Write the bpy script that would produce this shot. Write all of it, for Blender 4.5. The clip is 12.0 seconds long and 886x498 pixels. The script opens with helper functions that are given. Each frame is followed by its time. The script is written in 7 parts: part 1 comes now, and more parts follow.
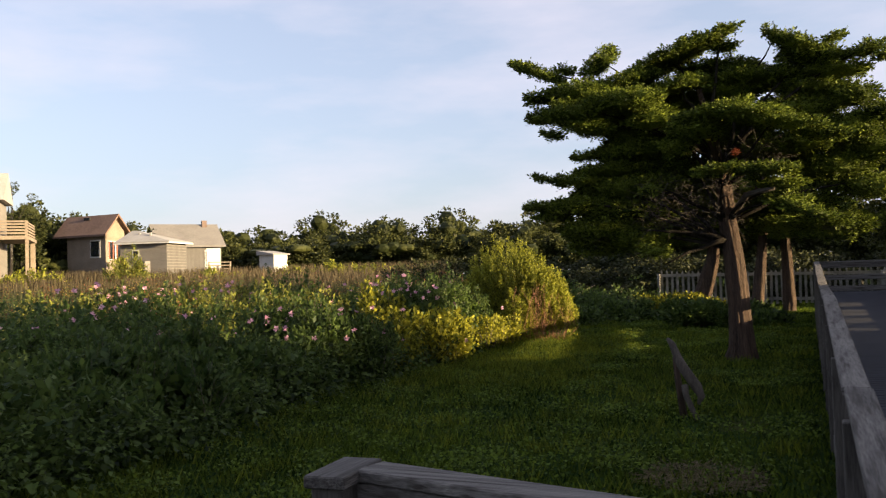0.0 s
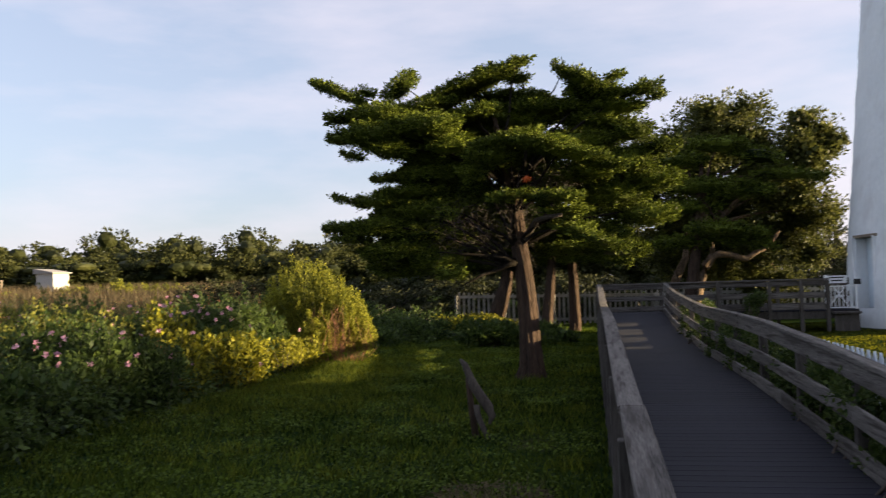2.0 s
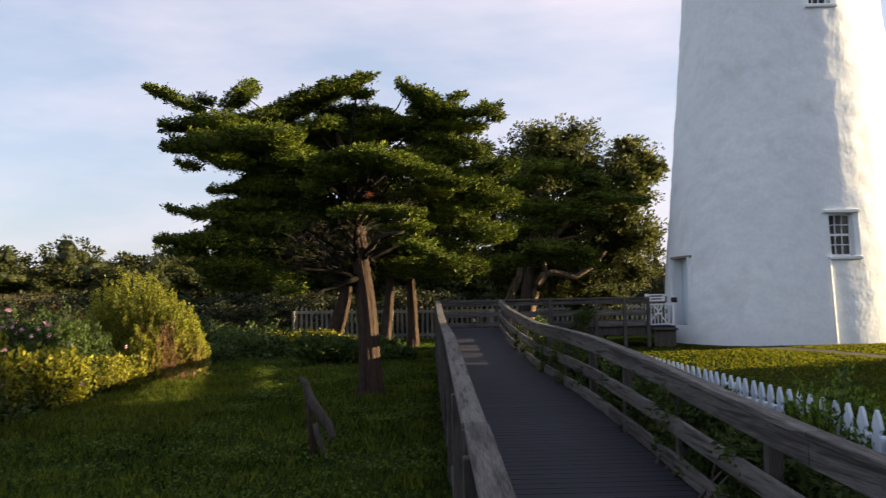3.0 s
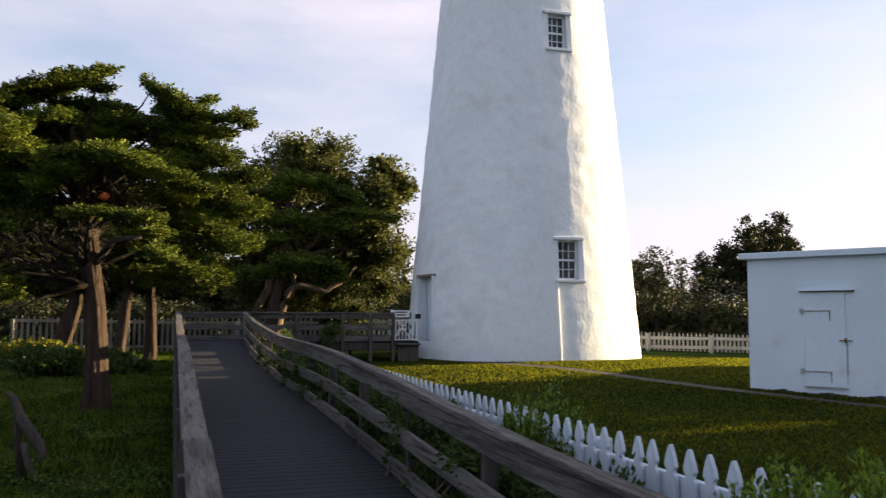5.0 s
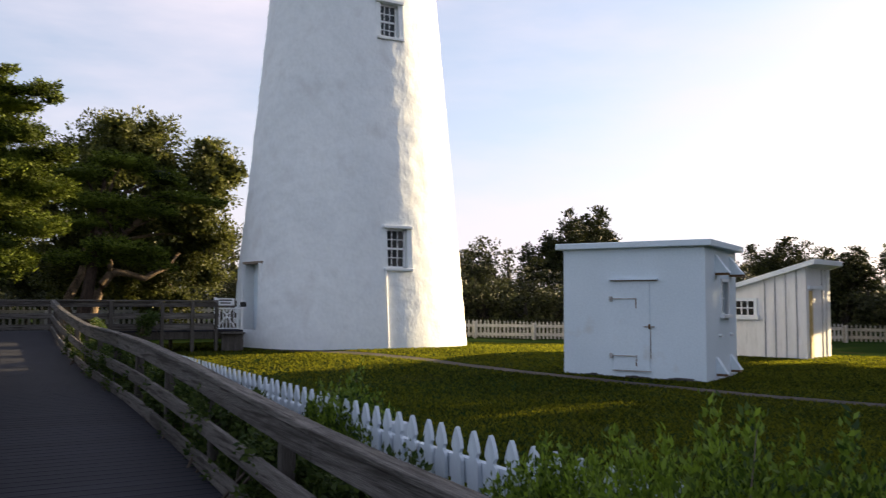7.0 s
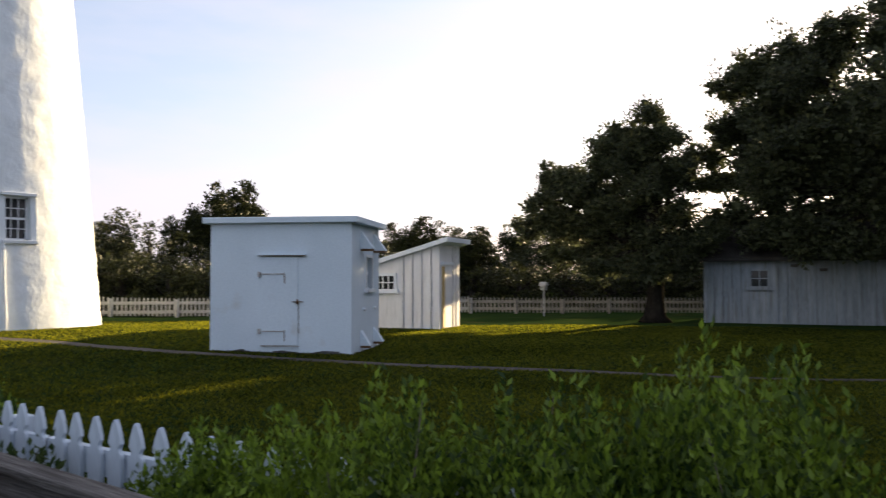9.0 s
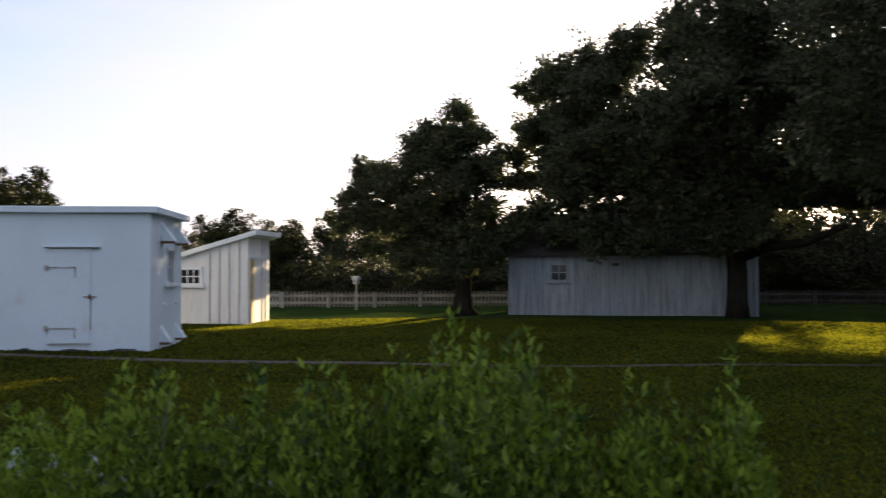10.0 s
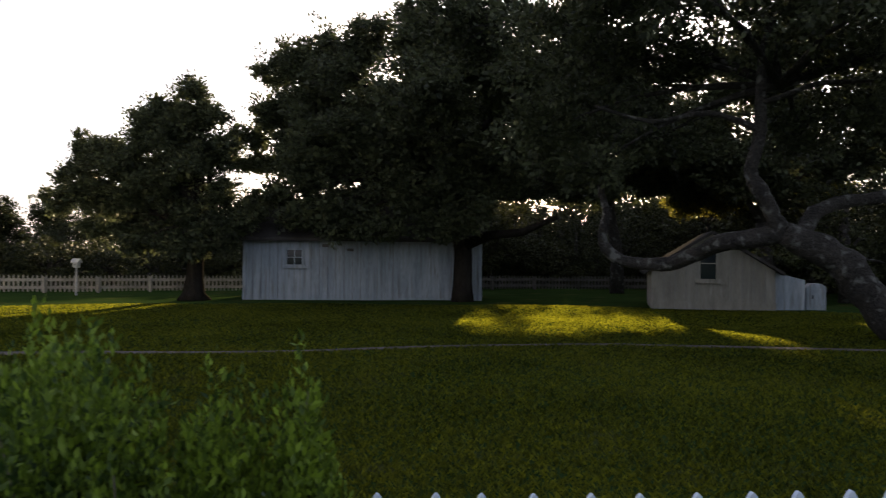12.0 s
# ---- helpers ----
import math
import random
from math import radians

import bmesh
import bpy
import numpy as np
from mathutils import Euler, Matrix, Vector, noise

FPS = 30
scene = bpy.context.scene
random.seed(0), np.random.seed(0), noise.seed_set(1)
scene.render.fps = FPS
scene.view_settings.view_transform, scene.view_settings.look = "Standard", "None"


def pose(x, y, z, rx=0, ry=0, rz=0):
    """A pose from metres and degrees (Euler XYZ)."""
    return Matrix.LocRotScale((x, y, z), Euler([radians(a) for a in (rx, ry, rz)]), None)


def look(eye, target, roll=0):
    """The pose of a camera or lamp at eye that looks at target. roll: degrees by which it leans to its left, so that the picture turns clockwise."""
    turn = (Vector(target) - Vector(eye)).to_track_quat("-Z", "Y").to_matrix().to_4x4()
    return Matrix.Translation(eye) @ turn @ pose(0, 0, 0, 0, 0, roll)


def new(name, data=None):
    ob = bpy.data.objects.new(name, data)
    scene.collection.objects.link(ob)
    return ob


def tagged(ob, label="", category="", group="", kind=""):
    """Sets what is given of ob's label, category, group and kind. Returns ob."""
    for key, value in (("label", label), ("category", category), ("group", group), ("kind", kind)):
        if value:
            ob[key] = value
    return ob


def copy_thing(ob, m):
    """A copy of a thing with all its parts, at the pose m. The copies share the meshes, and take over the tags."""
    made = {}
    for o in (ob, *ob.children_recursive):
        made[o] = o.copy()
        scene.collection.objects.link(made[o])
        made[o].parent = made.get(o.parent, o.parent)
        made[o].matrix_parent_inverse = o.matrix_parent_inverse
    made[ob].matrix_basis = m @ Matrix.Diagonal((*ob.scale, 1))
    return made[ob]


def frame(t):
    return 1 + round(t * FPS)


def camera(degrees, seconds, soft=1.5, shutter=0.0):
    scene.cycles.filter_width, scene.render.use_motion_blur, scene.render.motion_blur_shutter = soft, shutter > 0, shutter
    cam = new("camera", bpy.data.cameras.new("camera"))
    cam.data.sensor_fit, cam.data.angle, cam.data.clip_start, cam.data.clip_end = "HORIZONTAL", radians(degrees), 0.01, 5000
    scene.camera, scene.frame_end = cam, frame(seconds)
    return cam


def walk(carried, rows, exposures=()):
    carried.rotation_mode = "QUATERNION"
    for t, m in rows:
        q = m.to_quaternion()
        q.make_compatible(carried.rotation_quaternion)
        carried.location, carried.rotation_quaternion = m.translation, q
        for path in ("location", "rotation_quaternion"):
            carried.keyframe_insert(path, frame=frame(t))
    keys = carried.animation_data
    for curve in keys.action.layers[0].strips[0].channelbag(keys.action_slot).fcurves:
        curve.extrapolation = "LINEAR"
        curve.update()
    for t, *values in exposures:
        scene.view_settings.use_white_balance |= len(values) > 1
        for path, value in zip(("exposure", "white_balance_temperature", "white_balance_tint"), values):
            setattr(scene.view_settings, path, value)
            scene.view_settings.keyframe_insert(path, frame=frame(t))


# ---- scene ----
cam = camera(55.4, 12.0, soft=1.15, shutter=0.4)
PATH = [
    (0, (0.032, -0.204, 1.442), (-0.761, 1.631, 1.505), -1.8),
    (0.5, (0.091, -0.17, 1.434), (-0.635, 1.693, 1.501), -1.7),
    (1, (0.119, -0.136, 1.436), (-0.51, 1.761, 1.514), -1.6),
    (1.5, (0.097, -0.091, 1.439), (-0.38, 1.849, 1.529), -1.7),
    (2, (0.053, -0.046, 1.445), (-0.293, 1.921, 1.544), -1.6),
    (2.5, (0.027, -0.027, 1.452), (-0.117, 1.965, 1.562), -1.5),
    (3, (0.001, -0.011, 1.458), (0.036, 1.985, 1.584), -1.2),
    (3.2, (-0.013, -0.008, 1.461), (0.074, 1.986, 1.593), -1.1),
    (4.8, (0.091, -0.013, 1.454), (0.646, 1.902, 1.605), 0.2),
    (5, (0.102, -0.02, 1.454), (0.707, 1.88, 1.608), 0.2),
    (5.5, (0.146, -0.032, 1.454), (0.87, 1.826, 1.609), 0.5),
    (6, (0.21, -0.051, 1.454), (1.032, 1.766, 1.604), 0.3),
    (6.5, (0.289, -0.073, 1.443), (1.179, 1.712, 1.588), 0.2),
    (6.7, (0.32, -0.084, 1.437), (1.226, 1.693, 1.577), 0.2),
    (8.3, (0.324, 0.037, 1.441), (1.723, 1.464, 1.517), 0.1),
    (8.5, (0.339, 0.058, 1.438), (1.796, 1.426, 1.513), 0.0),
    (9, (0.377, 0.09, 1.431), (1.962, 1.308, 1.503), -0.1),
    (9.5, (0.425, 0.062, 1.416), (2.122, 1.118, 1.482), -0.3),
    (10, (0.452, -0.085, 1.414), (2.261, 0.765, 1.472), -0.1),
    (10.5, (0.39, -0.152, 1.427), (2.271, 0.525, 1.476), -0.0),
    (11, (0.348, -0.315, 1.439), (2.273, 0.228, 1.482), 0.3),
    (11.5, (0.364, -0.487, 1.443), (2.319, -0.067, 1.478), 0.3),
    (12, (0.456, -0.587, 1.437), (2.435, -0.3, 1.46), 0.5),
]
EXPOSURES = [(0, 1.87), (12, 1.87)]
walk(cam, [(t, look(eye, target, roll)) for t, eye, target, roll in PATH], EXPOSURES)

# ---- world, sun ----
SUN_YAW, SUN_ELEV = -87.5, 10.5          # yaw from +y to the left, elevation, degrees
sun_dir = Vector((-math.sin(radians(SUN_YAW)) * math.cos(radians(SUN_ELEV)),
                  math.cos(radians(SUN_YAW)) * math.cos(radians(SUN_ELEV)),
                  math.sin(radians(SUN_ELEV))))
sun = new("sun", bpy.data.lights.new("sun", "SUN"))
sun.data.energy, sun.data.angle, sun.data.color = 5.0, radians(0.6), (1.0, 0.755, 0.43)
sun.matrix_world = look(sun_dir * 60, (0, 0, 0))

world = bpy.data.worlds.new("evening_sky")
scene.world = world
world.use_nodes = True
wn, wl = world.node_tree.nodes, world.node_tree.links
wn.clear()
w_out = wn.new("ShaderNodeOutputWorld")
w_bg = wn.new("ShaderNodeBackground")
w_sky = wn.new("ShaderNodeTexSky")
w_sky.sky_type, w_sky.sun_disc = "NISHITA", False
w_sky.sun_elevation, w_sky.sun_rotation = radians(SUN_ELEV), radians(-SUN_YAW)
w_sky.air_density, w_sky.dust_density, w_sky.ozone_density = 1.0, 1.7, 1.5
w_tc = wn.new("ShaderNodeTexCoord")
w_map = wn.new("ShaderNodeMapping")
w_map.inputs["Scale"].default_value = (1.2, 1.2, 4.5)
w_map.inputs["Rotation"].default_value = (0.12, -0.10, 0.5)
w_noise = wn.new("ShaderNodeTexNoise")
w_noise.inputs["Scale"].default_value, w_noise.inputs["Detail"].default_value = 1.25, 7.0
w_noise.inputs["Roughness"].default_value = 0.55
w_ramp = wn.new("ShaderNodeValToRGB")
w_ramp.color_ramp.elements[0].position, w_ramp.color_ramp.elements[1].position = 0.43, 0.70
w_fac = wn.new("ShaderNodeMath")
w_fac.operation = "MULTIPLY"
w_fac.inputs[1].default_value = 0.8
w_mix = wn.new("ShaderNodeMix")
w_mix.data_type = "RGBA"
w_mix.inputs[7].default_value = (3.9, 3.5, 3.85, 1)      # lit cirrus
wl.new(w_tc.outputs["Generated"], w_map.inputs["Vector"])
wl.new(w_map.outputs["Vector"], w_noise.inputs["Vector"])
wl.new(w_noise.outputs["Fac"], w_ramp.inputs["Fac"])
wl.new(w_ramp.outputs["Color"], w_fac.inputs[0])
wl.new(w_fac.outputs[0], w_mix.inputs[0])
w_veil = wn.new("ShaderNodeHueSaturation")              # thin evening haze
w_veil.inputs["Saturation"].default_value = 0.75
wl.new(w_sky.outputs["Color"], w_veil.inputs["Color"])
w_tint = wn.new("ShaderNodeMix")
w_tint.data_type, w_tint.blend_type = "RGBA", "MULTIPLY"
w_tint.inputs[0].default_value = 1.0
w_tint.inputs[7].default_value = (1.02, 0.985, 1.06, 1)
wl.new(w_veil.outputs[0], w_tint.inputs[6])
w_haze = wn.new("ShaderNodeMix")                        # pale even haze high up
w_haze.data_type = "RGBA"
w_haze.inputs[0].default_value = 0.42
w_haze.inputs[7].default_value = (2.30, 2.58, 3.37, 1)
wl.new(w_tint.outputs[2], w_haze.inputs[6])
wl.new(w_haze.outputs[2], w_mix.inputs[6])
wl.new(w_mix.outputs[2], w_bg.inputs["Color"])
w_bg.inputs["Strength"].default_value = 0.075
wl.new(w_bg.outputs[0], w_out.inputs[0])


# ---- materials ----
def surface(name, dark, light, rough=0.8, grain=30.0, stain=1.5, bump=0.15, stretch=(1, 1, 1), depth=0.01, spread=0.0,
            metal=0.0, spots=None, gloss=0.3):
    """A painted, wooden, stony or earthy surface: grain and stains mix dark and light; spread varies the pieces."""
    m = bpy.data.materials.new(name)
    m.use_nodes = True
    n, l = m.node_tree.nodes, m.node_tree.links
    b = n["Principled BSDF"]
    b.inputs["Roughness"].default_value, b.inputs["Metallic"].default_value = rough, metal
    b.inputs["Specular IOR Level"].default_value = gloss
    tc = n.new("ShaderNodeTexCoord")
    mp = n.new("ShaderNodeMapping")
    mp.inputs["Scale"].default_value = stretch
    l.new(tc.outputs["Object"], mp.inputs["Vector"])
    n1, n2 = n.new("ShaderNodeTexNoise"), n.new("ShaderNodeTexNoise")
    n1.inputs["Scale"].default_value, n1.inputs["Detail"].default_value = grain, 6
    n2.inputs["Scale"].default_value, n2.inputs["Detail"].default_value = stain, 5
    l.new(mp.outputs["Vector"], n1.inputs["Vector"])
    l.new(mp.outputs["Vector"], n2.inputs["Vector"])
    add = n.new("ShaderNodeMath")
    add.operation = "ADD"
    l.new(n1.outputs["Fac"], add.inputs[0])
    l.new(n2.outputs["Fac"], add.inputs[1])
    last = add
    if spread:
        info = n.new("ShaderNodeObjectInfo")
        mul = n.new("ShaderNodeMath")
        mul.operation = "MULTIPLY_ADD"
        mul.inputs[1].default_value, mul.inputs[2].default_value = spread * 2, -spread
        l.new(info.outputs["Random"], mul.inputs[0])
        last = n.new("ShaderNodeMath")
        last.operation = "ADD"
        l.new(add.outputs[0], last.inputs[0])
        l.new(mul.outputs[0], last.inputs[1])
    ramp = n.new("ShaderNodeValToRGB")
    e = ramp.color_ramp.elements
    e[0].position, e[1].position = 0.32, 0.68
    half = n.new("ShaderNodeMath")
    half.operation = "MULTIPLY"
    half.inputs[1].default_value = 0.5
    l.new(last.outputs[0], half.inputs[0])
    l.new(half.outputs[0], ramp.inputs["Fac"])
    e[0].color, e[1].color = (*dark, 1), (*light, 1)
    colour = ramp.outputs["Color"]
    if spots:
        (r, g, bl), scale, low, high = spots
        n3 = n.new("ShaderNodeTexNoise")
        n3.inputs["Scale"].default_value, n3.inputs["Detail"].default_value = scale, 4
        l.new(mp.outputs["Vector"], n3.inputs["Vector"])
        r3 = n.new("ShaderNodeMapRange")
        r3.inputs[1].default_value, r3.inputs[2].default_value = low, high
        l.new(n3.outputs["Fac"], r3.inputs[0])
        mx = n.new("ShaderNodeMix")
        mx.data_type = "RGBA"
        mx.inputs[7].default_value = (r, g, bl, 1)
        l.new(r3.outputs[0], mx.inputs[0])
        l.new(colour, mx.inputs[6])
        colour = mx.outputs[2]
    l.new(colour, b.inputs["Base Color"])
    if bump:
        bp = n.new("ShaderNodeBump")
        bp.inputs["Strength"].default_value, bp.inputs["Distance"].default_value = bump, depth
        l.new(n1.outputs["Fac"], bp.inputs["Height"])
        l.new(bp.outputs["Normal"], b.inputs["Normal"])
    return m


def foliage(name, dark, light, through_light=0.35, gloss=0.25, scale=0.6, fuzz=0.0, tint=(1, 1, 1)):
    """Leaves: each island has its own tone; some light passes through."""
    m = bpy.data.materials.new(name)
    m.use_nodes = True
    n, l = m.node_tree.nodes, m.node_tree.links
    n.clear()
    out = n.new("ShaderNodeOutputMaterial")
    geo, tc, ns = n.new("ShaderNodeNewGeometry"), n.new("ShaderNodeTexCoord"), n.new("ShaderNodeTexNoise")
    ns.inputs["Scale"].default_value = scale
    l.new(tc.outputs["Object"], ns.inputs["Vector"])
    mean = n.new("ShaderNodeMath")
    mean.operation = "ADD"
    l.new(geo.outputs["Random Per Island"], mean.inputs[0])
    l.new(ns.outputs["Fac"], mean.inputs[1])
    ramp = n.new("ShaderNodeValToRGB")
    e = ramp.color_ramp.elements
    e[0].position, e[1].position = 0.30, 0.95
    e[0].color, e[1].color = (*dark, 1), (*light, 1)
    half = n.new("ShaderNodeMath")
    half.operation = "MULTIPLY"
    half.inputs[1].default_value = 0.62
    l.new(mean.outputs[0], half.inputs[0])
    l.new(half.outputs[0], ramp.inputs["Fac"])
    p = n.new("ShaderNodeBsdfPrincipled")
    p.inputs["Roughness"].default_value = 0.55
    p.inputs["Sheen Weight"].default_value, p.inputs["Sheen Roughness"].default_value = fuzz, 0.35
    p.inputs["Sheen Tint"].default_value = (0.95, 0.85, 0.12, 1)
    p.inputs["Specular IOR Level"].default_value = gloss
    t = n.new("ShaderNodeBsdfTranslucent")
    mix = n.new("ShaderNodeMixShader")
    mix.inputs[0].default_value = through_light
    l.new(ramp.outputs["Color"], p.inputs["Base Color"])
    dye = n.new("ShaderNodeVectorMath")
    dye.operation = "MULTIPLY"
    dye.inputs[1].default_value = tint
    l.new(ramp.outputs["Color"], dye.inputs[0])
    l.new(dye.outputs[0], t.inputs["Color"])
    l.new(p.outputs[0], mix.inputs[1])
    l.new(t.outputs[0], mix.inputs[2])
    l.new(mix.outputs[0], out.inputs[0])
    return m


def glass_dark(name):
    m = bpy.data.materials.new(name)
    m.use_nodes = True
    b = m.node_tree.nodes["Principled BSDF"]
    b.inputs["Base Color"].default_value = (0.012, 0.016, 0.02, 1)
    b.inputs["Roughness"].default_value = 0.06
    return m


M_STUCCO = surface("white_rough_stucco", (0.675, 0.72, 0.745), (0.785, 0.825, 0.845), 0.85, 10.0, 0.8, 0.30, (1, 1, 0.75), 0.035,
                   spots=((0.60, 0.615, 0.63), 1.3, 0.58, 0.82))
M_WHITE = surface("white_paint", (0.66, 0.70, 0.73), (0.80, 0.82, 0.84), 0.6, 18.0, 1.2, 0.1)
# White pickets; the blue of open shade is put into their colour.
M_PICKET = surface("bluish_white_pickets", (0.42, 0.49, 0.56), (0.57, 0.64, 0.71), 0.7, 18.0, 1.5, 0.2, (2, 2, 0.6))
M_CONCRETE = surface("white_painted_concrete", (0.56, 0.65, 0.72), (0.67, 0.76, 0.83), 0.75, 24.0, 0.8, 0.25,
                     spots=((0.52, 0.53, 0.52), 1.3, 0.64, 0.85))
M_BOARD = surface("white_weathered_boards", (0.68, 0.665, 0.65), (0.84, 0.825, 0.81), 0.8, 14.0, 1.5, 0.25, (3, 3, 0.4),
                  spots=((0.55, 0.54, 0.52), 2.2, 0.62, 0.80))
# White boards; the shade under the oaks is put into this grey.
M_SHADEBOARD = surface("old_grey_white_boards", (0.125, 0.145, 0.165), (0.335, 0.37, 0.405), 0.85, 14.0, 1.5, 0.35, (4, 4, 0.3),
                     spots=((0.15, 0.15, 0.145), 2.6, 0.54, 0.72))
# Weathered cream, darkened in the colour for shade under the leaning oak.
M_CREAM = surface("cream_weathered_boards", (0.12, 0.112, 0.092), (0.235, 0.222, 0.188), 0.8, 14.0, 1.5, 0.25, (3, 3, 0.4),
                  spots=((0.26, 0.25, 0.22), 2.0, 0.60, 0.78))
M_RAIL = surface("weathered_grey_timber", (0.028, 0.025, 0.023), (0.175, 0.162, 0.15), 0.85, 16.0, 2.2, 0.8, (9, 0.5, 9), 0.008,
                 spread=0.14, spots=((0.035, 0.029, 0.025), 4.0, 0.54, 0.66))
M_RAILX = surface("weathered_grey_timber_crosswise", (0.028, 0.025, 0.023), (0.175, 0.162, 0.15), 0.85, 16.0, 2.2, 0.8, (0.5, 9, 9), 0.008,
                  spread=0.14, spots=((0.035, 0.029, 0.025), 4.0, 0.54, 0.66))
M_POST = surface("weathered_grey_post", (0.026, 0.023, 0.02), (0.11, 0.10, 0.09), 0.85, 20.0, 2.0, 0.5, (8, 8, 0.7), 0.006, spread=0.1)
M_DECK = surface("dark_grey_deck_boards", (0.009, 0.010, 0.015), (0.0195, 0.021, 0.031), 0.78, 16.0, 1.4, 0.3, (0.6, 6, 6), 0.004, spread=0.16)
M_ROOF = surface("dark_shingle_roof", (0.022, 0.020, 0.019), (0.060, 0.056, 0.052), 0.95, 20.0, 2.0, 0.4, gloss=0.0)
M_RUST = surface("rusty_iron", (0.09, 0.045, 0.022), (0.20, 0.13, 0.075), 0.8, 40.0, 6.0, 0.3)
M_HINGE = surface("grey_painted_iron", (0.22, 0.19, 0.16), (0.55, 0.57, 0.58), 0.7, 30.0, 8.0, 0.2)
M_FOOTING = surface("dark_crumbled_footing", (0.03, 0.029, 0.028), (0.12, 0.118, 0.115), 0.95, 18.0, 3.0, 0.6)
M_SEAM = surface("dark_board_seam", (0.09, 0.09, 0.09), (0.22, 0.215, 0.21), 0.9, 20.0, 3.0, 0.2)
M_GLASS = glass_dark("dark_window_glass")
M_BARK = surface("cedar_bark", (0.0025, 0.002, 0.0018), (0.108, 0.070, 0.049), 0.92, 13.0, 2.0, 1.0, (7, 7, 0.5), 0.05)
M_OAKBARK = surface("lichened_oak_bark", (0.006, 0.005, 0.0045), (0.042, 0.037, 0.031), 0.9, 16.0, 2.5, 1.0, (1, 1, 1), 0.06,
                    spots=((0.10, 0.10, 0.09), 4.5, 0.55, 0.66))
# Oak bark lightened to tan for the sun on the limbs.
M_OAKLIMB = surface("pale_oak_limb_bark", (0.010, 0.008, 0.006), (0.25, 0.175, 0.115), 0.9, 12.0, 2.0, 1.0, (3, 3, 1), 0.04)
M_DARKBARK = surface("dark_oak_bark", (0.007, 0.006, 0.005), (0.034, 0.030, 0.025), 1.0, 12.0, 2.0, 1.0, (3, 3, 0.7), 0.04, gloss=0.0)
M_DRIFT = surface("silvery_driftwood", (0.022, 0.018, 0.015), (0.10, 0.085, 0.07), 0.9, 14.0, 2.0, 0.8, (8, 8, 0.8), 0.01)
M_SOIL = surface("grassy_soil", (0.011, 0.024, 0.007), (0.028, 0.046, 0.013), 1.0, 9.0, 0.35, 0.6, depth=0.03,
                 spots=((0.045, 0.046, 0.016), 0.8, 0.56, 0.75), gloss=0.0)
M_PATH = surface("worn_concrete_path", (0.022, 0.018, 0.014), (0.080, 0.066, 0.054), 0.9, 22.0, 1.2, 0.4)
M_GRASS = foliage("lawn_grass", (0.004, 0.013, 0.004), (0.076, 0.118, 0.024), 0.7, 0.05, 0.5, 0.35, (1.4, 1.25, 0.6))
M_GRASS_R = foliage("mown_lawn_grass", (0.009, 0.018, 0.006), (0.084, 0.112, 0.028), 0.75, 0.03, 0.25, 0.15, (2.0, 1.5, 0.4))
# Longer tufts, coloured brighter to stand for sun on the lawn.
M_TUFT = foliage("long_grass", (0.010, 0.022, 0.005), (0.150, 0.182, 0.030), 0.6, 0.05, 0.5, 0.2, (1.3, 1.2, 0.55))
M_CLOVER = foliage("clover_leaves", (0.012, 0.030, 0.009), (0.135, 0.195, 0.038), 0.5, 0.1, 0.6, tint=(1.3, 1.2, 0.6))
M_REED = foliage("dry_marsh_grass", (0.045, 0.036, 0.022), (0.135, 0.106, 0.060), 0.35, 0.1, 0.15)
# Grey-green that puts the shade on the reeds into the colour.
M_MARSH = foliage("grey_green_marsh_grass", (0.020, 0.026, 0.014), (0.085, 0.095, 0.042), 0.3, 0.1, 0.4)
M_CEDAR = foliage("cedar_foliage", (0.007, 0.015, 0.003), (0.158, 0.200, 0.026), 0.14, 0.08, 0.8)
M_OAK = foliage("oak_leaves", (0.022, 0.027, 0.014), (0.084, 0.096, 0.044), 0.32, 0.2, 0.5)
# Warmer, brighter copy of the oak leaves, with sunlight in the colour.
M_SUNOAK = foliage("live_oak_leaves", (0.024, 0.032, 0.008), (0.135, 0.145, 0.034), 0.36, 0.2, 0.5)
M_EDGE = foliage("dull_evergreen_leaves", (0.010, 0.014, 0.006), (0.060, 0.066, 0.024), 0.14, 0.15, 0.4)
M_PINE = foliage("dark_pine_needles", (0.006, 0.010, 0.004), (0.046, 0.052, 0.016), 0.10, 0.1, 0.5)
# Brighter copy of the oak leaves, yellow for sun shining through.
M_BACKLIT = foliage("thin_yellowing_oak_leaves", (0.040, 0.045, 0.010), (0.19, 0.17, 0.030), 0.6, 0.12, 0.8)
M_WOODS = foliage("woodland_leaves", (0.012, 0.019, 0.006), (0.078, 0.084, 0.024), 0.30, 0.15, 0.2)
M_THICKET = foliage("thicket_leaves", (0.009, 0.021, 0.006), (0.108, 0.160, 0.034), 0.4, 0.25, 0.5)
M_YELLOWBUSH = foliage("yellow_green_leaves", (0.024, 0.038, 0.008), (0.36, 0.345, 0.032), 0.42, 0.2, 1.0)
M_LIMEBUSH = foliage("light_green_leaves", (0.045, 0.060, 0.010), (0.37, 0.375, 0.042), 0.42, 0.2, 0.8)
M_WAX = foliage("waxy_bush_leaves", (0.018, 0.046, 0.006), (0.225, 0.33, 0.030), 0.45, 0.4, 1.5)
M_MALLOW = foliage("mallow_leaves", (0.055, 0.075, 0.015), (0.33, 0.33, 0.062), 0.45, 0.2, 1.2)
M_VINE = foliage("vine_leaves", (0.026, 0.052, 0.012), (0.095, 0.135, 0.028), 0.42, 0.3, 1.5)
M_PINK = foliage("pink_petals", (0.58, 0.26, 0.38), (0.80, 0.50, 0.60), 0.4, 0.1, 1.0)
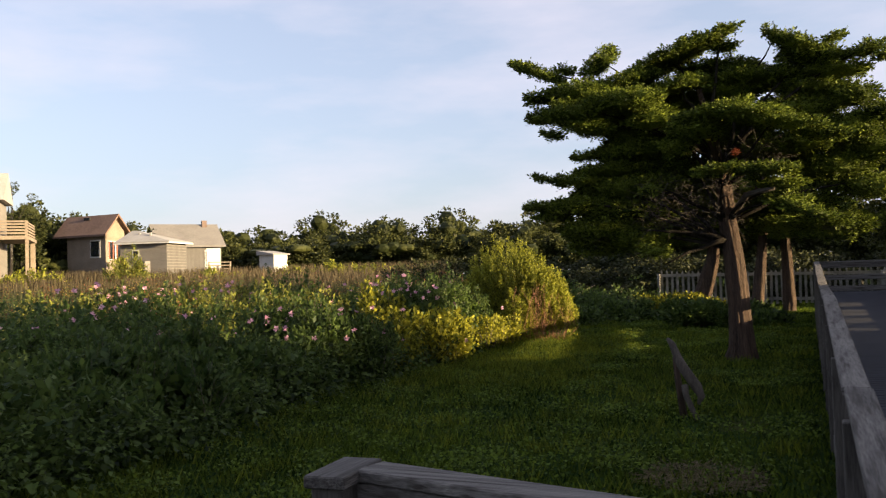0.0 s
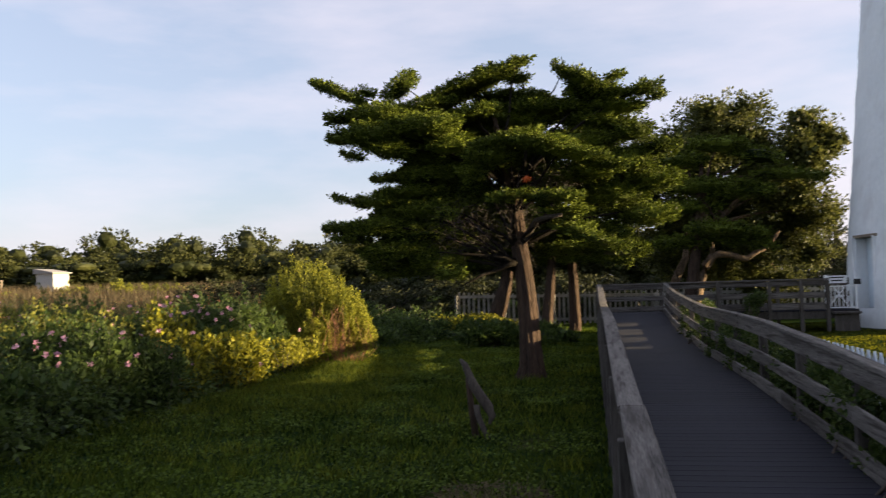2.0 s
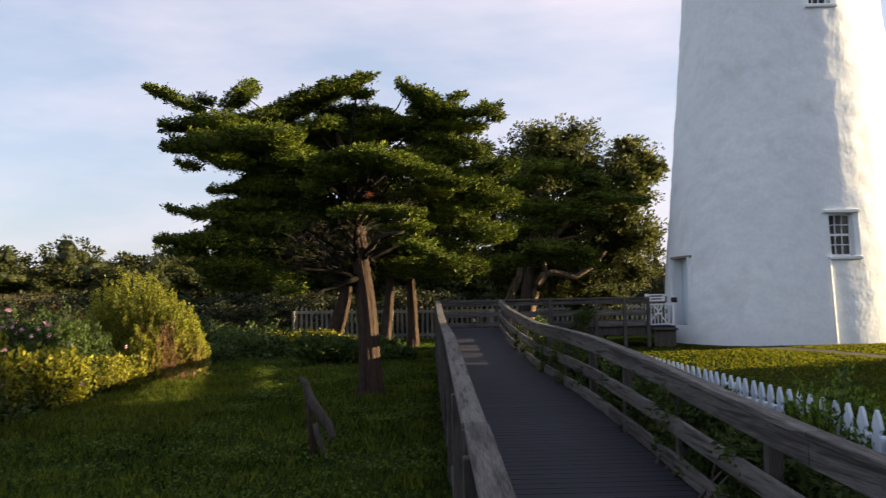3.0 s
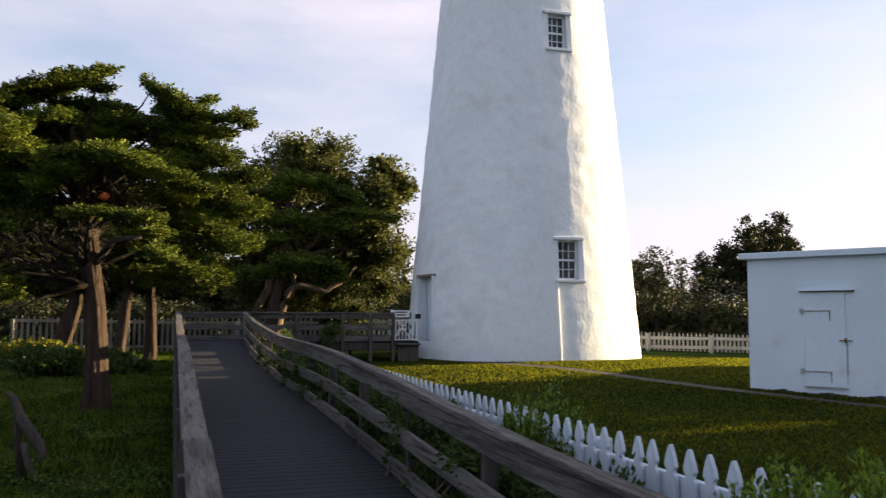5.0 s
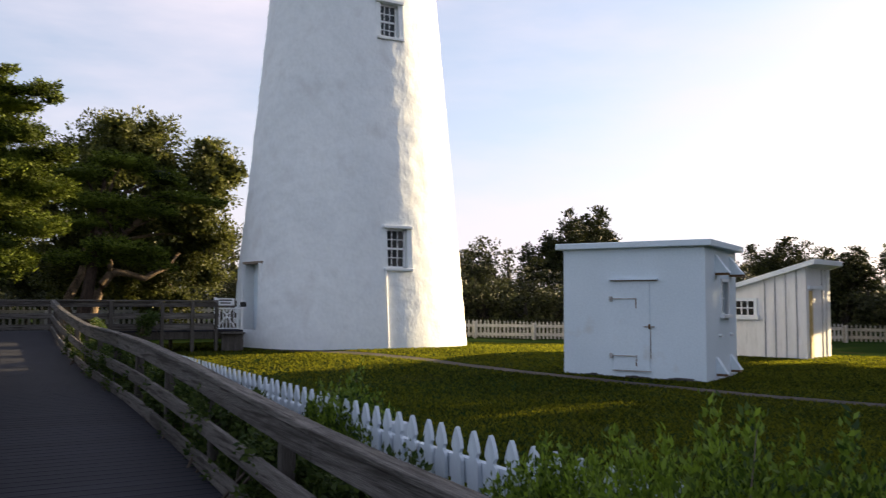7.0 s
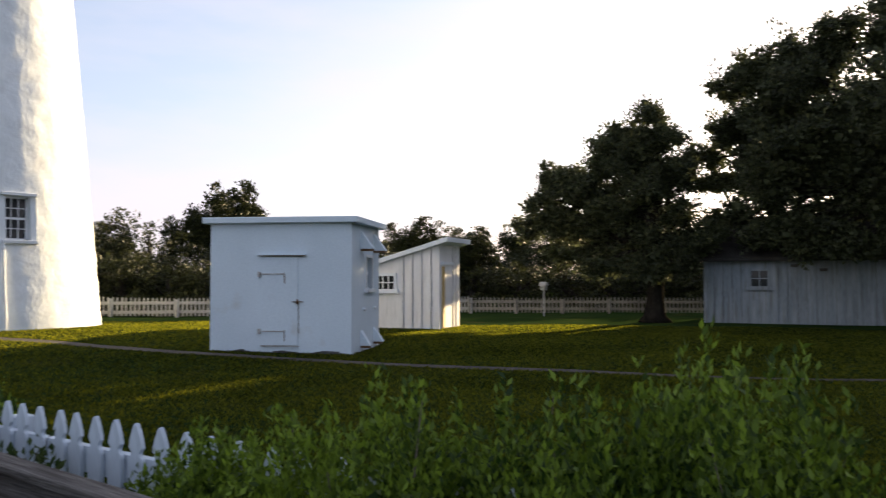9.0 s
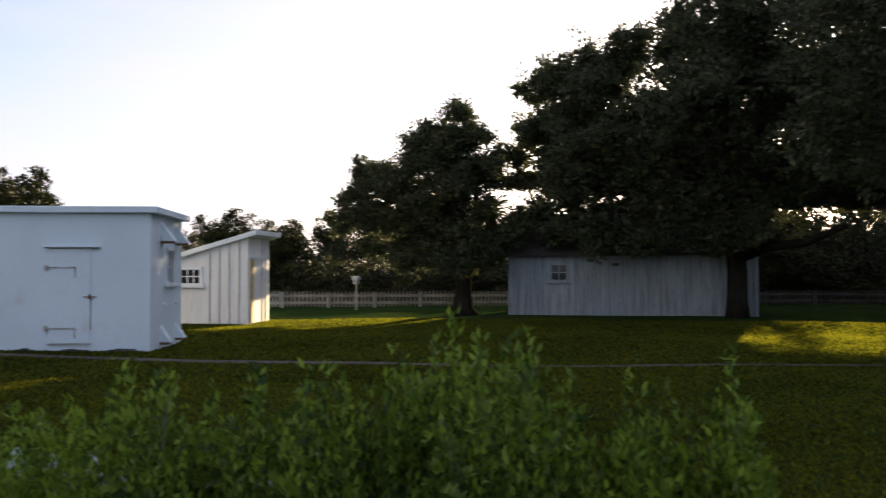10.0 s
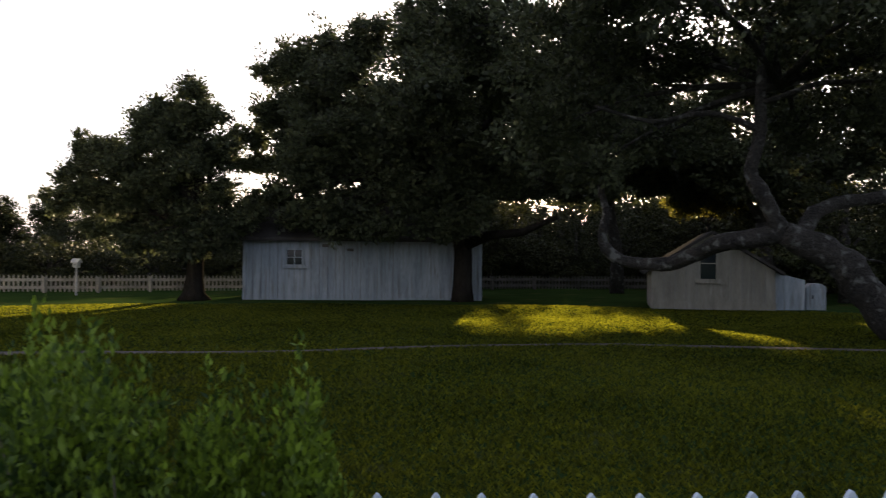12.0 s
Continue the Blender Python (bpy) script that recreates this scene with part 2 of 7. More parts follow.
M_VIOLET = foliage("violet_petals", (0.30, 0.05, 0.42), (0.45, 0.12, 0.60), 0.4, 0.1, 1.0)
M_GOLD = foliage("goldenrod_heads", (0.30, 0.22, 0.05), (0.52, 0.42, 0.12), 0.4, 0.1, 1.0)
M_SEED = foliage("red_brown_seeds", (0.10, 0.045, 0.025), (0.26, 0.12, 0.06), 0.3, 0.1, 0.5)
M_RUSTLEAF = foliage("dead_red_needles", (0.09, 0.022, 0.010), (0.17, 0.042, 0.016), 0.3, 0.1, 1.0)
M_DEADTWIG = surface("dead_grey_twigs", (0.05, 0.040, 0.032), (0.15, 0.125, 0.10), 0.9, 12.0, 2.0, 0.4)
M_DARKTWIG = surface("dead_dark_twigs", (0.018, 0.015, 0.012), (0.075, 0.064, 0.054), 0.9, 12.0, 2.0, 0.4)
M_REDTWIG = surface("reddish_bare_twigs", (0.13, 0.06, 0.035), (0.30, 0.15, 0.09), 0.85, 12.0, 2.0, 0.3)
M_STRAW = surface("dry_straw", (0.07, 0.055, 0.03), (0.17, 0.135, 0.075), 0.9, 12.0, 2.0, 0.3)
M_BROWNROOF = surface("brown_shingles", (0.11, 0.07, 0.052), (0.20, 0.13, 0.10), 0.9, 6.0, 0.6, 0.3)
M_GREYROOF = surface("pale_grey_shingles", (0.24, 0.23, 0.22), (0.34, 0.33, 0.315), 0.9, 6.0, 0.6, 0.2)
M_OLDROOF = surface("weathered_grey_shingles", (0.12, 0.112, 0.108), (0.185, 0.176, 0.168), 0.95, 6.0, 0.6, 0.3)
M_TAN = surface("tan_siding", (0.14, 0.13, 0.118), (0.21, 0.195, 0.178), 0.8, 8.0, 0.6, 0.2, (0.6, 0.6, 6))
M_SHAKE = surface("weathered_shakes", (0.15, 0.12, 0.09), (0.27, 0.22, 0.17), 0.9, 9.0, 1.0, 0.4)
M_YDOOR = surface("ochre_door_planks", (0.40, 0.27, 0.10), (0.62, 0.45, 0.20), 0.7, 12.0, 1.5, 0.2, (3, 3, 0.4))
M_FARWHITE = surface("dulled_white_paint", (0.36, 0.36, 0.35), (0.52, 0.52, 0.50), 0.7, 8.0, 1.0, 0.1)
# Grey boards made darker, with tree shade put into the colour.
M_SHADESIDING = surface("grey_board_siding", (0.075, 0.070, 0.066), (0.13, 0.122, 0.115), 0.85, 8.0, 0.8, 0.2, (5, 5, 0.4))
M_REDTRIM = surface("red_brown_trim", (0.16, 0.05, 0.03), (0.26, 0.09, 0.055), 0.6, 12.0, 1.0, 0.1)
M_BRICK = surface("dark_brick", (0.10, 0.07, 0.06), (0.19, 0.14, 0.12), 0.9, 12.0, 2.0, 0.3)
M_BLACK = surface("black_metal", (0.012, 0.012, 0.012), (0.03, 0.03, 0.03), 0.5, 20.0, 2.0, 0.1)


# ---- building helpers ----
rng = np.random.default_rng(7)


def thing(name, loc=(0, 0, 0), rz=0.0, label="", category="", group="", kind=""):
    e = new(name)
    e.empty_display_size = 0.2
    e.matrix_basis = pose(*loc, 0, 0, rz)
    return tagged(e, label, category, group, kind)


def finish(ob, material, parent, label):
    if material:
        ob.data.materials.append(material)
    if parent:
        ob.parent = parent
    return tagged(ob, label)


def part(name, bm, material, parent, label=""):
    me = bpy.data.meshes.new(name)
    bmesh.ops.recalc_face_normals(bm, faces=bm.faces[:])
    bm.to_mesh(me)
    bm.free()
    return finish(new(name, me), material, parent, label)


def again(ob, parent, m=None):
    """One more object on the same mesh."""
    o = new(ob.name.split(".")[0], ob.data)
    o.parent = parent
    if m is not None:
        o.matrix_basis = m
    return o


def box(bm, x0, x1, y0, y1, z0, z1, bevel=0.0):
    b2 = bmesh.new() if bevel else bm
    m = pose((x0 + x1) / 2, (y0 + y1) / 2, (z0 + z1) / 2) @ Matrix.Diagonal((x1 - x0, y1 - y0, z1 - z0, 1))
    bmesh.ops.create_cube(b2, size=1, matrix=m)
    if bevel:
        bmesh.ops.bevel(b2, geom=b2.edges[:], offset=bevel, segments=1, affect="EDGES", profile=0.5)
        tmp = bpy.data.meshes.new("tmp")
        b2.to_mesh(tmp)
        b2.free()
        bm.from_mesh(tmp)
        bpy.data.meshes.remove(tmp)
    return bm


def beam(bm, p, q, wide, high, bevel=0.0, up=(0, 0, 1)):
    """A board from p to q, wide across and high along up."""
    p, q = Vector(p), Vector(q)
    y = (q - p).normalized()
    x = y.cross(Vector(up)).normalized()
    z = x.cross(y)
    m = Matrix((x, y, z)).transposed().to_4x4()
    m.translation = (p + q) / 2
    length = (q - p).length
    b2 = bmesh.new()
    box(b2, -wide / 2, wide / 2, -length / 2, length / 2, -high / 2, high / 2, bevel)
    b2.transform(m)
    tmp = bpy.data.meshes.new("tmp")
    b2.to_mesh(tmp)
    b2.free()
    bm.from_mesh(tmp)
    bpy.data.meshes.remove(tmp)
    return bm


def prism(bm, outline, y0, y1):
    """An outline in x, z swept from y0 to y1."""
    a = [bm.verts.new((x, y0, z)) for x, z in outline]
    b = [bm.verts.new((x, y1, z)) for x, z in outline]
    bm.faces.new(a)
    bm.faces.new(b[::-1])
    for i in range(len(a)):
        j = (i + 1) % len(a)
        bm.faces.new((a[i], a[j], b[j], b[i]))
    return bm


def tube(bm, pts, radii, sides=7):
    """A limb through pts with its own radius at each."""
    rings = []
    pts = [Vector(p) for p in pts]
    for i, (p, r) in enumerate(zip(pts, radii)):
        d = (pts[min(i + 1, len(pts) - 1)] - pts[max(i - 1, 0)]).normalized()
        x = d.orthogonal().normalized() if abs(d.z) > 0.9 else d.cross(Vector((0, 0, 1))).normalized()
        y = d.cross(x)
        rings.append([bm.verts.new(p + r * (1 + 0.12 * noise.noise(p * 3 + Vector((k, 0, 0)))) *
                                   (math.cos(a) * x + math.sin(a) * y))
                      for k in range(sides) for a in [2 * math.pi * k / sides]])
    for a, b in zip(rings, rings[1:]):
        for k in range(sides):
            bm.faces.new((a[k], a[(k + 1) % sides], b[(k + 1) % sides], b[k])).smooth = True
    bm.faces.new(rings[-1])
    bm.faces.new(rings[0][::-1])
    return bm


def unit(v):
    return v / np.maximum(np.linalg.norm(v, axis=-1, keepdims=True), 1e-9)


def leaves(name, at, way, long, wide, material, parent, label="", kind=""):
    """Diamond leaves: one at each place, along its way, with its own length and width."""
    n = len(at)
    way = unit(way)
    side = unit(np.cross(way, unit(rng.normal(size=(n, 3)))))
    bend = np.cross(way, side) * (wide * 0.25)[:, None]
    v = np.empty((n, 4, 3), np.float32)
    v[:, 0] = at
    v[:, 1] = at + way * (long * 0.45)[:, None] + side * (wide / 2)[:, None] + bend
    v[:, 2] = at + way * long[:, None]
    v[:, 3] = at + way * (long * 0.45)[:, None] - side * (wide / 2)[:, None] + bend
    me = bpy.data.meshes.new(name)
    me.vertices.add(n * 4)
    me.vertices.foreach_set("co", v.ravel())
    me.loops.add(n * 4)
    me.loops.foreach_set("vertex_index", np.arange(n * 4, dtype=np.int32))
    me.polygons.add(n)
    me.polygons.foreach_set("loop_start", np.arange(0, n * 4, 4, dtype=np.int32))
    me.update(calc_edges=True)
    ob = finish(new(name, me), material, parent, label)
    return tagged(ob, kind=kind)


def blades(name, at, high, wide, lean, material, parent=None, label="", kind="", category="", sunward=False):
    """Upright grass blades: a triangle each; optionally turned broadside to the low sun to brighten the turf."""
    n = len(at)
    a = rng.normal(np.pi / 2, 0.7, n) if sunward else rng.uniform(0, 2 * np.pi, n)
    side = np.stack([np.cos(a), np.sin(a), 0 * a], 1) * (wide / 2)[:, None]
    b = rng.uniform(0, 2 * np.pi, n)
    tip = np.stack([np.cos(b) * lean * high, np.sin(b) * lean * high, high], 1)
    v = np.empty((n, 3, 3), np.float32)
    v[:, 0], v[:, 1], v[:, 2] = at - side, at + side, at + tip
    me = bpy.data.meshes.new(name)
    me.vertices.add(n * 3)
    me.vertices.foreach_set("co", v.ravel())
    me.loops.add(n * 3)
    me.loops.foreach_set("vertex_index", np.arange(n * 3, dtype=np.int32))
    me.polygons.add(n)
    me.polygons.foreach_set("loop_start", np.arange(0, n * 3, 3, dtype=np.int32))
    me.update(calc_edges=True)
    ob = finish(new(name, me), material, parent, label)
    return tagged(ob, kind=kind, category=category)


def in_blobs(blobs, n, shell=0.5):
    """n places in ellipsoids (centre, radii), more of them near the skin, and the outward way of each."""
    blobs = np.asarray(blobs, float)
    weight = (blobs[:, 3] * blobs[:, 4] * blobs[:, 5]) ** (2 / 3)
    pick = rng.choice(len(blobs), n, p=weight / weight.sum())
    d = unit(rng.normal(size=(n, 3)))
    r = rng.uniform(0, 1, n) ** (shell / 2)
    return blobs[pick, :3] + d * blobs[pick, 3:] * r[:, None], unit(d / blobs[pick, 3:])


def split_blobs(blobs, count, size=0.42, wobble=0.8):
    """Breaks each blob into smaller ones, for an uneven outline with gaps."""
    out = []
    for x, y, z, a, b, c in blobs:
        d = unit(rng.normal(size=(count, 3))) * rng.uniform(0.35, wobble, (count, 1))
        s = size * rng.uniform(0.6, 1.25, (count, 1))
        out.append(np.hstack([np.array([x, y, z]) + d * [a, b, c], s * [a, b, c]]))
    return np.vstack(out)


def finer(blobs, first=6, second=7):
    """Two rounds of breaking up: an outline with lobes, tufts and gaps."""
    return split_blobs(split_blobs(blobs, first, 0.52, 0.85), second, 0.40, 1.0)


def crown(name, blobs, n, long, wide, material, parent, lift=0.3, outward=0.8, shell=0.6, label="", fill=None, share=0.4, per=24):
    """Leaves gathered in small clumps over the lobes; a share of the clumps fills the whole volume thinly."""
    m = n // per
    seed, out = in_blobs(blobs, m, shell)
    if fill is not None:
        k = int(m * share)
        seed[:k], out[:k] = in_blobs(fill, k, 1.1)
    d = unit(rng.normal(size=(m, per, 3))) * rng.uniform(0.15, 1, (m, per, 1)) ** 0.6
    at = (seed[:, None] + d * (long * 1.7) * rng.uniform(0.7, 1.4, (m, 1, 1)) * [1.15, 1.15, 0.8]).reshape(-1, 3)
    way = (out[:, None] * outward + d * 0.8 + rng.normal(size=d.shape) * 0.5 + [0, 0, lift]).reshape(-1, 3)
    k = rng.uniform(0.6, 1.3, m * per)
    return leaves(name, at, way, long * k, wide * k, material, parent, label)


def lump(bm, centre, radii, size, turn=None):
    """One uneven rounded mass of dense inner foliage."""
    ball = bmesh.new()
    bmesh.ops.create_icosphere(ball, subdivisions=2, radius=1.0)
    c = Vector(centre)
    for v in ball.verts:
        k = size * (1 + 0.28 * noise.noise(v.co * 2.6 + c))
        q = Vector((v.co.x * radii[0] * k, v.co.y * radii[1] * k, v.co.z * radii[2] * k))
        v.co = (turn @ q if turn else q) + c
    tmp = bpy.data.meshes.new("tmp")
    ball.to_mesh(tmp)
    ball.free()
    bm.from_mesh(tmp)
    bpy.data.meshes.remove(tmp)


def dense_heart(blobs, n, size, material, root):
    """Broad overlapping leaf sprays that close the inside of a crown."""
    at, out = in_blobs(blobs, n, 1.4)
    k = size * rng.uniform(0.6, 1.2, len(at))
    leaves("inner_foliage", at, out * 0.5 + rng.normal(size=at.shape), k, k * 0.75, material, root, "dense shaded leaf sprays inside the crown")


def rise(x, y):
    """Height of the ground: nearly level, with a low mound under the tower and uneven turf."""
    d = np.hypot(np.asarray(x) - 11.0, np.asarray(y) - 25.7)
    mound = 0.24 * (1 - np.clip((d - 4) / 9, 0, 1)) ** 2 * (1 + 2 * np.clip((d - 4) / 9, 0, 1))
    x, y = np.asarray(x), np.asarray(y)
    away = np.clip(0.032 * (np.hypot(x, y) - 24), 0, 1.7) * np.clip((-x - 3) / 12, 0, 1)
    hollow = 0.12 * np.clip((x + 2.3) / 0.7, 0, 1) * np.clip((2.35 - x) / 0.3, 0, 1) * np.clip((3.4 - y) / 1.4, 0, 1) * np.clip((y + 5.6) / 0.8, 0, 1)    # under the platform
    return -0.12 + mound + away - hollow + 0.025 * np.sin(np.asarray(x) * 0.9 + 1) * np.cos(np.asarray(y) * 0.7)


# ---- ground ----
def ground_sheet():
    steps = np.concatenate([np.arange(0, 44, 0.75), 44 * 1.16 ** np.arange(0, 24)])
    axis = np.unique(np.concatenate([-steps, steps]))
    xs, ys = np.meshgrid(axis + 8, axis + 12, indexing="ij")
    zs = rise(xs, ys)
    v = np.stack([xs, ys, zs], -1).reshape(-1, 3)
    n = len(axis)
    i, j = np.meshgrid(np.arange(n - 1), np.arange(n - 1), indexing="ij")
    a = (i * n + j).ravel()
    f = np.stack([a, a + n, a + n + 1, a + 1], 1)
    me = bpy.data.meshes.new("ground")
    me.from_pydata(v.tolist(), [], f.tolist())
    for p in me.polygons:
        p.use_smooth = True
    ob = finish(new("ground", me), M_SOIL, None, "mown grass and sandy soil, mostly in evening shade")
    return tagged(ob, category="ground", kind="structure")


ground_sheet()


PATH_LINE = [(7.4, 24.6), (8.6, 22.2), (10.2, 18.4), (11.1, 14.4), (12.2, 10.0), (13.5, 5.4), (15.2, 1.6), (16.4, -1.6), (16.3, -6.5), (15.2, -13)]


def footpath():
    line = PATH_LINE
    pts = []
    for (a, b), (c, d) in zip(line, line[1:]):
        for k in range(8):
            pts.append(Vector((a + (c - a) * k / 8, b + (d - b) * k / 8, 0)))
    bm = bmesh.new()
    last = None
    for k in range(1, len(pts) - 1):
        d = (pts[k + 1] - pts[k - 1]).normalized()
        s = Vector((-d.y, d.x, 0)) * (float(np.interp(k, [0, 16, 40, 72], [0.42, 0.30, 0.20, 0.15])) + 0.08 * noise.noise(pts[k] * 1.7))
        p = pts[k] + s * 0.5 * noise.noise(pts[k] * 0.6)
        row = [bm.verts.new((q.x, q.y, float(rise(q.x, q.y)) + h)) for q, h in ((p - s, -0.03), (p - s * 0.9, 0.006), (p + s * 0.9, 0.006), (p + s, -0.03))]
        if last:
            for m in range(3):
                bm.faces.new((last[m], last[m + 1], row[m + 1], row[m]))
        last = row
    ob = part("footpath", bm, M_PATH, None, "narrow worn concrete footpath across the lawn")
    tagged(ob, category="path", kind="structure")


footpath()

# ---- boardwalk ----
RAIL_H = 0.82
XL, XR, Y_END, Y_FRONT, X_GATE = 0.212, 1.99, 25.2, 23.5, 6.15


def rail_z(y):
    return float(np.interp(y, [-4, 1.5, 3.5, 4.5, 5.5, 6.35, 7.3, 8.5, 10.2, 12.5, 15.3, 16.4, 19.4, 20.8, 23.4, 30],
                           [0.70, 0.70, 0.735, 0.765, 0.815, 0.857, 0.905, 0.955, 1.01, 1.04, 1.05, 1.085, 1.21, 1.28, 1.50, 1.50]))


def rail_zl(y):
    return float(np.interp(y, [-4, 1.5, 9.5, 14.6, 23.4, 30], [0.70, 0.70, 1.07, 1.12, 1.50, 1.50]))


def deck_z(y):
    return rail_z(y) - RAIL_H


boardwalk = thing("boardwalk", (1.1, 2.0, -0.1), 0, "dark grey plank boardwalk ramp on low posts", "boardwalk", kind="structure")
off = Vector((1.1, 2.0, -0.1))


def boardwalk_frame():
    for x in (XL - 0.02, 1.1, XR + 0.02):
        bm = bmesh.new()
        for y0, y1 in ((-4.4, 1.5), (1.5, 5.5), (5.5, 10.2), (10.2, 15.3), (15.3, 19.4), (19.4, 23.4), (23.4, Y_END + 0.1)):
            beam(bm, Vector((x, y0, deck_z(y0) - 0.14)) - off, Vector((x, y1, deck_z(y1) - 0.14)) - off, 0.06, 0.2)
        part("joist", bm, M_POST, boardwalk)
    bm = bmesh.new()
    for y in (Y_FRONT + 0.1, Y_END - 0.1):
        beam(bm, Vector((XR, y, deck_z(24) - 0.14)) - off, Vector((6.88, y, deck_z(24) - 0.14)) - off, 0.06, 0.2)
    part("joist", bm, M_POST, boardwalk)


boardwalk_frame()


def railing(name, start, end, ys_z, posts, material, label, outside, lower=(0.44, 0.12), kick=True, cap=(0.025, 0.105)):
    """A timber railing from start to end (x, y): flat cap, upper side board, middle and low boards, posts."""
    (x0, y0), (x1, y1) = start, end
    root = thing(name, (x0, y0, ys_z(0) - RAIL_H - 0.05), 0, label, "railing", "boardwalk railings")
    base = Vector((x0, y0, ys_z(0) - RAIL_H - 0.05))
    length = math.hypot(x1 - x0, y1 - y0)
    d = Vector(((x1 - x0) / length, (y1 - y0) / length, 0))
    side = Vector((-d.y, d.x, 0)) * outside

    def at(s, drop, push=0.0):
        return Vector((x0, y0, 0)) + d * s + side * push + Vector((0, 0, ys_z(s) - drop)) - base

    cuts = [0.0]
    while cuts[-1] < length - 0.3:
        cuts.append(min(cuts[-1] + 2.44, length))
    for a, b in zip(cuts, cuts[1:]):
        sub = [a, *[k for k in np.arange(math.ceil(a / 0.8) * 0.8, b, 0.8) if a + 0.1 < k < b - 0.1], b]
        jog = 0.012 * noise.noise(Vector((a, x0, y0)) * 3.1)
        for kind, drop, push, wide, high in (("cap", 0.02, *cap, 0.042), ("top_board", 0.115, 0.045, 0.042, 0.14),
                                             ("middle_board", lower[0], 0.045, 0.042, 0.14), ("low_board", 0.74, 0.045, 0.042, 0.14)):
            if kind == "low_board" and not kick:
                continue
            bm = bmesh.new()
            rings = []
            for s in [a + 0.004, *sub[1:-1], b - 0.004]:
                p, w, h, e = at(s, drop, push * -1 + jog), wide / 2, high / 2, 0.006
                rings.append([bm.verts.new(p + side * u + Vector((0, 0, v))) for u, v in
                              ((-w, -h + e), (-w, h - e), (-w + e, h), (w - e, h), (w, h - e), (w, -h + e), (w - e, -h), (-w + e, -h))])
            for r, t in zip(rings, rings[1:]):
                for k in range(8):
                    bm.faces.new((r[k], r[(k + 1) % 8], t[(k + 1) % 8], t[k]))
            bm.faces.new(rings[0])
            bm.faces.new(rings[-1])
            part(kind, bm, material, root)
    for s in posts:
        bm = bmesh.new()
        p = at(s, 0.045)
        g = float(rise(p.x + base.x, p.y + base.y)) - base.z - 0.05
        box(bm, p.x + side.x * 0.03 - 0.045, p.x + side.x * 0.03 + 0.045, p.y + side.y * 0.03 - 0.045, p.y + side.y * 0.03 + 0.045, g, p.z, 0.006)
        part("post", bm, M_POST, root)
    return root


railing("railing", (XL, 1.95), (XL, Y_END), lambda s: rail_zl(1.95 + s), np.arange(0.05, 23.3, 1.83), M_RAIL,
        "weathered grey timber railing along the boardwalk ramp", 1, cap=(0.012, 0.13))
railing("railing", (XR, -3.0), (XR, Y_FRONT), lambda s: rail_z(s - 3.0), np.arange(0.7, 26.5, 1.83), M_RAIL,
        "weathered grey timber railing overgrown by vines", -1)
railing("railing", (XL, Y_END), (7.1, Y_END), lambda s: 1.50, [0.05, 1.8, 3.4, 5.0, 6.8], M_RAILX,
        "weathered timber railing across the boardwalk's end", 1)
railing("railing", (XR, Y_FRONT), (X_GATE, Y_FRONT), lambda s: 1.50, [0.06, 1.35, 2.65, 3.45, 4.1], M_RAILX,
        "weathered timber railing by the tower gate", -1)
near_rail = railing("railing", (-1.38, 2.357), (XL - 0.05, 1.99), lambda s: 0.80, [0.08], M_RAILX,
                    "weathered timber corner railing of the viewing platform", 1, cap=(0.0, 0.15))


def corner_return():
    bm = bmesh.new()
    beam(bm, (-0.079, 0.11, 0.85), (-0.062, -0.19, 0.85), 0.15, 0.042, 0.005)
    part("cap", bm, M_RAIL, near_rail, "short cap board with a sawn end")
    bm = bmesh.new()
    box(bm, -0.13, -0.01, -0.16, -0.04, -0.05, 0.828, 0.006)
    part("post", bm, M_POST, near_rail)


corner_return()


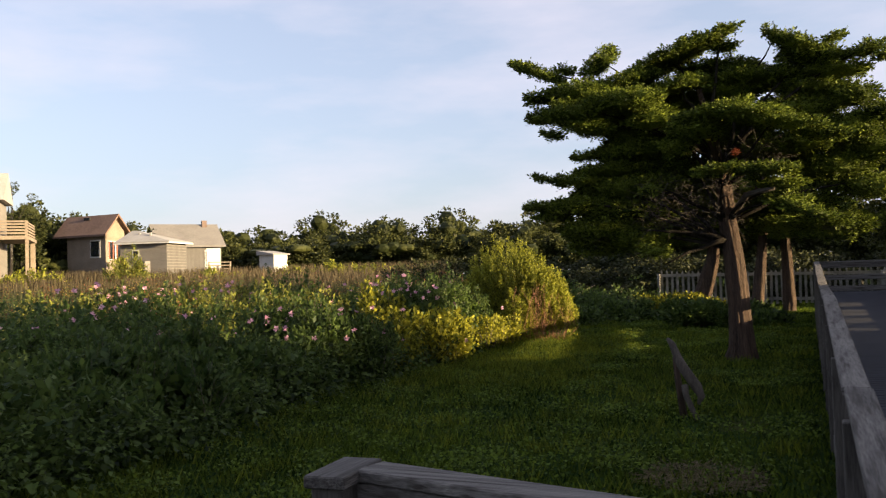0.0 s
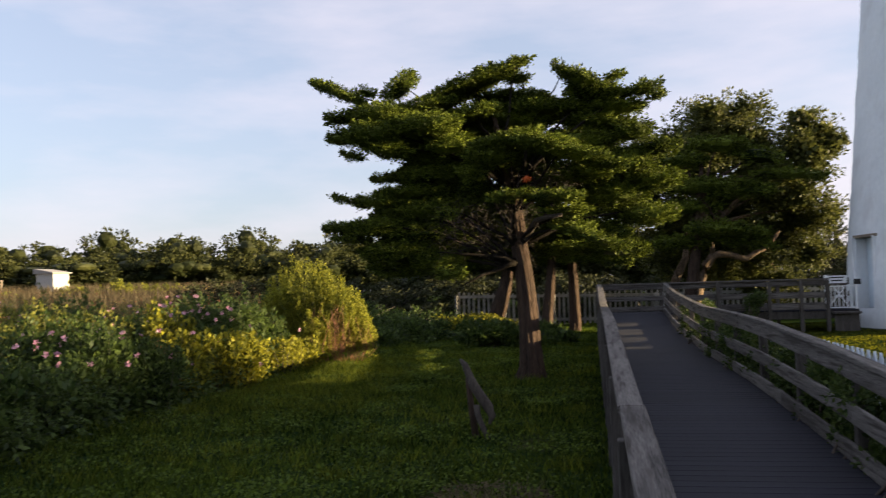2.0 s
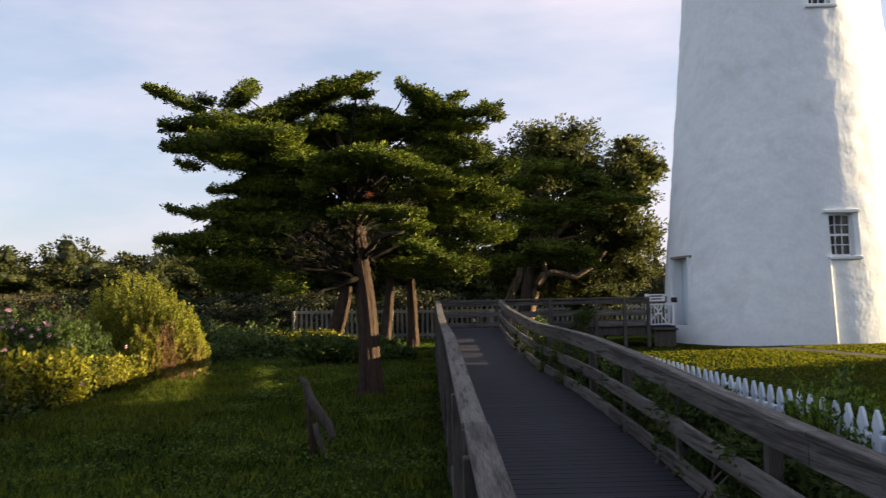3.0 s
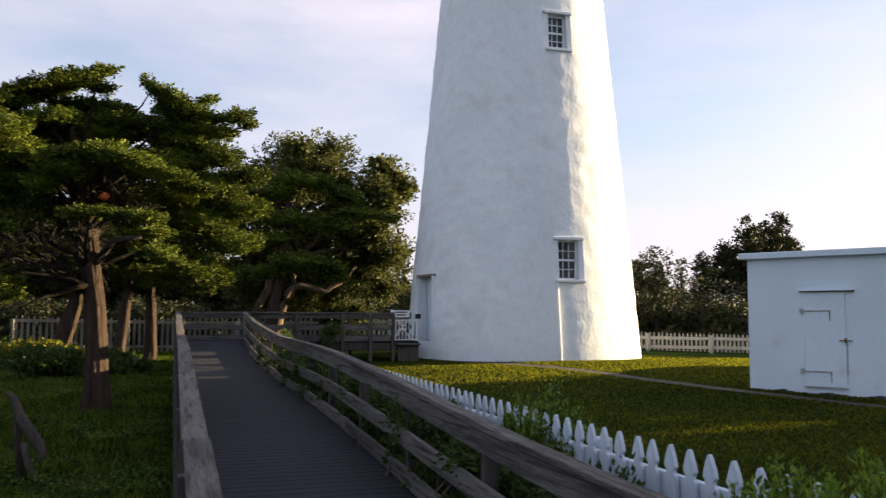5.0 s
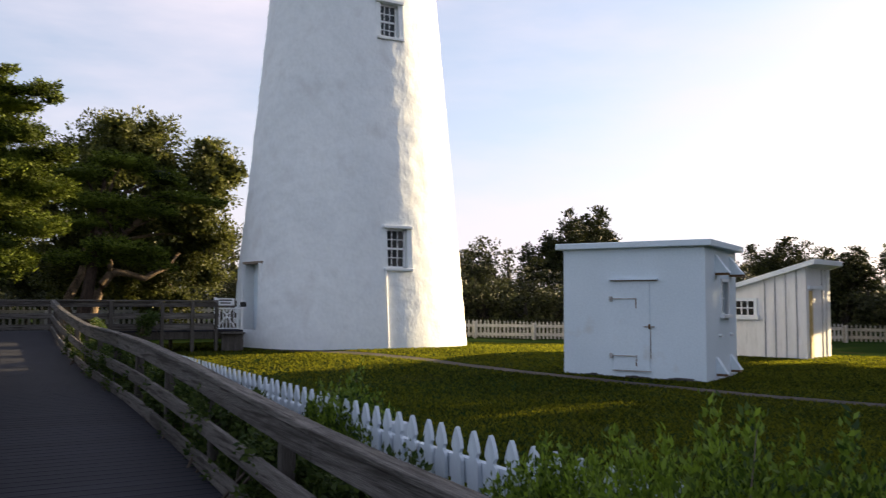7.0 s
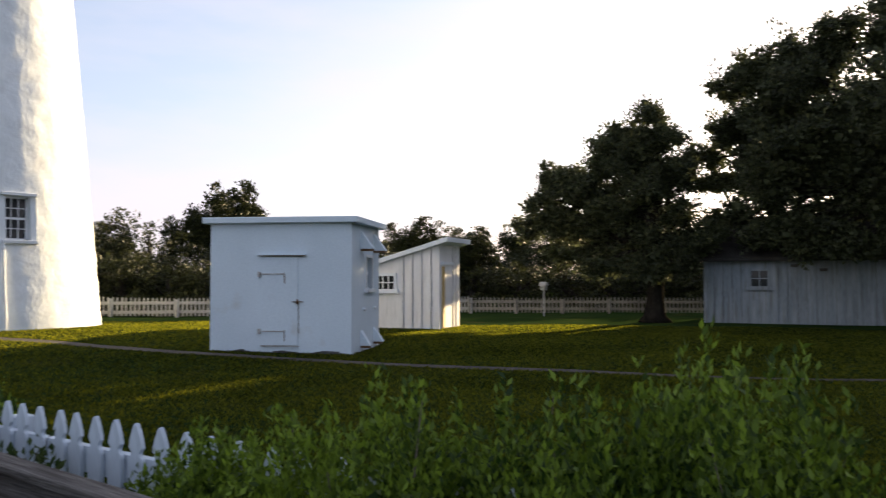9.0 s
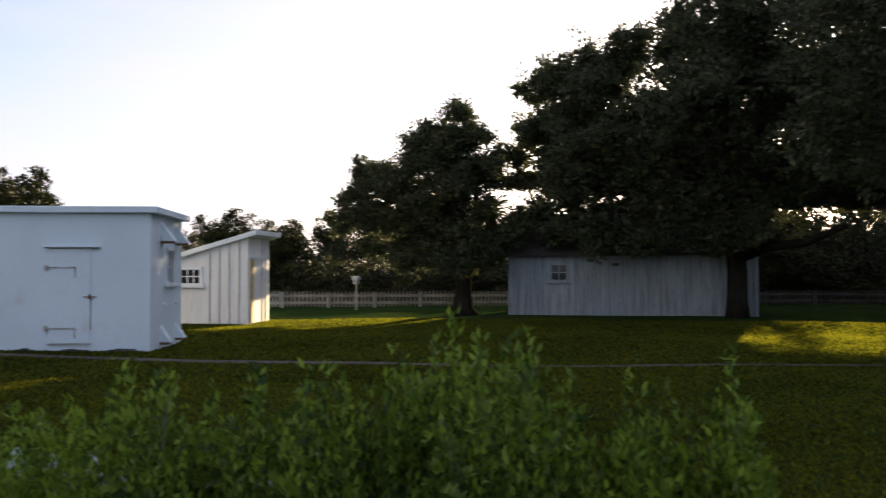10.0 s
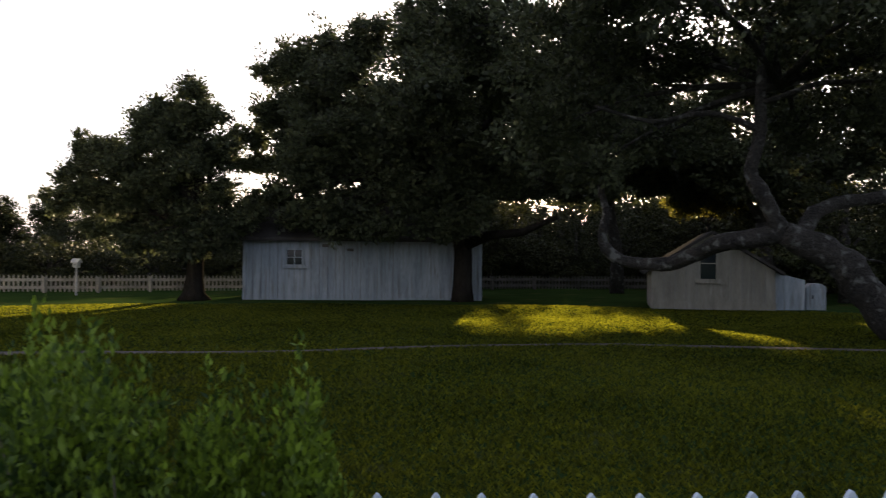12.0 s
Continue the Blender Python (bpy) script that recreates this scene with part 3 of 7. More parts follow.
def tower_gate():
    root = thing("metal_gate", (6.1, Y_FRONT + 0.15, 0.66), 0, "white metal gate with a small notice board before the tower door", "gate")
    for x in (0, 0.75):
        bm = bmesh.new()
        box(bm, x - 0.03, x + 0.03, -0.03, 0.03, 0, 0.92, 0.004)
        part("gate_post", bm, M_WHITE, root)
    for z in (0.06, 0.62):
        bm = bmesh.new()
        box(bm, 0.03, 0.72, -0.015, 0.015, z - 0.015, z + 0.015)
        part("gate_rail", bm, M_WHITE, root)
    for k in range(6):
        bm = bmesh.new()
        box(bm, 0.11 + k * 0.1, 0.13 + k * 0.1, -0.01, 0.01, 0.075, 0.605)
        part("gate_bar", bm, M_WHITE, root)
    bm = bmesh.new()
    beam(bm, (0.06, -0.02, 0.09), (0.46, -0.02, 0.59), 0.02, 0.03)
    part("brace", bm, M_WHITE, root)
    bm = bmesh.new()
    beam(bm, (0.20, -0.02, 0.59), (0.55, -0.02, 0.09), 0.02, 0.03)
    part("brace", bm, M_WHITE, root)
    bm = bmesh.new()
    box(bm, 0.22, 0.44, -0.025, -0.012, 0.34, 0.38)
    part("cross_bar", bm, M_WHITE, root)
    board = bmesh.new()
    box(board, 0.02, 0.52, -0.035, -0.018, 0.70, 0.90, 0.003)
    sign = part("notice_board", board, M_WHITE, root, "white notice board with unreadable lettering")
    for k, w in enumerate((0.36, 0.28)):
        bm = bmesh.new()
        box(bm, 0.27 - w / 2, 0.27 + w / 2, -0.040, -0.0355, 0.83 - k * 0.08, 0.865 - k * 0.08)
        part("lettering_bar", bm, M_BLACK, sign, "dark bar of lettering")
    bm = bmesh.new()
    box(bm, 0.70, 0.86, -0.05, 0.03, 0.66, 0.80, 0.01)
    part("lock_box", bm, M_BLACK, root, "dark lock box")
    steps = thing("door_steps", (7.1, Y_FRONT + 0.75, 0.0), 0, "grey timber step before the tower door", "steps")
    bm = bmesh.new()
    box(bm, -0.9, -0.22, -0.9, 0.9, 0.56, 0.62, 0.01)
    part("tread", bm, M_RAIL, steps)
    bm = bmesh.new()
    box(bm, -0.85, -0.25, -0.80, -0.74, -0.05, 0.56)
    part("riser", bm, M_POST, steps)


tower_gate()

# ---- lighthouse ----
TX, TY = 11.0, 25.67
Z0, Z1, R0, R1 = 0.0, 17.5, 3.80, 2.18


def tower_radius(z):
    return 3.81 - (3.81 - 2.68) * (z - 0.1) / 12.0


def tower_wall():
    """The battered round wall, with openings cut for two windows and the door."""
    bm = bmesh.new()
    n, h = 180, 150
    rings = []
    for j in range(h + 1):
        z = Z0 - 0.3 + (Z1 + 0.3 - Z0) * j / h
        ring = []
        for k in range(n):
            a = 2 * math.pi * k / n
            p = Vector((math.cos(a) * 3.2, math.sin(a) * 3.2, z))
            rough = 0.022 * noise.noise(p * 1.1) + 0.020 * noise.noise(p * 3.3) + 0.013 * noise.noise(p * 7.0)
            r = tower_radius(z) + rough
            ring.append(bm.verts.new((math.cos(a) * r, math.sin(a) * r, z)))
        rings.append(ring)

    def hole(a, z):
        for aw, zw, hw, z0, z1 in OPENINGS:
            d = (a - aw + math.pi) % (2 * math.pi) - math.pi
            if abs(d) * tower_radius(z) < hw and z0 < z < z1:
                return True
        return False

    for j in range(h):
        z = Z0 - 0.3 + (Z1 + 0.3 - Z0) * (j + 0.5) / h
        for k in range(n):
            if not hole(2 * math.pi * (k + 0.5) / n, z):
                bm.faces.new((rings[j][k], rings[j][(k + 1) % n], rings[j + 1][(k + 1) % n], rings[j + 1][k])).smooth = True
    bm.faces.new(rings[-1])
    return bm


OPENINGS = [(-math.pi / 2, 0, 0.34, 2.42, 3.66), (-math.pi / 2, 0, 0.32, 9.45, 10.62), (math.pi + 0.20, 0, 0.50, 0.62, 2.62)]
lighthouse = thing("lighthouse", (TX, TY, 0.0), 0, "whitewashed rough stucco lighthouse tower, one side sunlit", "lighthouse")
part("wall", tower_wall(), M_STUCCO, lighthouse, "whitewashed rough stucco wall")


def niche(x0, x1, z0, z1, depth, r):
    """One flat-faced side of an opening, in local x right, y inward."""
    bm = bmesh.new()
    lip = 0.02
    yo = [-r(z) - lip for z in (z0, z1)]
    for a, b in ((x0, x1),):
        v = [bm.verts.new(p) for p in ((a, yo[0] + 0.06, z0 - 0.06), (b, yo[0] + 0.03, z0 - 0.06), (b, yo[1] + 0.03, z1 + 0.06), (a, yo[1] + 0.06, z1 + 0.06),
                                       (a, depth, z0 - 0.06), (b, depth, z0 - 0.06), (b, depth, z1 + 0.06), (a, depth, z1 + 0.06))]
        for f in ((0, 1, 2, 3), (7, 6, 5, 4), (0, 4, 5, 1), (1, 5, 6, 2), (2, 6, 7, 3), (3, 7, 4, 0)):
            bm.faces.new([v[i] for i in f])
    return bm


def tower_window(z0, z1, half):
    yf = -tower_radius(z0) + 0.30
    root = thing("window", (0, 0, 0))
    root.parent = lighthouse
    for a, b in ((-half - 0.14, -half), (half, half + 0.14)):
        part("jamb", niche(a, b, z0, z1, yf + 0.1, tower_radius), M_STUCCO, root)
    bm = bmesh.new()
    box(bm, -half - 0.14, half + 0.16, -tower_radius(z1) - 0.07, yf + 0.1, z1 + 0.0, z1 + 0.09, 0.01)
    part("lintel", bm, M_WHITE, root)
    bm = bmesh.new()
    box(bm, -half - 0.12, half + 0.14, -tower_radius(z0) - 0.08, yf + 0.1, z0 - 0.09, z0, 0.01)
    part("sill", bm, M_WHITE, root)
    bm = bmesh.new()
    for a, b, c, d in ((-half, -half + 0.05, z0, z1), (half - 0.05, half, z0, z1), (-half, half, z0, z0 + 0.06), (-half, half, z1 - 0.06, z1),
                       (-half, half, (z0 + z1) / 2 - 0.03, (z0 + z1) / 2 + 0.03)):
        box(bm, a, b, yf - 0.03, yf + 0.03, c, d)
    part("sash", bm, M_WHITE, root)
    for k in (1, 2):
        bm = bmesh.new()
        x = -half + 0.05 + (2 * half - 0.1) * k / 3
        box(bm, x - 0.011, x + 0.011, yf - 0.02, yf + 0.02, z0 + 0.06, z1 - 0.06)
        part("glazing_bar", bm, M_WHITE, root)
    for k in (0.27, 0.73):
        bm = bmesh.new()
        z = z0 + (z1 - z0) * k
        box(bm, -half + 0.05, half - 0.05, yf - 0.018, yf + 0.018, z - 0.011, z + 0.011)
        part("glazing_bar", bm, M_WHITE, root)
    bm = bmesh.new()
    box(bm, -half + 0.02, half - 0.02, yf - 0.004, yf + 0.004, z0 + 0.02, z1 - 0.02)
    part("pane", bm, M_GLASS, root, "dark window glass")


tower_window(2.46, 3.62, 0.33)
tower_window(9.49, 10.58, 0.31)


def tower_door():
    root = thing("door", (0, 0, 0), math.degrees(0.20))
    root.parent = lighthouse
    xf = -tower_radius(1.5) + 0.42
    bm = bmesh.new()
    box(bm, xf, xf + 0.06, -0.48, 0.48, 0.64, 2.60)
    part("leaf", bm, M_CONCRETE, root, "pale blue-grey door in shadow")
    for y in (-0.56, 0.50):
        bm = bmesh.new()
        box(bm, -tower_radius(1.5) + 0.03, xf + 0.06, y, y + 0.06, 0.60, 2.62)
        part("jamb", bm, M_STUCCO, root)
    bm = bmesh.new()
    box(bm, -tower_radius(2.6) - 0.03, xf + 0.06, -0.58, 0.58, 2.60, 2.68, 0.01)
    part("lintel", bm, M_SHAKE, root, "weathered tan lintel")
    # A thin tube stands in for the flattened stucco edge.
    bm = bmesh.new()
    pts = [(-0.42, -tower_radius(z) - 0.035, z) for z in np.linspace(-0.1, 2.45, 9)]
    tube(bm, pts, [0.028] * 9, 6)
    part("conduit", bm, M_WHITE, lighthouse, "thin white tube standing in for the stucco edge below the window")


tower_door()


# ---- concrete hut ----
def concrete_hut():
    root = thing("concrete_hut", (13.135, 12.292, -0.20), 29.6, "white painted flat-roofed concrete hut with a closed iron-strapped door", "hut")
    W, D, H = 3.08, 2.66, 2.82        # front runs along local +y, depth along local +x
    bm = bmesh.new()
    box(bm, 0.0, 0.22, 0.0, W, 0.0, H)
    part("wall", bm, M_CONCRETE, root)
    a, b, c, d = 1.30, 1.86, 1.42, 2.12      # the opening in the side wall
    for q in ((0.22, a, 0.0, H), (b, D, 0.0, H), (a, b, 0.0, c), (a, b, d, H)):
        bm = bmesh.new()
        box(bm, q[0], q[1], 0.0, 0.2, q[2], q[3])
        part("wall", bm, M_CONCRETE, root)
    bm = bmesh.new()
    box(bm, D - 0.2, D, 0.2, W, 0.0, H)
    part("wall", bm, M_CONCRETE, root)
    bm = bmesh.new()
    box(bm, 0.22, D - 0.2, W - 0.2, W, 0.0, H)
    part("wall", bm, M_CONCRETE, root)
    bm = bmesh.new()
    box(bm, -0.14, D + 0.14, -0.16, W + 0.14, H, H + 0.13, 0.012)
    part("roof_slab", bm, M_CONCRETE, root)
    for k in range(24):
        bm = bmesh.new()
        y = (k + 0.5) * W / 24
        s = 0.03 + 0.03 * abs(noise.noise(Vector((k * 0.7, 2, 0))))
        box(bm, -s - 0.03, 0.0, y - 0.07, y + 0.07, 0.0, 0.07 + 2.2 * s * abs(math.sin(k * 2.7)), 0.01)
        part("footing_stone", bm, M_FOOTING, root)
    door = thing("door")
    door.parent = root
    y0, y1, z0, z1 = 1.15, 1.93, 0.26, 2.12
    bm = bmesh.new()
    box(bm, -0.025, -0.001, y0, y1, z0, z1, 0.004)
    part("leaf", bm, M_CONCRETE, door, "white painted plank door")
    for k in range(1, 5):
        bm = bmesh.new()
        y = y0 + (y1 - y0) * k / 5
        box(bm, -0.028, -0.0255, y - 0.004, y + 0.004, z0 + 0.02, z1 - 0.02)
        part("joint", bm, M_CONCRETE, door)
    bm = bmesh.new()
    box(bm, -0.09, -0.001, y0 - 0.18, y1 + 0.08, z1 + 0.02, z1 + 0.055, 0.004)
    part("lintel", bm, M_CONCRETE, door)
    bm = bmesh.new()
    box(bm, -0.08, -0.001, y0 - 0.17, y1 + 0.07, z1 + 0.006, z1 + 0.018)
    part("rust_line", bm, M_RUST, door, "rust along the underside of the lintel")
    bm = bmesh.new()
    box(bm, -0.05, -0.001, y0 - 0.02, y1 + 0.02, z0 - 0.03, z0 - 0.008)
    part("threshold", bm, M_HINGE, door, "thin stained threshold")
    for z in (0.55, 1.75):
        bm = bmesh.new()
        box(bm, -0.045, -0.0265, y1 - 0.50, y1 + 0.06, z - 0.012, z + 0.012, 0.003)
        box(bm, -0.05, -0.002, y1 + 0.03, y1 + 0.09, z - 0.06, z + 0.05, 0.003)
        part("strap_hinge", bm, M_HINGE, door, "grey strap hinge with rusty ends")
        bm = bmesh.new()
        box(bm, -0.031, -0.0265, y1 - 0.502, y1 - 0.484, z - 0.20, z + 0.02)
        part("rust_streak", bm, M_RUST, door)
    bm = bmesh.new()
    box(bm, -0.05, -0.0265, y0 - 0.12, y0 + 0.12, 1.158, 1.176, 0.004)
    box(bm, -0.06, -0.0265, y0 - 0.02, y0 + 0.02, 1.12, 1.22, 0.006)
    part("latch", bm, M_RUST, door, "rusty latch bar")
    bm = bmesh.new()
    box(bm, -0.006, -0.0015, y0 - 0.018, y0 - 0.006, z0 + 0.25, 1.15)
    part("rust_stain", bm, M_RUST, door)
    window = thing("window")
    window.parent = root
    bm = bmesh.new()
    for q in ((a - 0.07, a, c - 0.05, d + 0.07), (b, b + 0.07, c - 0.05, d + 0.07), (a, b, d, d + 0.07)):
        box(bm, q[0], q[1], -0.03, 0.06, q[2], q[3])
    part("frame", bm, M_WHITE, window)
    bm = bmesh.new()
    box(bm, a - 0.12, b + 0.12, -0.09, 0.1, c - 0.08, c, 0.008)
    part("sill", bm, M_WHITE, window)
    bm = bmesh.new()
    box(bm, a, b, 0.09, 0.10, c, d)
    part("pane", bm, M_GLASS, window)
    for x in ((a + b) / 2,):
        bm = bmesh.new()
        box(bm, x - 0.015, x + 0.015, 0.06, 0.088, c, d)
        part("glazing_bar", bm, M_WHITE, window)
    for z in (c + 0.02, (c + d) / 2, d - 0.02):
        bm = bmesh.new()
        box(bm, a, b, 0.06, 0.088, z - 0.015, z + 0.015)
        part("glazing_bar", bm, M_WHITE, window)
    for z, tall, deep in ((2.30, 0.40, 0.30), (0.20, 0.34, 0.22)):
        for x in (0.86, 2.14):
            bm = bmesh.new()
            v = [bm.verts.new(p) for p in ((x - 0.1, 0.0, z), (x + 0.1, 0.0, z), (x - 0.1, -deep, z), (x + 0.1, -deep, z),
                                           (x - 0.1, 0.0, z + tall), (x + 0.1, 0.0, z + tall), (x - 0.1, -deep * 0.86, z + 0.05), (x + 0.1, -deep * 0.86, z + 0.05))]
            for f in ((0, 1, 3, 2), (2, 3, 7, 6), (6, 7, 5, 4), (4, 5, 1, 0), (0, 2, 6, 4), (1, 5, 7, 3)):
                bm.faces.new([v[i] for i in f])
            part("bracket", bm, M_CONCRETE, root, "white wedge-shaped concrete bracket")
            bm = bmesh.new()
            box(bm, x - 0.08, x + 0.08, -deep * 0.9, -0.002, z - 0.05, z - 0.001)
            part("iron_seat", bm, M_RUST, root, "rusty iron seat under the bracket")
    for x, z in ((1.05, 0.98), (2.05, 0.98)):
        bm = bmesh.new()
        tube(bm, [(x, 0.0, z), (x, -0.07, z)], [0.035, 0.03], 8)
        part("knob", bm, M_WHITE, root)


concrete_hut()


# ---- board-and-batten sheds ----
def battens(parent, length, height, material, place, pitch=0.32, skip=()):
    """Vertical battens along a wall; place(s, z0, z1) gives the box."""
    n = int(length / pitch)
    for k in range(1, n):
        s = k * length / n
        z0, z1 = height(s)
        if any(a < s < b for a, b in skip):
            continue
        bm = bmesh.new()
        box(bm, *place(s, z0, z1))
        batten = part("batten", bm, material, parent)
        bm = bmesh.new()
        x0, x1, y0, y1, a, b = place(s - 0.045, z0, z1)
        deep = 0.006 + 0.004 * math.sin(k * 2.3)
        if x1 - x0 < y1 - y0:
            box(bm, -deep, -0.0005, s - 0.052, s - 0.037, a, b)
        else:
            box(bm, s - 0.052, s - 0.037, -deep, -0.0005, a, b)
        part("seam", bm, M_SEAM, batten)


def small_window(parent, x, y0, y1, z0, z1, cols, rows, material, face=-1):
    """A window on a wall whose outside is toward local -x (face -1), frame proud of the boards."""
    w = thing("window")
    w.parent = parent
    for a, b, c, d in ((y0 - 0.09, y0, z0 - 0.09, z1 + 0.09), (y1, y1 + 0.09, z0 - 0.09, z1 + 0.09), (y0, y1, z1, z1 + 0.09)):
        bm = bmesh.new()
        box(bm, x - 0.05, x - 0.002, a, b, c, d)
        part("frame", bm, material, w)
    bm = bmesh.new()
    box(bm, x - 0.10, x - 0.002, y0 - 0.16, y1 + 0.16, z0 - 0.14, z0, 0.006)
    part("sill", bm, material, w)
    bm = bmesh.new()
    box(bm, x - 0.014, x - 0.006, y0, y1, z0, z1)
    part("pane", bm, M_GLASS, w)
    for k in range(1, cols):
        bm = bmesh.new()
        y = y0 + (y1 - y0) * k / cols
        box(bm, x - 0.032, x - 0.015, y - 0.015, y + 0.015, z0, z1)
        part("glazing_bar", bm, material, w)
    for k in range(1, rows):
        bm = bmesh.new()
        z = z0 + (z1 - z0) * k / rows
        box(bm, x - 0.031, x - 0.0155, y0, y1, z - 0.015, z + 0.015)
        part("glazing_bar", bm, material, w)
    return w


def small_shed():
    root = thing("board_shed", (20.95, 16.04, -0.12), 17.0, "small white board-and-batten shed with a sloping roof and ochre door", "shed")
    W, D = 3.4, 1.85
    top = lambda y: 2.62 - 0.28 * y

    bm = bmesh.new()
    prism(bm, [(0, 0), (W, 0), (W, top(W)), (0, top(0))], 0, D)
    bm.transform(Matrix(((0, 1, 0, 0), (1, 0, 0, 0), (0, 0, 1, 0), (0, 0, 0, 1))))
    part("wall", bm, M_BOARD, root)
    battens(root, W, lambda s: (0.02, top(s)), M_BOARD, lambda s, a, b: (-0.028, -0.001, s - 0.025, s + 0.025, a, b), 0.3, ((1.40, 2.2),))
    battens(root, D, lambda s: (0.02, 2.6), M_BOARD, lambda s, a, b: (s - 0.025, s + 0.025, -0.028, -0.001, a, b), 0.3, ((0.15, 1.05),))
    small_window(root, 0.0, 1.52, 2.10, 1.25, 1.66, 3, 2, M_WHITE)
    bm = bmesh.new()
    m = Matrix(((0, 1, 0, 0), (1, 0, 0, 0), (0, 0, 1, 0), (0, 0, 0, 1)))
    prism(bm, [(-0.32, top(-0.32)), (W + 0.2, top(W + 0.2)), (W + 0.2, top(W + 0.2) + 0.14), (-0.32, top(-0.32) + 0.14)], -0.18, D + 0.18)
    bm.transform(m)
    part("roof", bm, M_WHITE, root, "white-edged sloping roof")
    door = thing("door")
    door.parent = root
    bm = bmesh.new()
    box(bm, 0.2, 0.36, -0.05, -0.002, 0.05, 1.95)
    part("leaf", bm, M_YDOOR, door, "ochre plank door catching the sun")
    bm = bmesh.new()
    box(bm, 0.40, 1.0, -0.04, -0.002, 0.05, 2.0)
    part("panel", bm, M_BOARD, door)
    bm = bmesh.new()
    box(bm, 0.12, 1.1, -0.07, -0.002, 2.0, 2.10)
    part("lintel", bm, M_WHITE, door)


small_shed()


def long_barn():
    root = thing("long_barn", (31.77, 2.51, -0.12), 12.5, "long low white board-and-batten barn with a dark roof under oaks", "barn")
    L, D, H = 8.73, 5.0, 2.24
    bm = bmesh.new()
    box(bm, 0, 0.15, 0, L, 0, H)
    part("wall", bm, M_SHADEBOARD, root)
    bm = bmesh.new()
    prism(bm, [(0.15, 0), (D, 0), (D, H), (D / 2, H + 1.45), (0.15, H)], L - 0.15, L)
    part("wall", bm, M_SHADEBOARD, root)
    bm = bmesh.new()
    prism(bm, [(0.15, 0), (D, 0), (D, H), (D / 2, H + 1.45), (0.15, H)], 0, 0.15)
    part("wall", bm, M_SHADEBOARD, root)
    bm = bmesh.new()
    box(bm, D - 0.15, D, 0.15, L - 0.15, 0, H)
    part("wall", bm, M_SHADEBOARD, root)
    battens(root, L, lambda s: (0.02, H - 0.06), M_SHADEBOARD, lambda s, a, b: (-0.055, -0.001, s - 0.035, s + 0.035, a, b), 0.30, ((6.4, 7.35), (0.8, 3.2)))
    small_window(root, 0.0, 6.62, 7.15, 1.30, 1.83, 2, 2, M_SHADEBOARD)
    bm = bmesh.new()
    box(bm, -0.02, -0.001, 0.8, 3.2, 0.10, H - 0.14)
    part("door_panel", bm, M_SHADEBOARD, root, "large flush plank door")
    for sgn in (0, 1):
        bm = bmesh.new()
        if sgn == 0:
            prism(bm, [(-0.35, H - 0.08), (D / 2, H + 1.55), (D / 2, H + 1.66), (-0.35, H + 0.04)], -0.25, L + 0.25)
        else:
            prism(bm, [(D + 0.35, H - 0.08), (D + 0.35, H + 0.04), (D / 2, H + 1.66), (D / 2, H + 1.55)], -0.25, L + 0.25)
        part("roof", bm, M_ROOF, root, "dark shingled roof slope")
    bm = bmesh.new()
    box(bm, -0.06, -0.001, -0.02, 0.10, 0, H)
    part("corner_board", bm, M_SHADEBOARD, root)
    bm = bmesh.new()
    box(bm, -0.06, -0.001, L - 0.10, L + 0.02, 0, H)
    part("corner_board", bm, M_SHADEBOARD, root)
    for y, z in ((5.75, 2.0), (4.85, 1.85)):
        bm = bmesh.new()
        box(bm, -0.12, -0.001, y - 0.12, y + 0.12, z - 0.05, z + 0.05, 0.01)
        part("wall_box", bm, M_POST, root, "small dark fixture")


long_barn()


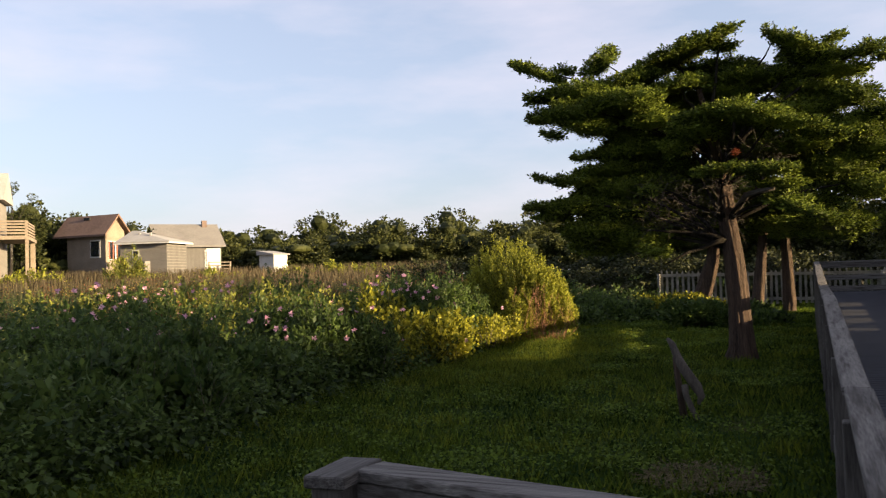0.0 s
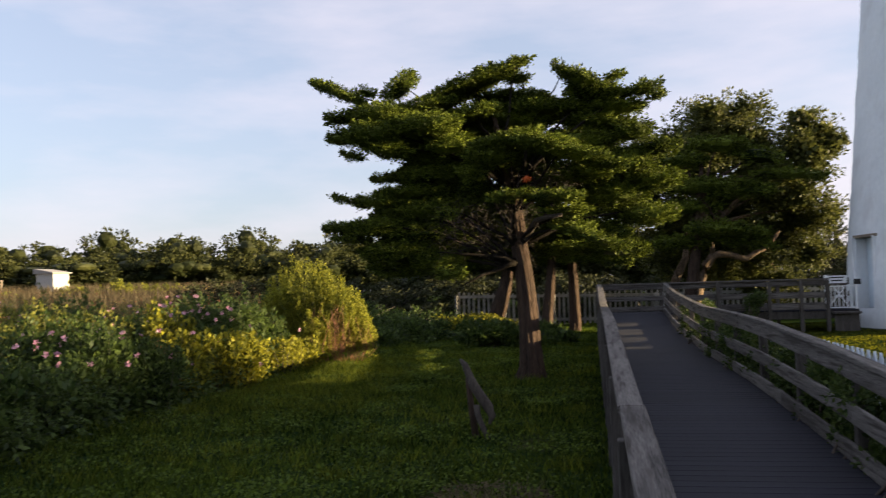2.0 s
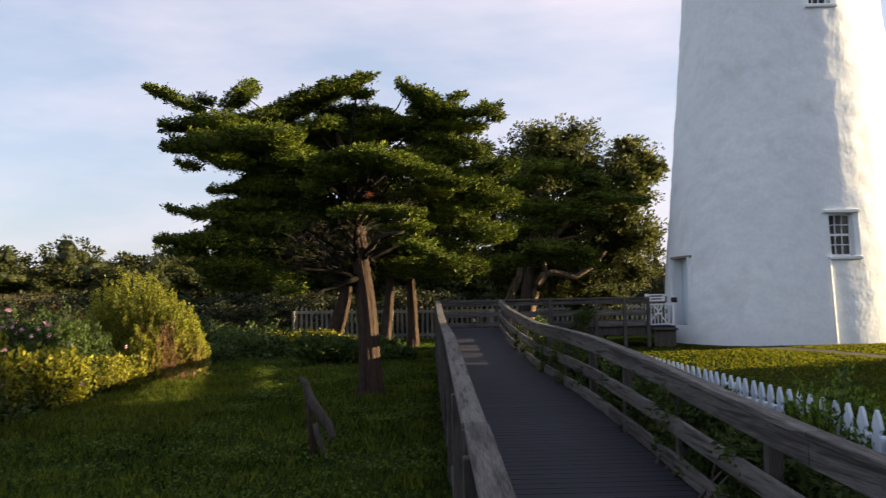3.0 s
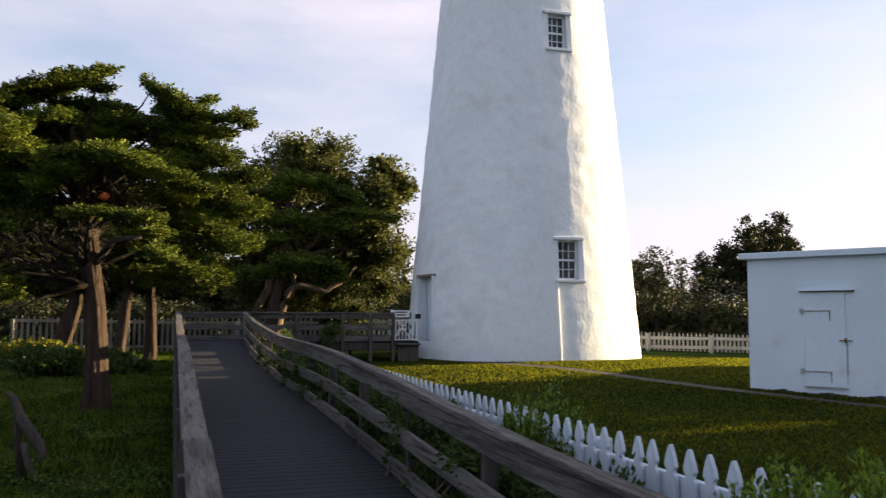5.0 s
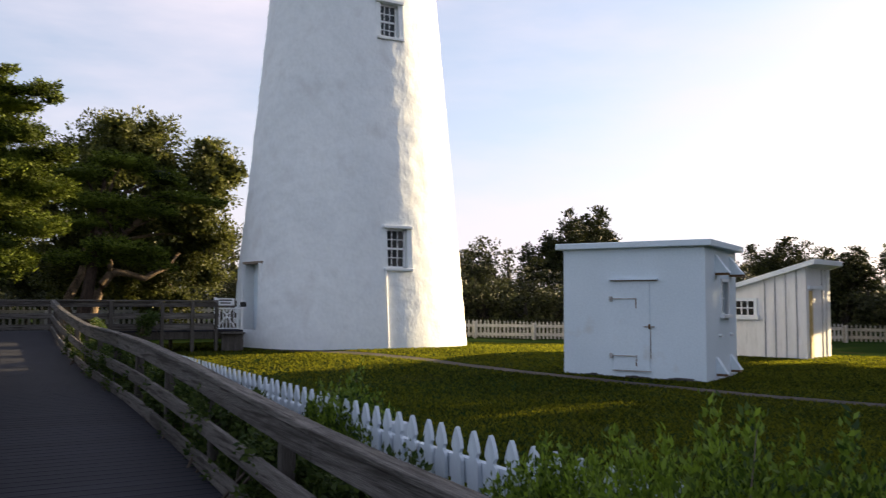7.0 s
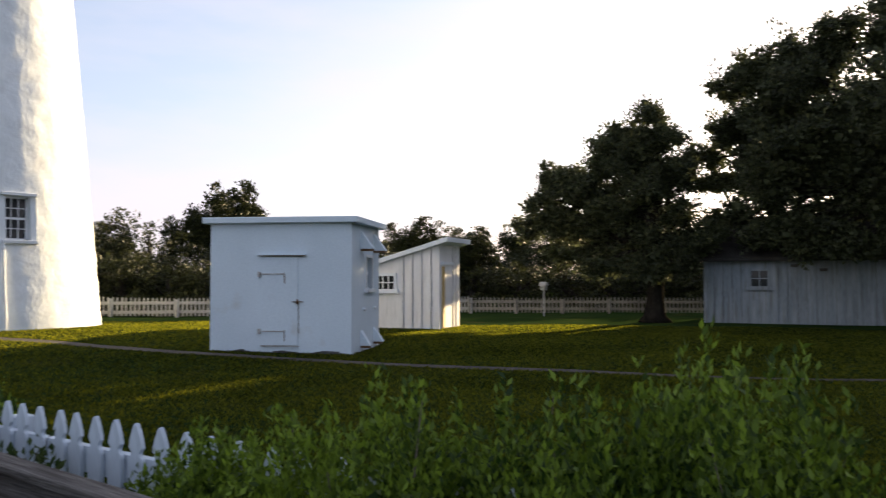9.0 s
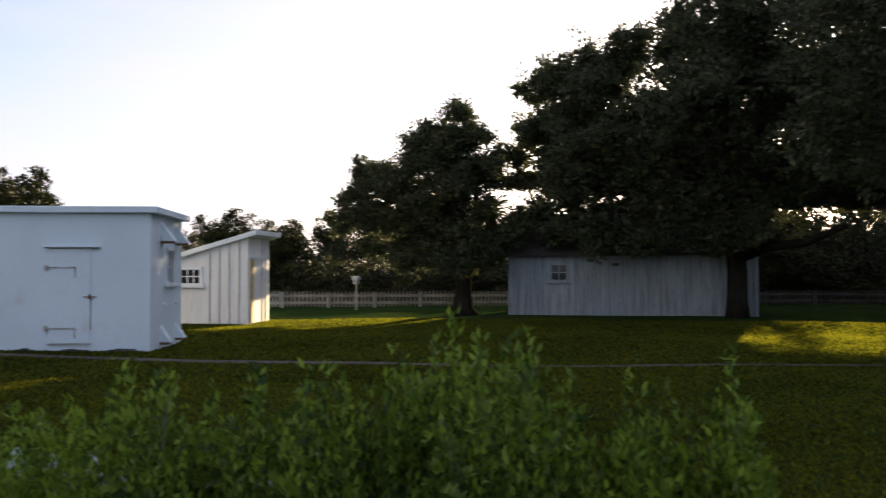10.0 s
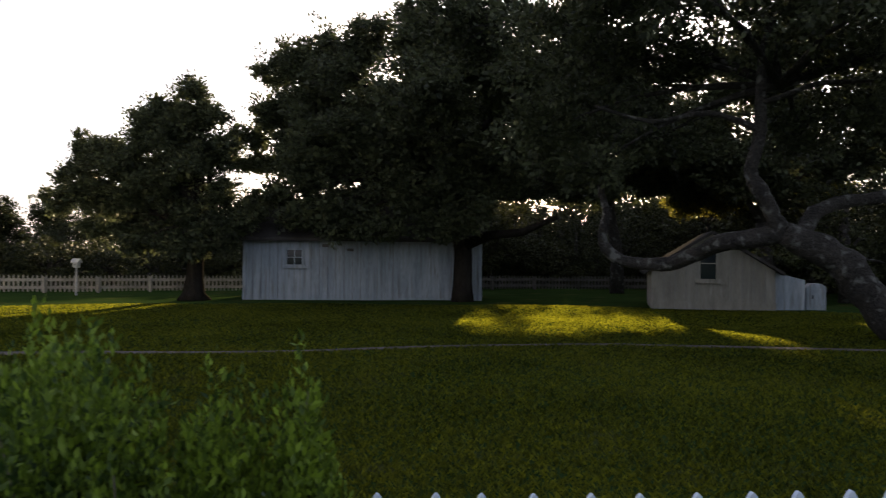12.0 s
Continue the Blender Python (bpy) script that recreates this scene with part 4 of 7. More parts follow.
def gable_hut():
    root = thing("gable_hut", (28.3, -7.15, -0.12), -3.0, "cream board-and-batten hut with a tall window", "hut")
    W, D, H = 3.8, 3.4, 1.25
    rot = Matrix(((0, 1, 0, 0), (1, 0, 0, 0), (0, 0, 1, 0), (0, 0, 0, 1)))
    ridge = 2.42
    bm = bmesh.new()
    prism(bm, [(0, 0), (W, 0), (W, H), (W / 2, ridge), (0, H)], 0, D)
    bm.transform(rot)
    part("wall", bm, M_CREAM, root)
    slope = lambda s: H + (ridge - H) * (1 - abs(s - W / 2) / (W / 2))
    battens(root, W, lambda s: (0.25, slope(s)), M_CREAM, lambda s, a, b: (-0.03, -0.001, s - 0.03, s + 0.03, a, b), 0.34, ((1.7, 2.4),))
    small_window(root, 0.0, 1.80, 2.28, 0.98, 1.98, 1, 2, M_CREAM)
    bm = bmesh.new()
    box(bm, -0.03, -0.001, -0.02, W + 0.02, 0.0, 0.25)
    part("skirt", bm, M_CREAM, root)
    for a, b in (((-0.25, H - 0.13), (W / 2, ridge + 0.01)), ((W + 0.25, H - 0.13), (W / 2, ridge + 0.01))):
        bm = bmesh.new()
        prism(bm, [a, b, (b[0], b[1] + 0.1), (a[0], a[1] + 0.1)], -0.2, D + 0.2)
        bm.transform(rot)
        part("roof", bm, M_ROOF, root)
    bm = bmesh.new()
    prism(bm, [(-0.95, 0), (-0.005, 0), (-0.005, 1.22), (-0.95, 0.98)], 0.35, 2.4)
    bm.transform(rot)
    part("annex", bm, M_SHADEBOARD, root, "low grey lean-to against the hut")
    side = thing("utility_box", (28.7, -8.78, -0.12), -5.0, "pale blue-grey utility box beside the hut", "box")
    bm = bmesh.new()
    prism(bm, [(0, 0), (0.58, 0), (0.58, 0.72), (0.46, 0.86), (0.12, 0.86), (0, 0.76)], 0, 0.6)
    bm.transform(rot)
    part("body", bm, M_SHADEBOARD, side)
    bm = bmesh.new()
    box(bm, -0.03, -0.001, 0.10, 0.46, 0.15, 0.7, 0.005)
    part("hatch", bm, M_SHADEBOARD, side)
    bm = bmesh.new()
    box(bm, -0.05, -0.031, 0.38, 0.42, 0.38, 0.50)
    part("handle", bm, M_BLACK, side)


gable_hut()


# ---- trees ----
def spread_limbs(bm, base, ends, r0, sides=6, sag=0.15):
    """Limbs from a point on the trunk to each end, tapering and a little crooked."""
    base = Vector(base)
    for e in ends:
        e = Vector(e)
        pts, rad = [], []
        for k in range(6):
            t = k / 5
            p = base.lerp(e, t) + Vector((noise.noise(e * 0.7 + Vector((k, 0, 0))), noise.noise(e * 0.9 + Vector((0, k, 0))), 0)) * 0.22 * math.sin(t * 3.1)
            p.z += sag * math.sin(t * 3.14) * (e - base).length * 0.5
            pts.append(p)
            rad.append(r0 * (1 - 0.85 * t))
        tube(bm, pts, rad, sides)


def plume_crown(root, pads, tuft, gap, per=11, label=""):
    """Cedar foliage: flat pads (x, y, z, half length, half height, tilt) set all over with short upswept fingers of
    scale leaves, gathered in knobs round a dense core."""
    at, way, size = [], [], []
    core = bmesh.new()
    for x, y, z, a, c, tilt in pads:
        a, c = max(0.55 * a, a - 1.0 * tuft), max(0.45 * c, c - 0.5 * tuft)
        b = 0.24 + 0.55 * a
        spin = Matrix.Rotation(radians(-tilt), 3, "Y")
        turn = np.array(spin)
        n = int((4.2 * a * b + 6.0 * c * (a + b) * 0.5) / gap ** 2)
        d = unit(rng.normal(size=(n, 3)) * [1, 1, 0.9] + [0, -0.12, 0.2])
        p = d * [a, b, c]
        knob = np.array([noise.noise(Vector(q) * (1.1 / tuft) + Vector((x, y, z))) for q in p.tolist()])
        p = p * rng.uniform(0.86, 1.0, (n, 1)) + d * [1.0, 1.0, 0.7] * (knob * tuft * 0.75)[:, None]
        w = unit(np.stack([d[:, 0] * (0.5 + 0.8 * np.abs(d[:, 0])) - 0.08, d[:, 1] * 0.6, 0.40 + 0.4 * d[:, 2]], 1) + rng.normal(size=(n, 3)) * 0.3)
        at.append(p @ turn.T + [x, y, z - 0.45 * tuft])
        way.append(w @ turn.T)
        size.append(tuft * rng.uniform(0.65, 1.2, n) * (1 + 0.6 * np.abs(d[:, 0]) ** 5) * (1 + 0.5 * np.clip(knob, 0, 1)))
        lump(core, (x, y, z - 0.45 * tuft), (a, b, c), 0.84, spin)
    at, way, size = np.vstack(at), np.vstack(way), np.concatenate(size)
    m = len(at)
    t = rng.uniform(0, 1, (m, per, 1))
    long = size[:, None, None]
    q = at[:, None] + way[:, None] * (t * 0.95 - 0.45) * long + rng.normal(size=(m, per, 3)) * 0.20 * long * (1.15 - t)
    w = way[:, None] + rng.normal(size=q.shape) * 0.45
    k = np.repeat(size, per) * rng.uniform(0.7, 1.2, m * per)
    part("inner_foliage", core, M_CEDAR, root, "dense dark foliage inside the plumes")
    leaves("foliage", q.reshape(-1, 3), w.reshape(-1, 3), 0.34 * k, 0.17 * k, M_CEDAR, root, label)


def ridged_trunk(bm, pts, radii, sides=30, ridges=9, deep=0.16, twist=0.5):
    """A trunk with twisted vertical ridges and furrows."""
    pts = [Vector(p) for p in pts]
    rings = []
    for j in range(4 * (len(pts) - 1) + 1):
        i, f = min(j // 4, len(pts) - 2), j / 4 - min(j // 4, len(pts) - 2)
        p, r = pts[i].lerp(pts[i + 1], f), radii[i] + (radii[i + 1] - radii[i]) * f
        ring = []
        for k in range(sides):
            a = 2 * math.pi * k / sides
            v = 1 + deep * math.sin(ridges * a + twist * p.z * 3 + 1.5 * noise.noise(Vector((p.z * 1.3, a, 0)))) + 0.10 * noise.noise(Vector((math.cos(a) * 2, math.sin(a) * 2, p.z * 2)))
            ring.append(bm.verts.new(p + Vector((math.cos(a) * r * v, math.sin(a) * r * v, 0))))
        rings.append(ring)
    for u, v in zip(rings, rings[1:]):
        for k in range(sides):
            bm.faces.new((u[k], u[(k + 1) % sides], v[(k + 1) % sides], v[k])).smooth = True
    bm.faces.new(rings[-1])


def cedar_tree():
    root = thing("cedar_tree", (-1.05, 14.6, -0.14), 0, "windswept red cedar with flat spreading plumes and a ridged trunk", "tree")
    upper_left = [(-3.23, -0.2, 5.21, 0.6, 0.13, -24), (-2.81, 0, 5.24, 0.26, 0.12, -8), (-2.18, 0.1, 5.34, 0.46, 0.17, 36), (-2.45, -0.3, 4.72, 0.71, 0.27, 0), (-3.15, -0.5, 4.69, 0.35, 0.13, 4), (-3.16, -0.4, 4.35, 0.32, 0.17, 0),
                  (-2.55, -0.7, 4.34, 0.58, 0.25, 0), (-2.99, -0.3, 4.06, 0.3, 0.1, -8), (-2.35, -0.5, 4.12, 0.51, 0.19, -10), (-1.9, -0.6, 4.44, 0.53, 0.23, 5), (-1.76, 0, 4.87, 0.72, 0.18, 10), (-1.42, -0.7, 4.44, 0.55, 0.23, 5)]
    top = [(-0.86, 0.1, 5.28, 0.89, 0.13, 17), (-0.53, 0.1, 5.52, 0.34, 0.09, 5), (-0.06, 0, 5.58, 0.33, 0.08, 14), (-0.06, 0.2, 5.35, 0.3, 0.09, 4), (-1.32, 0.4, 5.15, 0.59, 0.14, 10), (-0.26, 0.6, 5.08, 0.77, 0.17, 0), (-0.83, -0.2, 4.71, 0.53, 0.15, 8)]
    upper_right = [(0.75, 0, 5.37, 0.33, 0.13, -35), (1.05, 0.1, 5.23, 0.47, 0.18, -18), (1.29, 0.4, 5.05, 0.62, 0.24, -6), (1.59, 0.2, 5.28, 0.24, 0.08, 15), (2.08, 0.2, 5.03, 0.36, 0.15, 10), (2.3, 0.1, 4.88, 0.22, 0.09, 8),
                   (1.59, 0.5, 4.79, 0.63, 0.16, 0), (0.4, 0.8, 4.87, 0.77, 0.21, 0), (1.28, 0.6, 4.56, 0.71, 0.18, -8), (1.87, 0.3, 4.33, 0.4, 0.26, 0), (2.27, 0.5, 4.04, 0.51, 0.18, 0)]
    middle = [(-0.23, -0.7, 4.1, 0.67, 0.14, 10), (0.28, -0.9, 4.01, 0.64, 0.15, -4), (0.78, -0.8, 3.84, 0.72, 0.17, -14), (1.38, -0.6, 3.63, 0.45, 0.12, -8), (-0.51, -0.6, 3.87, 0.55, 0.23, 0), (-0.82, -0.5, 3.64, 0.34, 0.19, 0),
              (-1.27, -0.3, 4.17, 0.53, 0.27, 0), (-1.72, 0.2, 3.99, 0.5, 0.22, 0), (1.2, 0.3, 3.65, 0.5, 0.2, 0), (-0.45, 0.7, 3.87, 0.93, 0.19, 0)]
    lower = [(-0.14, -0.9, 3.15, 0.48, 0.11, 4), (0.58, -1.0, 3.09, 0.55, 0.12, -3), (0.78, -0.7, 2.89, 0.39, 0.11, 0), (1.2, -0.9, 2.4, 0.53, 0.14, -22), (0.88, -0.6, 2.62, 0.34, 0.11, 0), (-0.65, 0.5, 3.28, 0.46, 0.22, 0),
             (-0.93, 0.3, 3.42, 0.45, 0.28, 0), (-1.24, -0.5, 1.92, 0.33, 0.15, -4), (-1.23, -1.0, 2.9, 0.2, 0.11, 0), (2.22, 0.8, 3.52, 0.62, 0.25, 0), (2.11, 0.9, 2.91, 0.62, 0.25, 0)]
    low_left = [(-2.48, 0, 3.67, 0.36, 0.11, 6), (-1.78, 0.2, 3.67, 0.71, 0.2, 0), (-2.01, 0.3, 3.4, 0.84, 0.18, 0), (-3.15, 0, 3.29, 0.37, 0.08, -14), (-2.61, 0.1, 3.24, 0.61, 0.15, -4), (-1.6, 0.3, 3.08, 0.91, 0.28, 0),
                (-3.32, 0, 2.83, 0.37, 0.11, 4), (-2.66, 0.2, 2.78, 0.82, 0.22, 0), (-1.84, 0.4, 2.64, 0.92, 0.29, 0), (-3.15, 0.1, 2.59, 0.41, 0.1, -6), (-2.28, 0.3, 2.34, 0.87, 0.25, 0), (-1.58, 0.1, 2.18, 0.55, 0.2, 0), (-2.54, 0.5, 2.05, 0.47, 0.12, -6)]
    inner = [(-1.0, 0.7, 4.5, 0.8, 0.24, 0), (1.1, 0.8, 4.35, 0.8, 0.28, 0), (-1.2, 0.8, 3.3, 1.1, 0.40, 0), (0.3, 0.9, 3.75, 1.0, 0.20, 0), (1.5, 0.9, 3.3, 0.8, 0.35, 0), (-0.6, 1.0, 2.8, 1.0, 0.30, 0), (0.9, 1.0, 2.7, 0.8, 0.25, 0),
             (-2.2, 0.5, 4.3, 0.7, 0.28, 0), (-2.2, 0.6, 3.0, 0.8, 0.35, 0)]
    inner += [(-0.2, 0.6, 4.66, 0.8, 0.18, 0), (0.5, 0.5, 3.6, 0.8, 0.22, 0), (-1.5, 0.4, 3.75, 0.9, 0.32, 0), (-1.1, 0.6, 4.12, 0.9, 0.26, 0), (0.9, 0.5, 4.2, 0.8, 0.27, 0), (1.7, 0.6, 3.85, 0.7, 0.32, 0), (0.3, 0.5, 4.82, 0.9, 0.2, 0), (-1.6, 0.5, 4.7, 0.8, 0.25, 0), (0.2, 0.7, 4.08, 0.9, 0.18, 0)]
    inner += [(-0.9, 0.8, 2.3, 0.8, 0.22, 0), (0.7, 0.9, 2.35, 0.8, 0.22, 0), (1.5, 0.8, 2.3, 0.7, 0.2, -6), (-0.2, 1.1, 2.6, 0.9, 0.24, 0), (-1.9, 0.6, 2.1, 0.6, 0.18, 0)]
    plume_crown(root, upper_left + top + upper_right + middle + lower + low_left + inner, 0.115, 0.056, 10, "dense dark green scale foliage")
    bm = bmesh.new()
    ridged_trunk(bm, [(0.0, 0.05, 0), (0.02, 0, 0.25), (0.0, 0, 0.9), (-0.04, 0, 1.6), (-0.12, 0.02, 2.3), (-0.18, 0.05, 3.0), (-0.32, 0, 3.8), (-0.5, 0, 4.6)],
                 [0.27, 0.195, 0.165, 0.155, 0.14, 0.11, 0.08, 0.04], 40, 11, 0.10, 0.7)
    part("trunk", bm, M_BARK, root, "ridged reddish-brown trunk")
    bm = bmesh.new()
    for pads, base in ((upper_left, (-0.3, 0, 3.4)), (top, (-0.35, 0, 3.9)), (upper_right, (-0.25, 0, 3.2)), (middle, (-0.2, 0, 2.9)), (lower, (-0.15, 0, 2.3)), (low_left, (-0.12, 0, 1.9))):
        spread_limbs(bm, base, [p[:3] for p in pads[::2]], 0.042)
    spread_limbs(bm, (-0.12, -0.05, 2.05), [(-1.5, -0.3, 2.25), (-1.1, -0.5, 1.65)], 0.055, sag=0.05)
    part("branchwork", bm, M_DARKBARK, root)
    bm = bmesh.new()
    for k in range(520):
        low = k % 4
        p = Vector((rng.uniform(-1.5, 0.1), rng.uniform(-0.8, 0.3), rng.uniform(2.2, 3.0))) if low else Vector((rng.uniform(-0.1, 0.8), rng.uniform(-0.5, 0.2), rng.uniform(3.2, 3.6)))
        d = Vector(rng.normal(size=3)) * 0.17
        tube(bm, [p, p + d * 0.6 + Vector((0, 0, 0.05)), p + d * 1.2], [0.0045, 0.0035, 0.0015], 3)
    tagged(part("dead_twigs", bm, M_DARKTWIG, root, "bare grey dead twigs inside the crown"), kind="stuff")
    at, _ = in_blobs([(0.12, -1.15, 3.34, 0.07, 0.07, 0.05)], 120)
    leaves("dead_spray", at, rng.normal(size=(120, 3)), np.full(120, 0.035), np.full(120, 0.014), M_RUSTLEAF, root, "small red-brown dead spray")
    bm = bmesh.new()
    tube(bm, [(0.0, 0, 2.5), (0.22, -0.5, 2.72), (0.42, -0.85, 2.74), (0.66, -0.95, 2.76)], [0.06, 0.05, 0.04, 0.03], 7)
    part("broken_limb", bm, M_DRIFT, root, "pale broken limb")


cedar_tree()


def back_cedar(loc, trunk, pads, label, tuft=0.22, gap=0.115):
    """A smaller or farther cedar: a leaning trunk, limbs and plumes."""
    root = thing("cedar_tree", loc, 0, label, "tree")
    plume_crown(root, pads, tuft, gap, 9)
    bm = bmesh.new()
    ridged_trunk(bm, *trunk, 20, 6, 0.16, 0.4)
    part("trunk", bm, M_BARK, root)
    bm = bmesh.new()
    spread_limbs(bm, trunk[0][-2], [p[:3] for p in pads], 0.06)
    part("branchwork", bm, M_BARK, root)


back_cedar((3.0, 27.6, -0.1), ([(0, 0, 0), (0.1, 0, 1.2), (0.3, 0, 2.5), (0.5, 0, 4.2), (0.6, 0, 5.6)], [0.22, 0.18, 0.15, 0.1, 0.04]),
           [(1.12, 0, 6.01, 1.12, 0.34, -4), (-0.06, 0.2, 5.56, 1.03, 0.37, 0), (2.33, -0.2, 5.56, 0.84, 0.37, -10), (3.33, -0.4, 4.9, 1.03, 0.24, -6), (2.56, -0.3, 4.99, 0.65, 0.19, 0), (0.9, 0.1, 4.68, 1.78, 0.34, -3),
            (1.74, -0.3, 4.47, 1.11, 0.3, 0), (0.16, 0.2, 4.06, 1.12, 0.3, 0), (1.12, -0.5, 3.28, 1.38, 0.33, -6), (-0.05, 0.3, 2.96, 1.13, 0.34, 0), (1.87, -0.2, 2.88, 0.93, 0.26, -10)],
           "dark cedar with layered plumes standing before the live oak")
back_cedar((-0.6, 30.0, -0.1), ([(0, 0, 0), (0.0, 0, 1.2), (-0.05, 0, 2.6), (0.1, 0, 4.2), (0.1, 0, 5.2)], [0.20, 0.16, 0.14, 0.1, 0.04]),
           [(0.0, 0.4, 5.3, 1.5, 0.5, 0), (1.3, 0.3, 4.4, 1.3, 0.5, 0), (-1.4, 0.4, 4.4, 1.4, 0.5, 4), (0.4, 0.5, 3.5, 1.6, 0.45, 0), (-2.2, 0.5, 3.6, 1.2, 0.45, 0), (1.7, 0.2, 3.2, 1.1, 0.35, -6), (-0.9, 0.3, 2.7, 1.1, 0.28, 0),
            (-2.6, -1.2, 2.75, 1.0, 0.40, 0), (-1.2, -1.4, 2.95, 0.9, 0.36, 0), (0.3, -1.3, 2.7, 1.0, 0.36, 0), (1.5, -1.2, 2.6, 0.9, 0.36, 0), (-3.7, -1.0, 2.6, 0.9, 0.36, 0), (-0.4, -1.2, 3.5, 1.0, 0.4, 0), (1.2, -1.2, 3.4, 1.0, 0.4, 0), (-2.2, -1.2, 3.5, 1.0, 0.4, 0)],
           "dark cedar with a slim sunlit trunk before the picket fence")
back_cedar((-1.59, 29.3, -0.1), ([(0, 0, 0), (0.15, 0, 1.2), (0.3, 0, 2.6), (0.4, 0, 4.0), (0.4, 0, 4.8)], [0.19, 0.16, 0.13, 0.09, 0.04]),
           [(0.3, 0.4, 5.0, 1.3, 0.5, 0), (-1.0, 0.4, 4.2, 1.3, 0.45, 0), (0.8, 0.6, 4.0, 1.2, 0.45, 0), (-0.4, 0.4, 3.2, 1.4, 0.35, 0)],
           "dark cedar with a slim leaning trunk, sunlit on one side")
back_cedar((-3.54, 29.5, -0.1), ([(0, 0, 0), (0.3, 0, 0.8), (0.6, 0, 1.7), (0.75, 0, 2.8), (0.8, 0, 4.0)], [0.34, 0.27, 0.2, 0.14, 0.06]),
           [(0.4, 0.4, 4.4, 1.5, 0.5, 0), (-1.2, 0.4, 3.9, 1.4, 0.5, 0), (1.6, 0.6, 3.5, 1.3, 0.4, 0), (-2.4, 0.4, 3.1, 1.3, 0.45, 0), (-0.8, 0.5, 2.9, 1.4, 0.4, 0), (-3.2, 0.4, 2.4, 1.1, 0.4, 0)],
           "dark leaning cedar with a stout sunlit trunk")
rng = np.random.default_rng(21)


def oak(name, loc, trunk, blobs, count, label, leaf=(0.13, 0.07), material=M_OAK, bark=M_OAKBARK, limbs_from=None, r0=0.16, share=0.4, inner=0.62):
    root = thing(name, loc, 0, label, "tree", "trees of the yard")
    lobes = split_blobs(blobs, 6, 0.52, 0.85)
    crown("crown", split_blobs(lobes, 7, 0.40, 1.0), count, leaf[0], leaf[1], material, root, 0.1, 0.6, 0.9, fill=blobs, share=share)
    shrunk = lobes * [1, 1, 1, inner, inner, inner]
    dense_heart(shrunk, int(count * 0.16), leaf[0] * 2.0, material, root)
    bm = bmesh.new()
    for pts, rad in trunk:
        tube(bm, pts, rad, 10)
    part("trunk", bm, bark, root)
    bm = bmesh.new()
    top = limbs_from or trunk[0][0][-1]
    spread_limbs(bm, top, [b[:3] for b in blobs], r0)
    part("branchwork", bm, bark, root)
    return root


# oaks behind the boardwalk's end
oak("live_oak", (4.2, 31.0, -0.1),
    [([(-0.55, -0.4, 0), (-0.62, -0.4, 0.8), (-0.52, -0.4, 1.35), (-0.37, -0.4, 1.85), (-0.22, -0.4, 2.15), (0.02, -0.4, 2.5), (0.27, -0.4, 2.56), (0.53, -0.4, 2.53), (1.14, -0.4, 2.36), (1.46, -0.4, 2.58), (1.88, -0.4, 2.76), (2.3, -0.3, 3.3)],
      [0.26, 0.23, 0.20, 0.18, 0.165, 0.15, 0.14, 0.125, 0.11, 0.09, 0.07, 0.04]),
     ([(-0.75, -0.3, 0), (-1.2, -0.4, 0.9), (-1.4, -0.4, 1.4), (-1.15, -0.4, 1.95), (-0.9, -0.4, 2.45), (-0.8, -0.2, 3.4)], [0.24, 0.20, 0.17, 0.15, 0.12, 0.06]),
     ([(0.02, -0.4, 2.5), (0.0, -0.4, 2.9), (-0.2, -0.4, 3.2), (-0.1, -0.2, 4.0)], [0.11, 0.09, 0.08, 0.04])],
    [(0.3, 0, 5.8, 2.6, 2.4, 1.8), (2.6, 0.2, 5.4, 1.9, 1.9, 1.7), (-1.8, 0, 5.4, 2.1, 2.1, 1.8), (3.8, 0.8, 3.9, 1.2, 1.4, 1.2), (1.0, 0.4, 7.2, 2.2, 1.8, 1.2), (3.3, 0.3, 6.5, 1.5, 1.5, 1.0), (-0.5, 1.5, 3.2, 2.6, 1.4, 1.6), (3.2, 3.4, 1.6, 1.8, 1.2, 1.2), (1.6, 1.4, 3.7, 2.2, 1.4, 1.1), (3.2, 1.2, 2.9, 1.4, 1.2, 0.9), (-1.4, 1.6, 3.2, 2.0, 1.4, 1.3), (2.0, 0.6, 4.7, 1.6, 1.4, 0.9), (0.6, 2.4, 2.2, 3.0, 1.0, 1.0), (0.4, 0, 7.5, 1.8, 1.4, 0.7)],
    88000, "spreading live oak behind the boardwalk, pale sunlit limbs", (0.12, 0.068), limbs_from=(0.2, 0, 3.6), bark=M_OAKLIMB, r0=0.08, inner=0.5, material=M_SUNOAK)
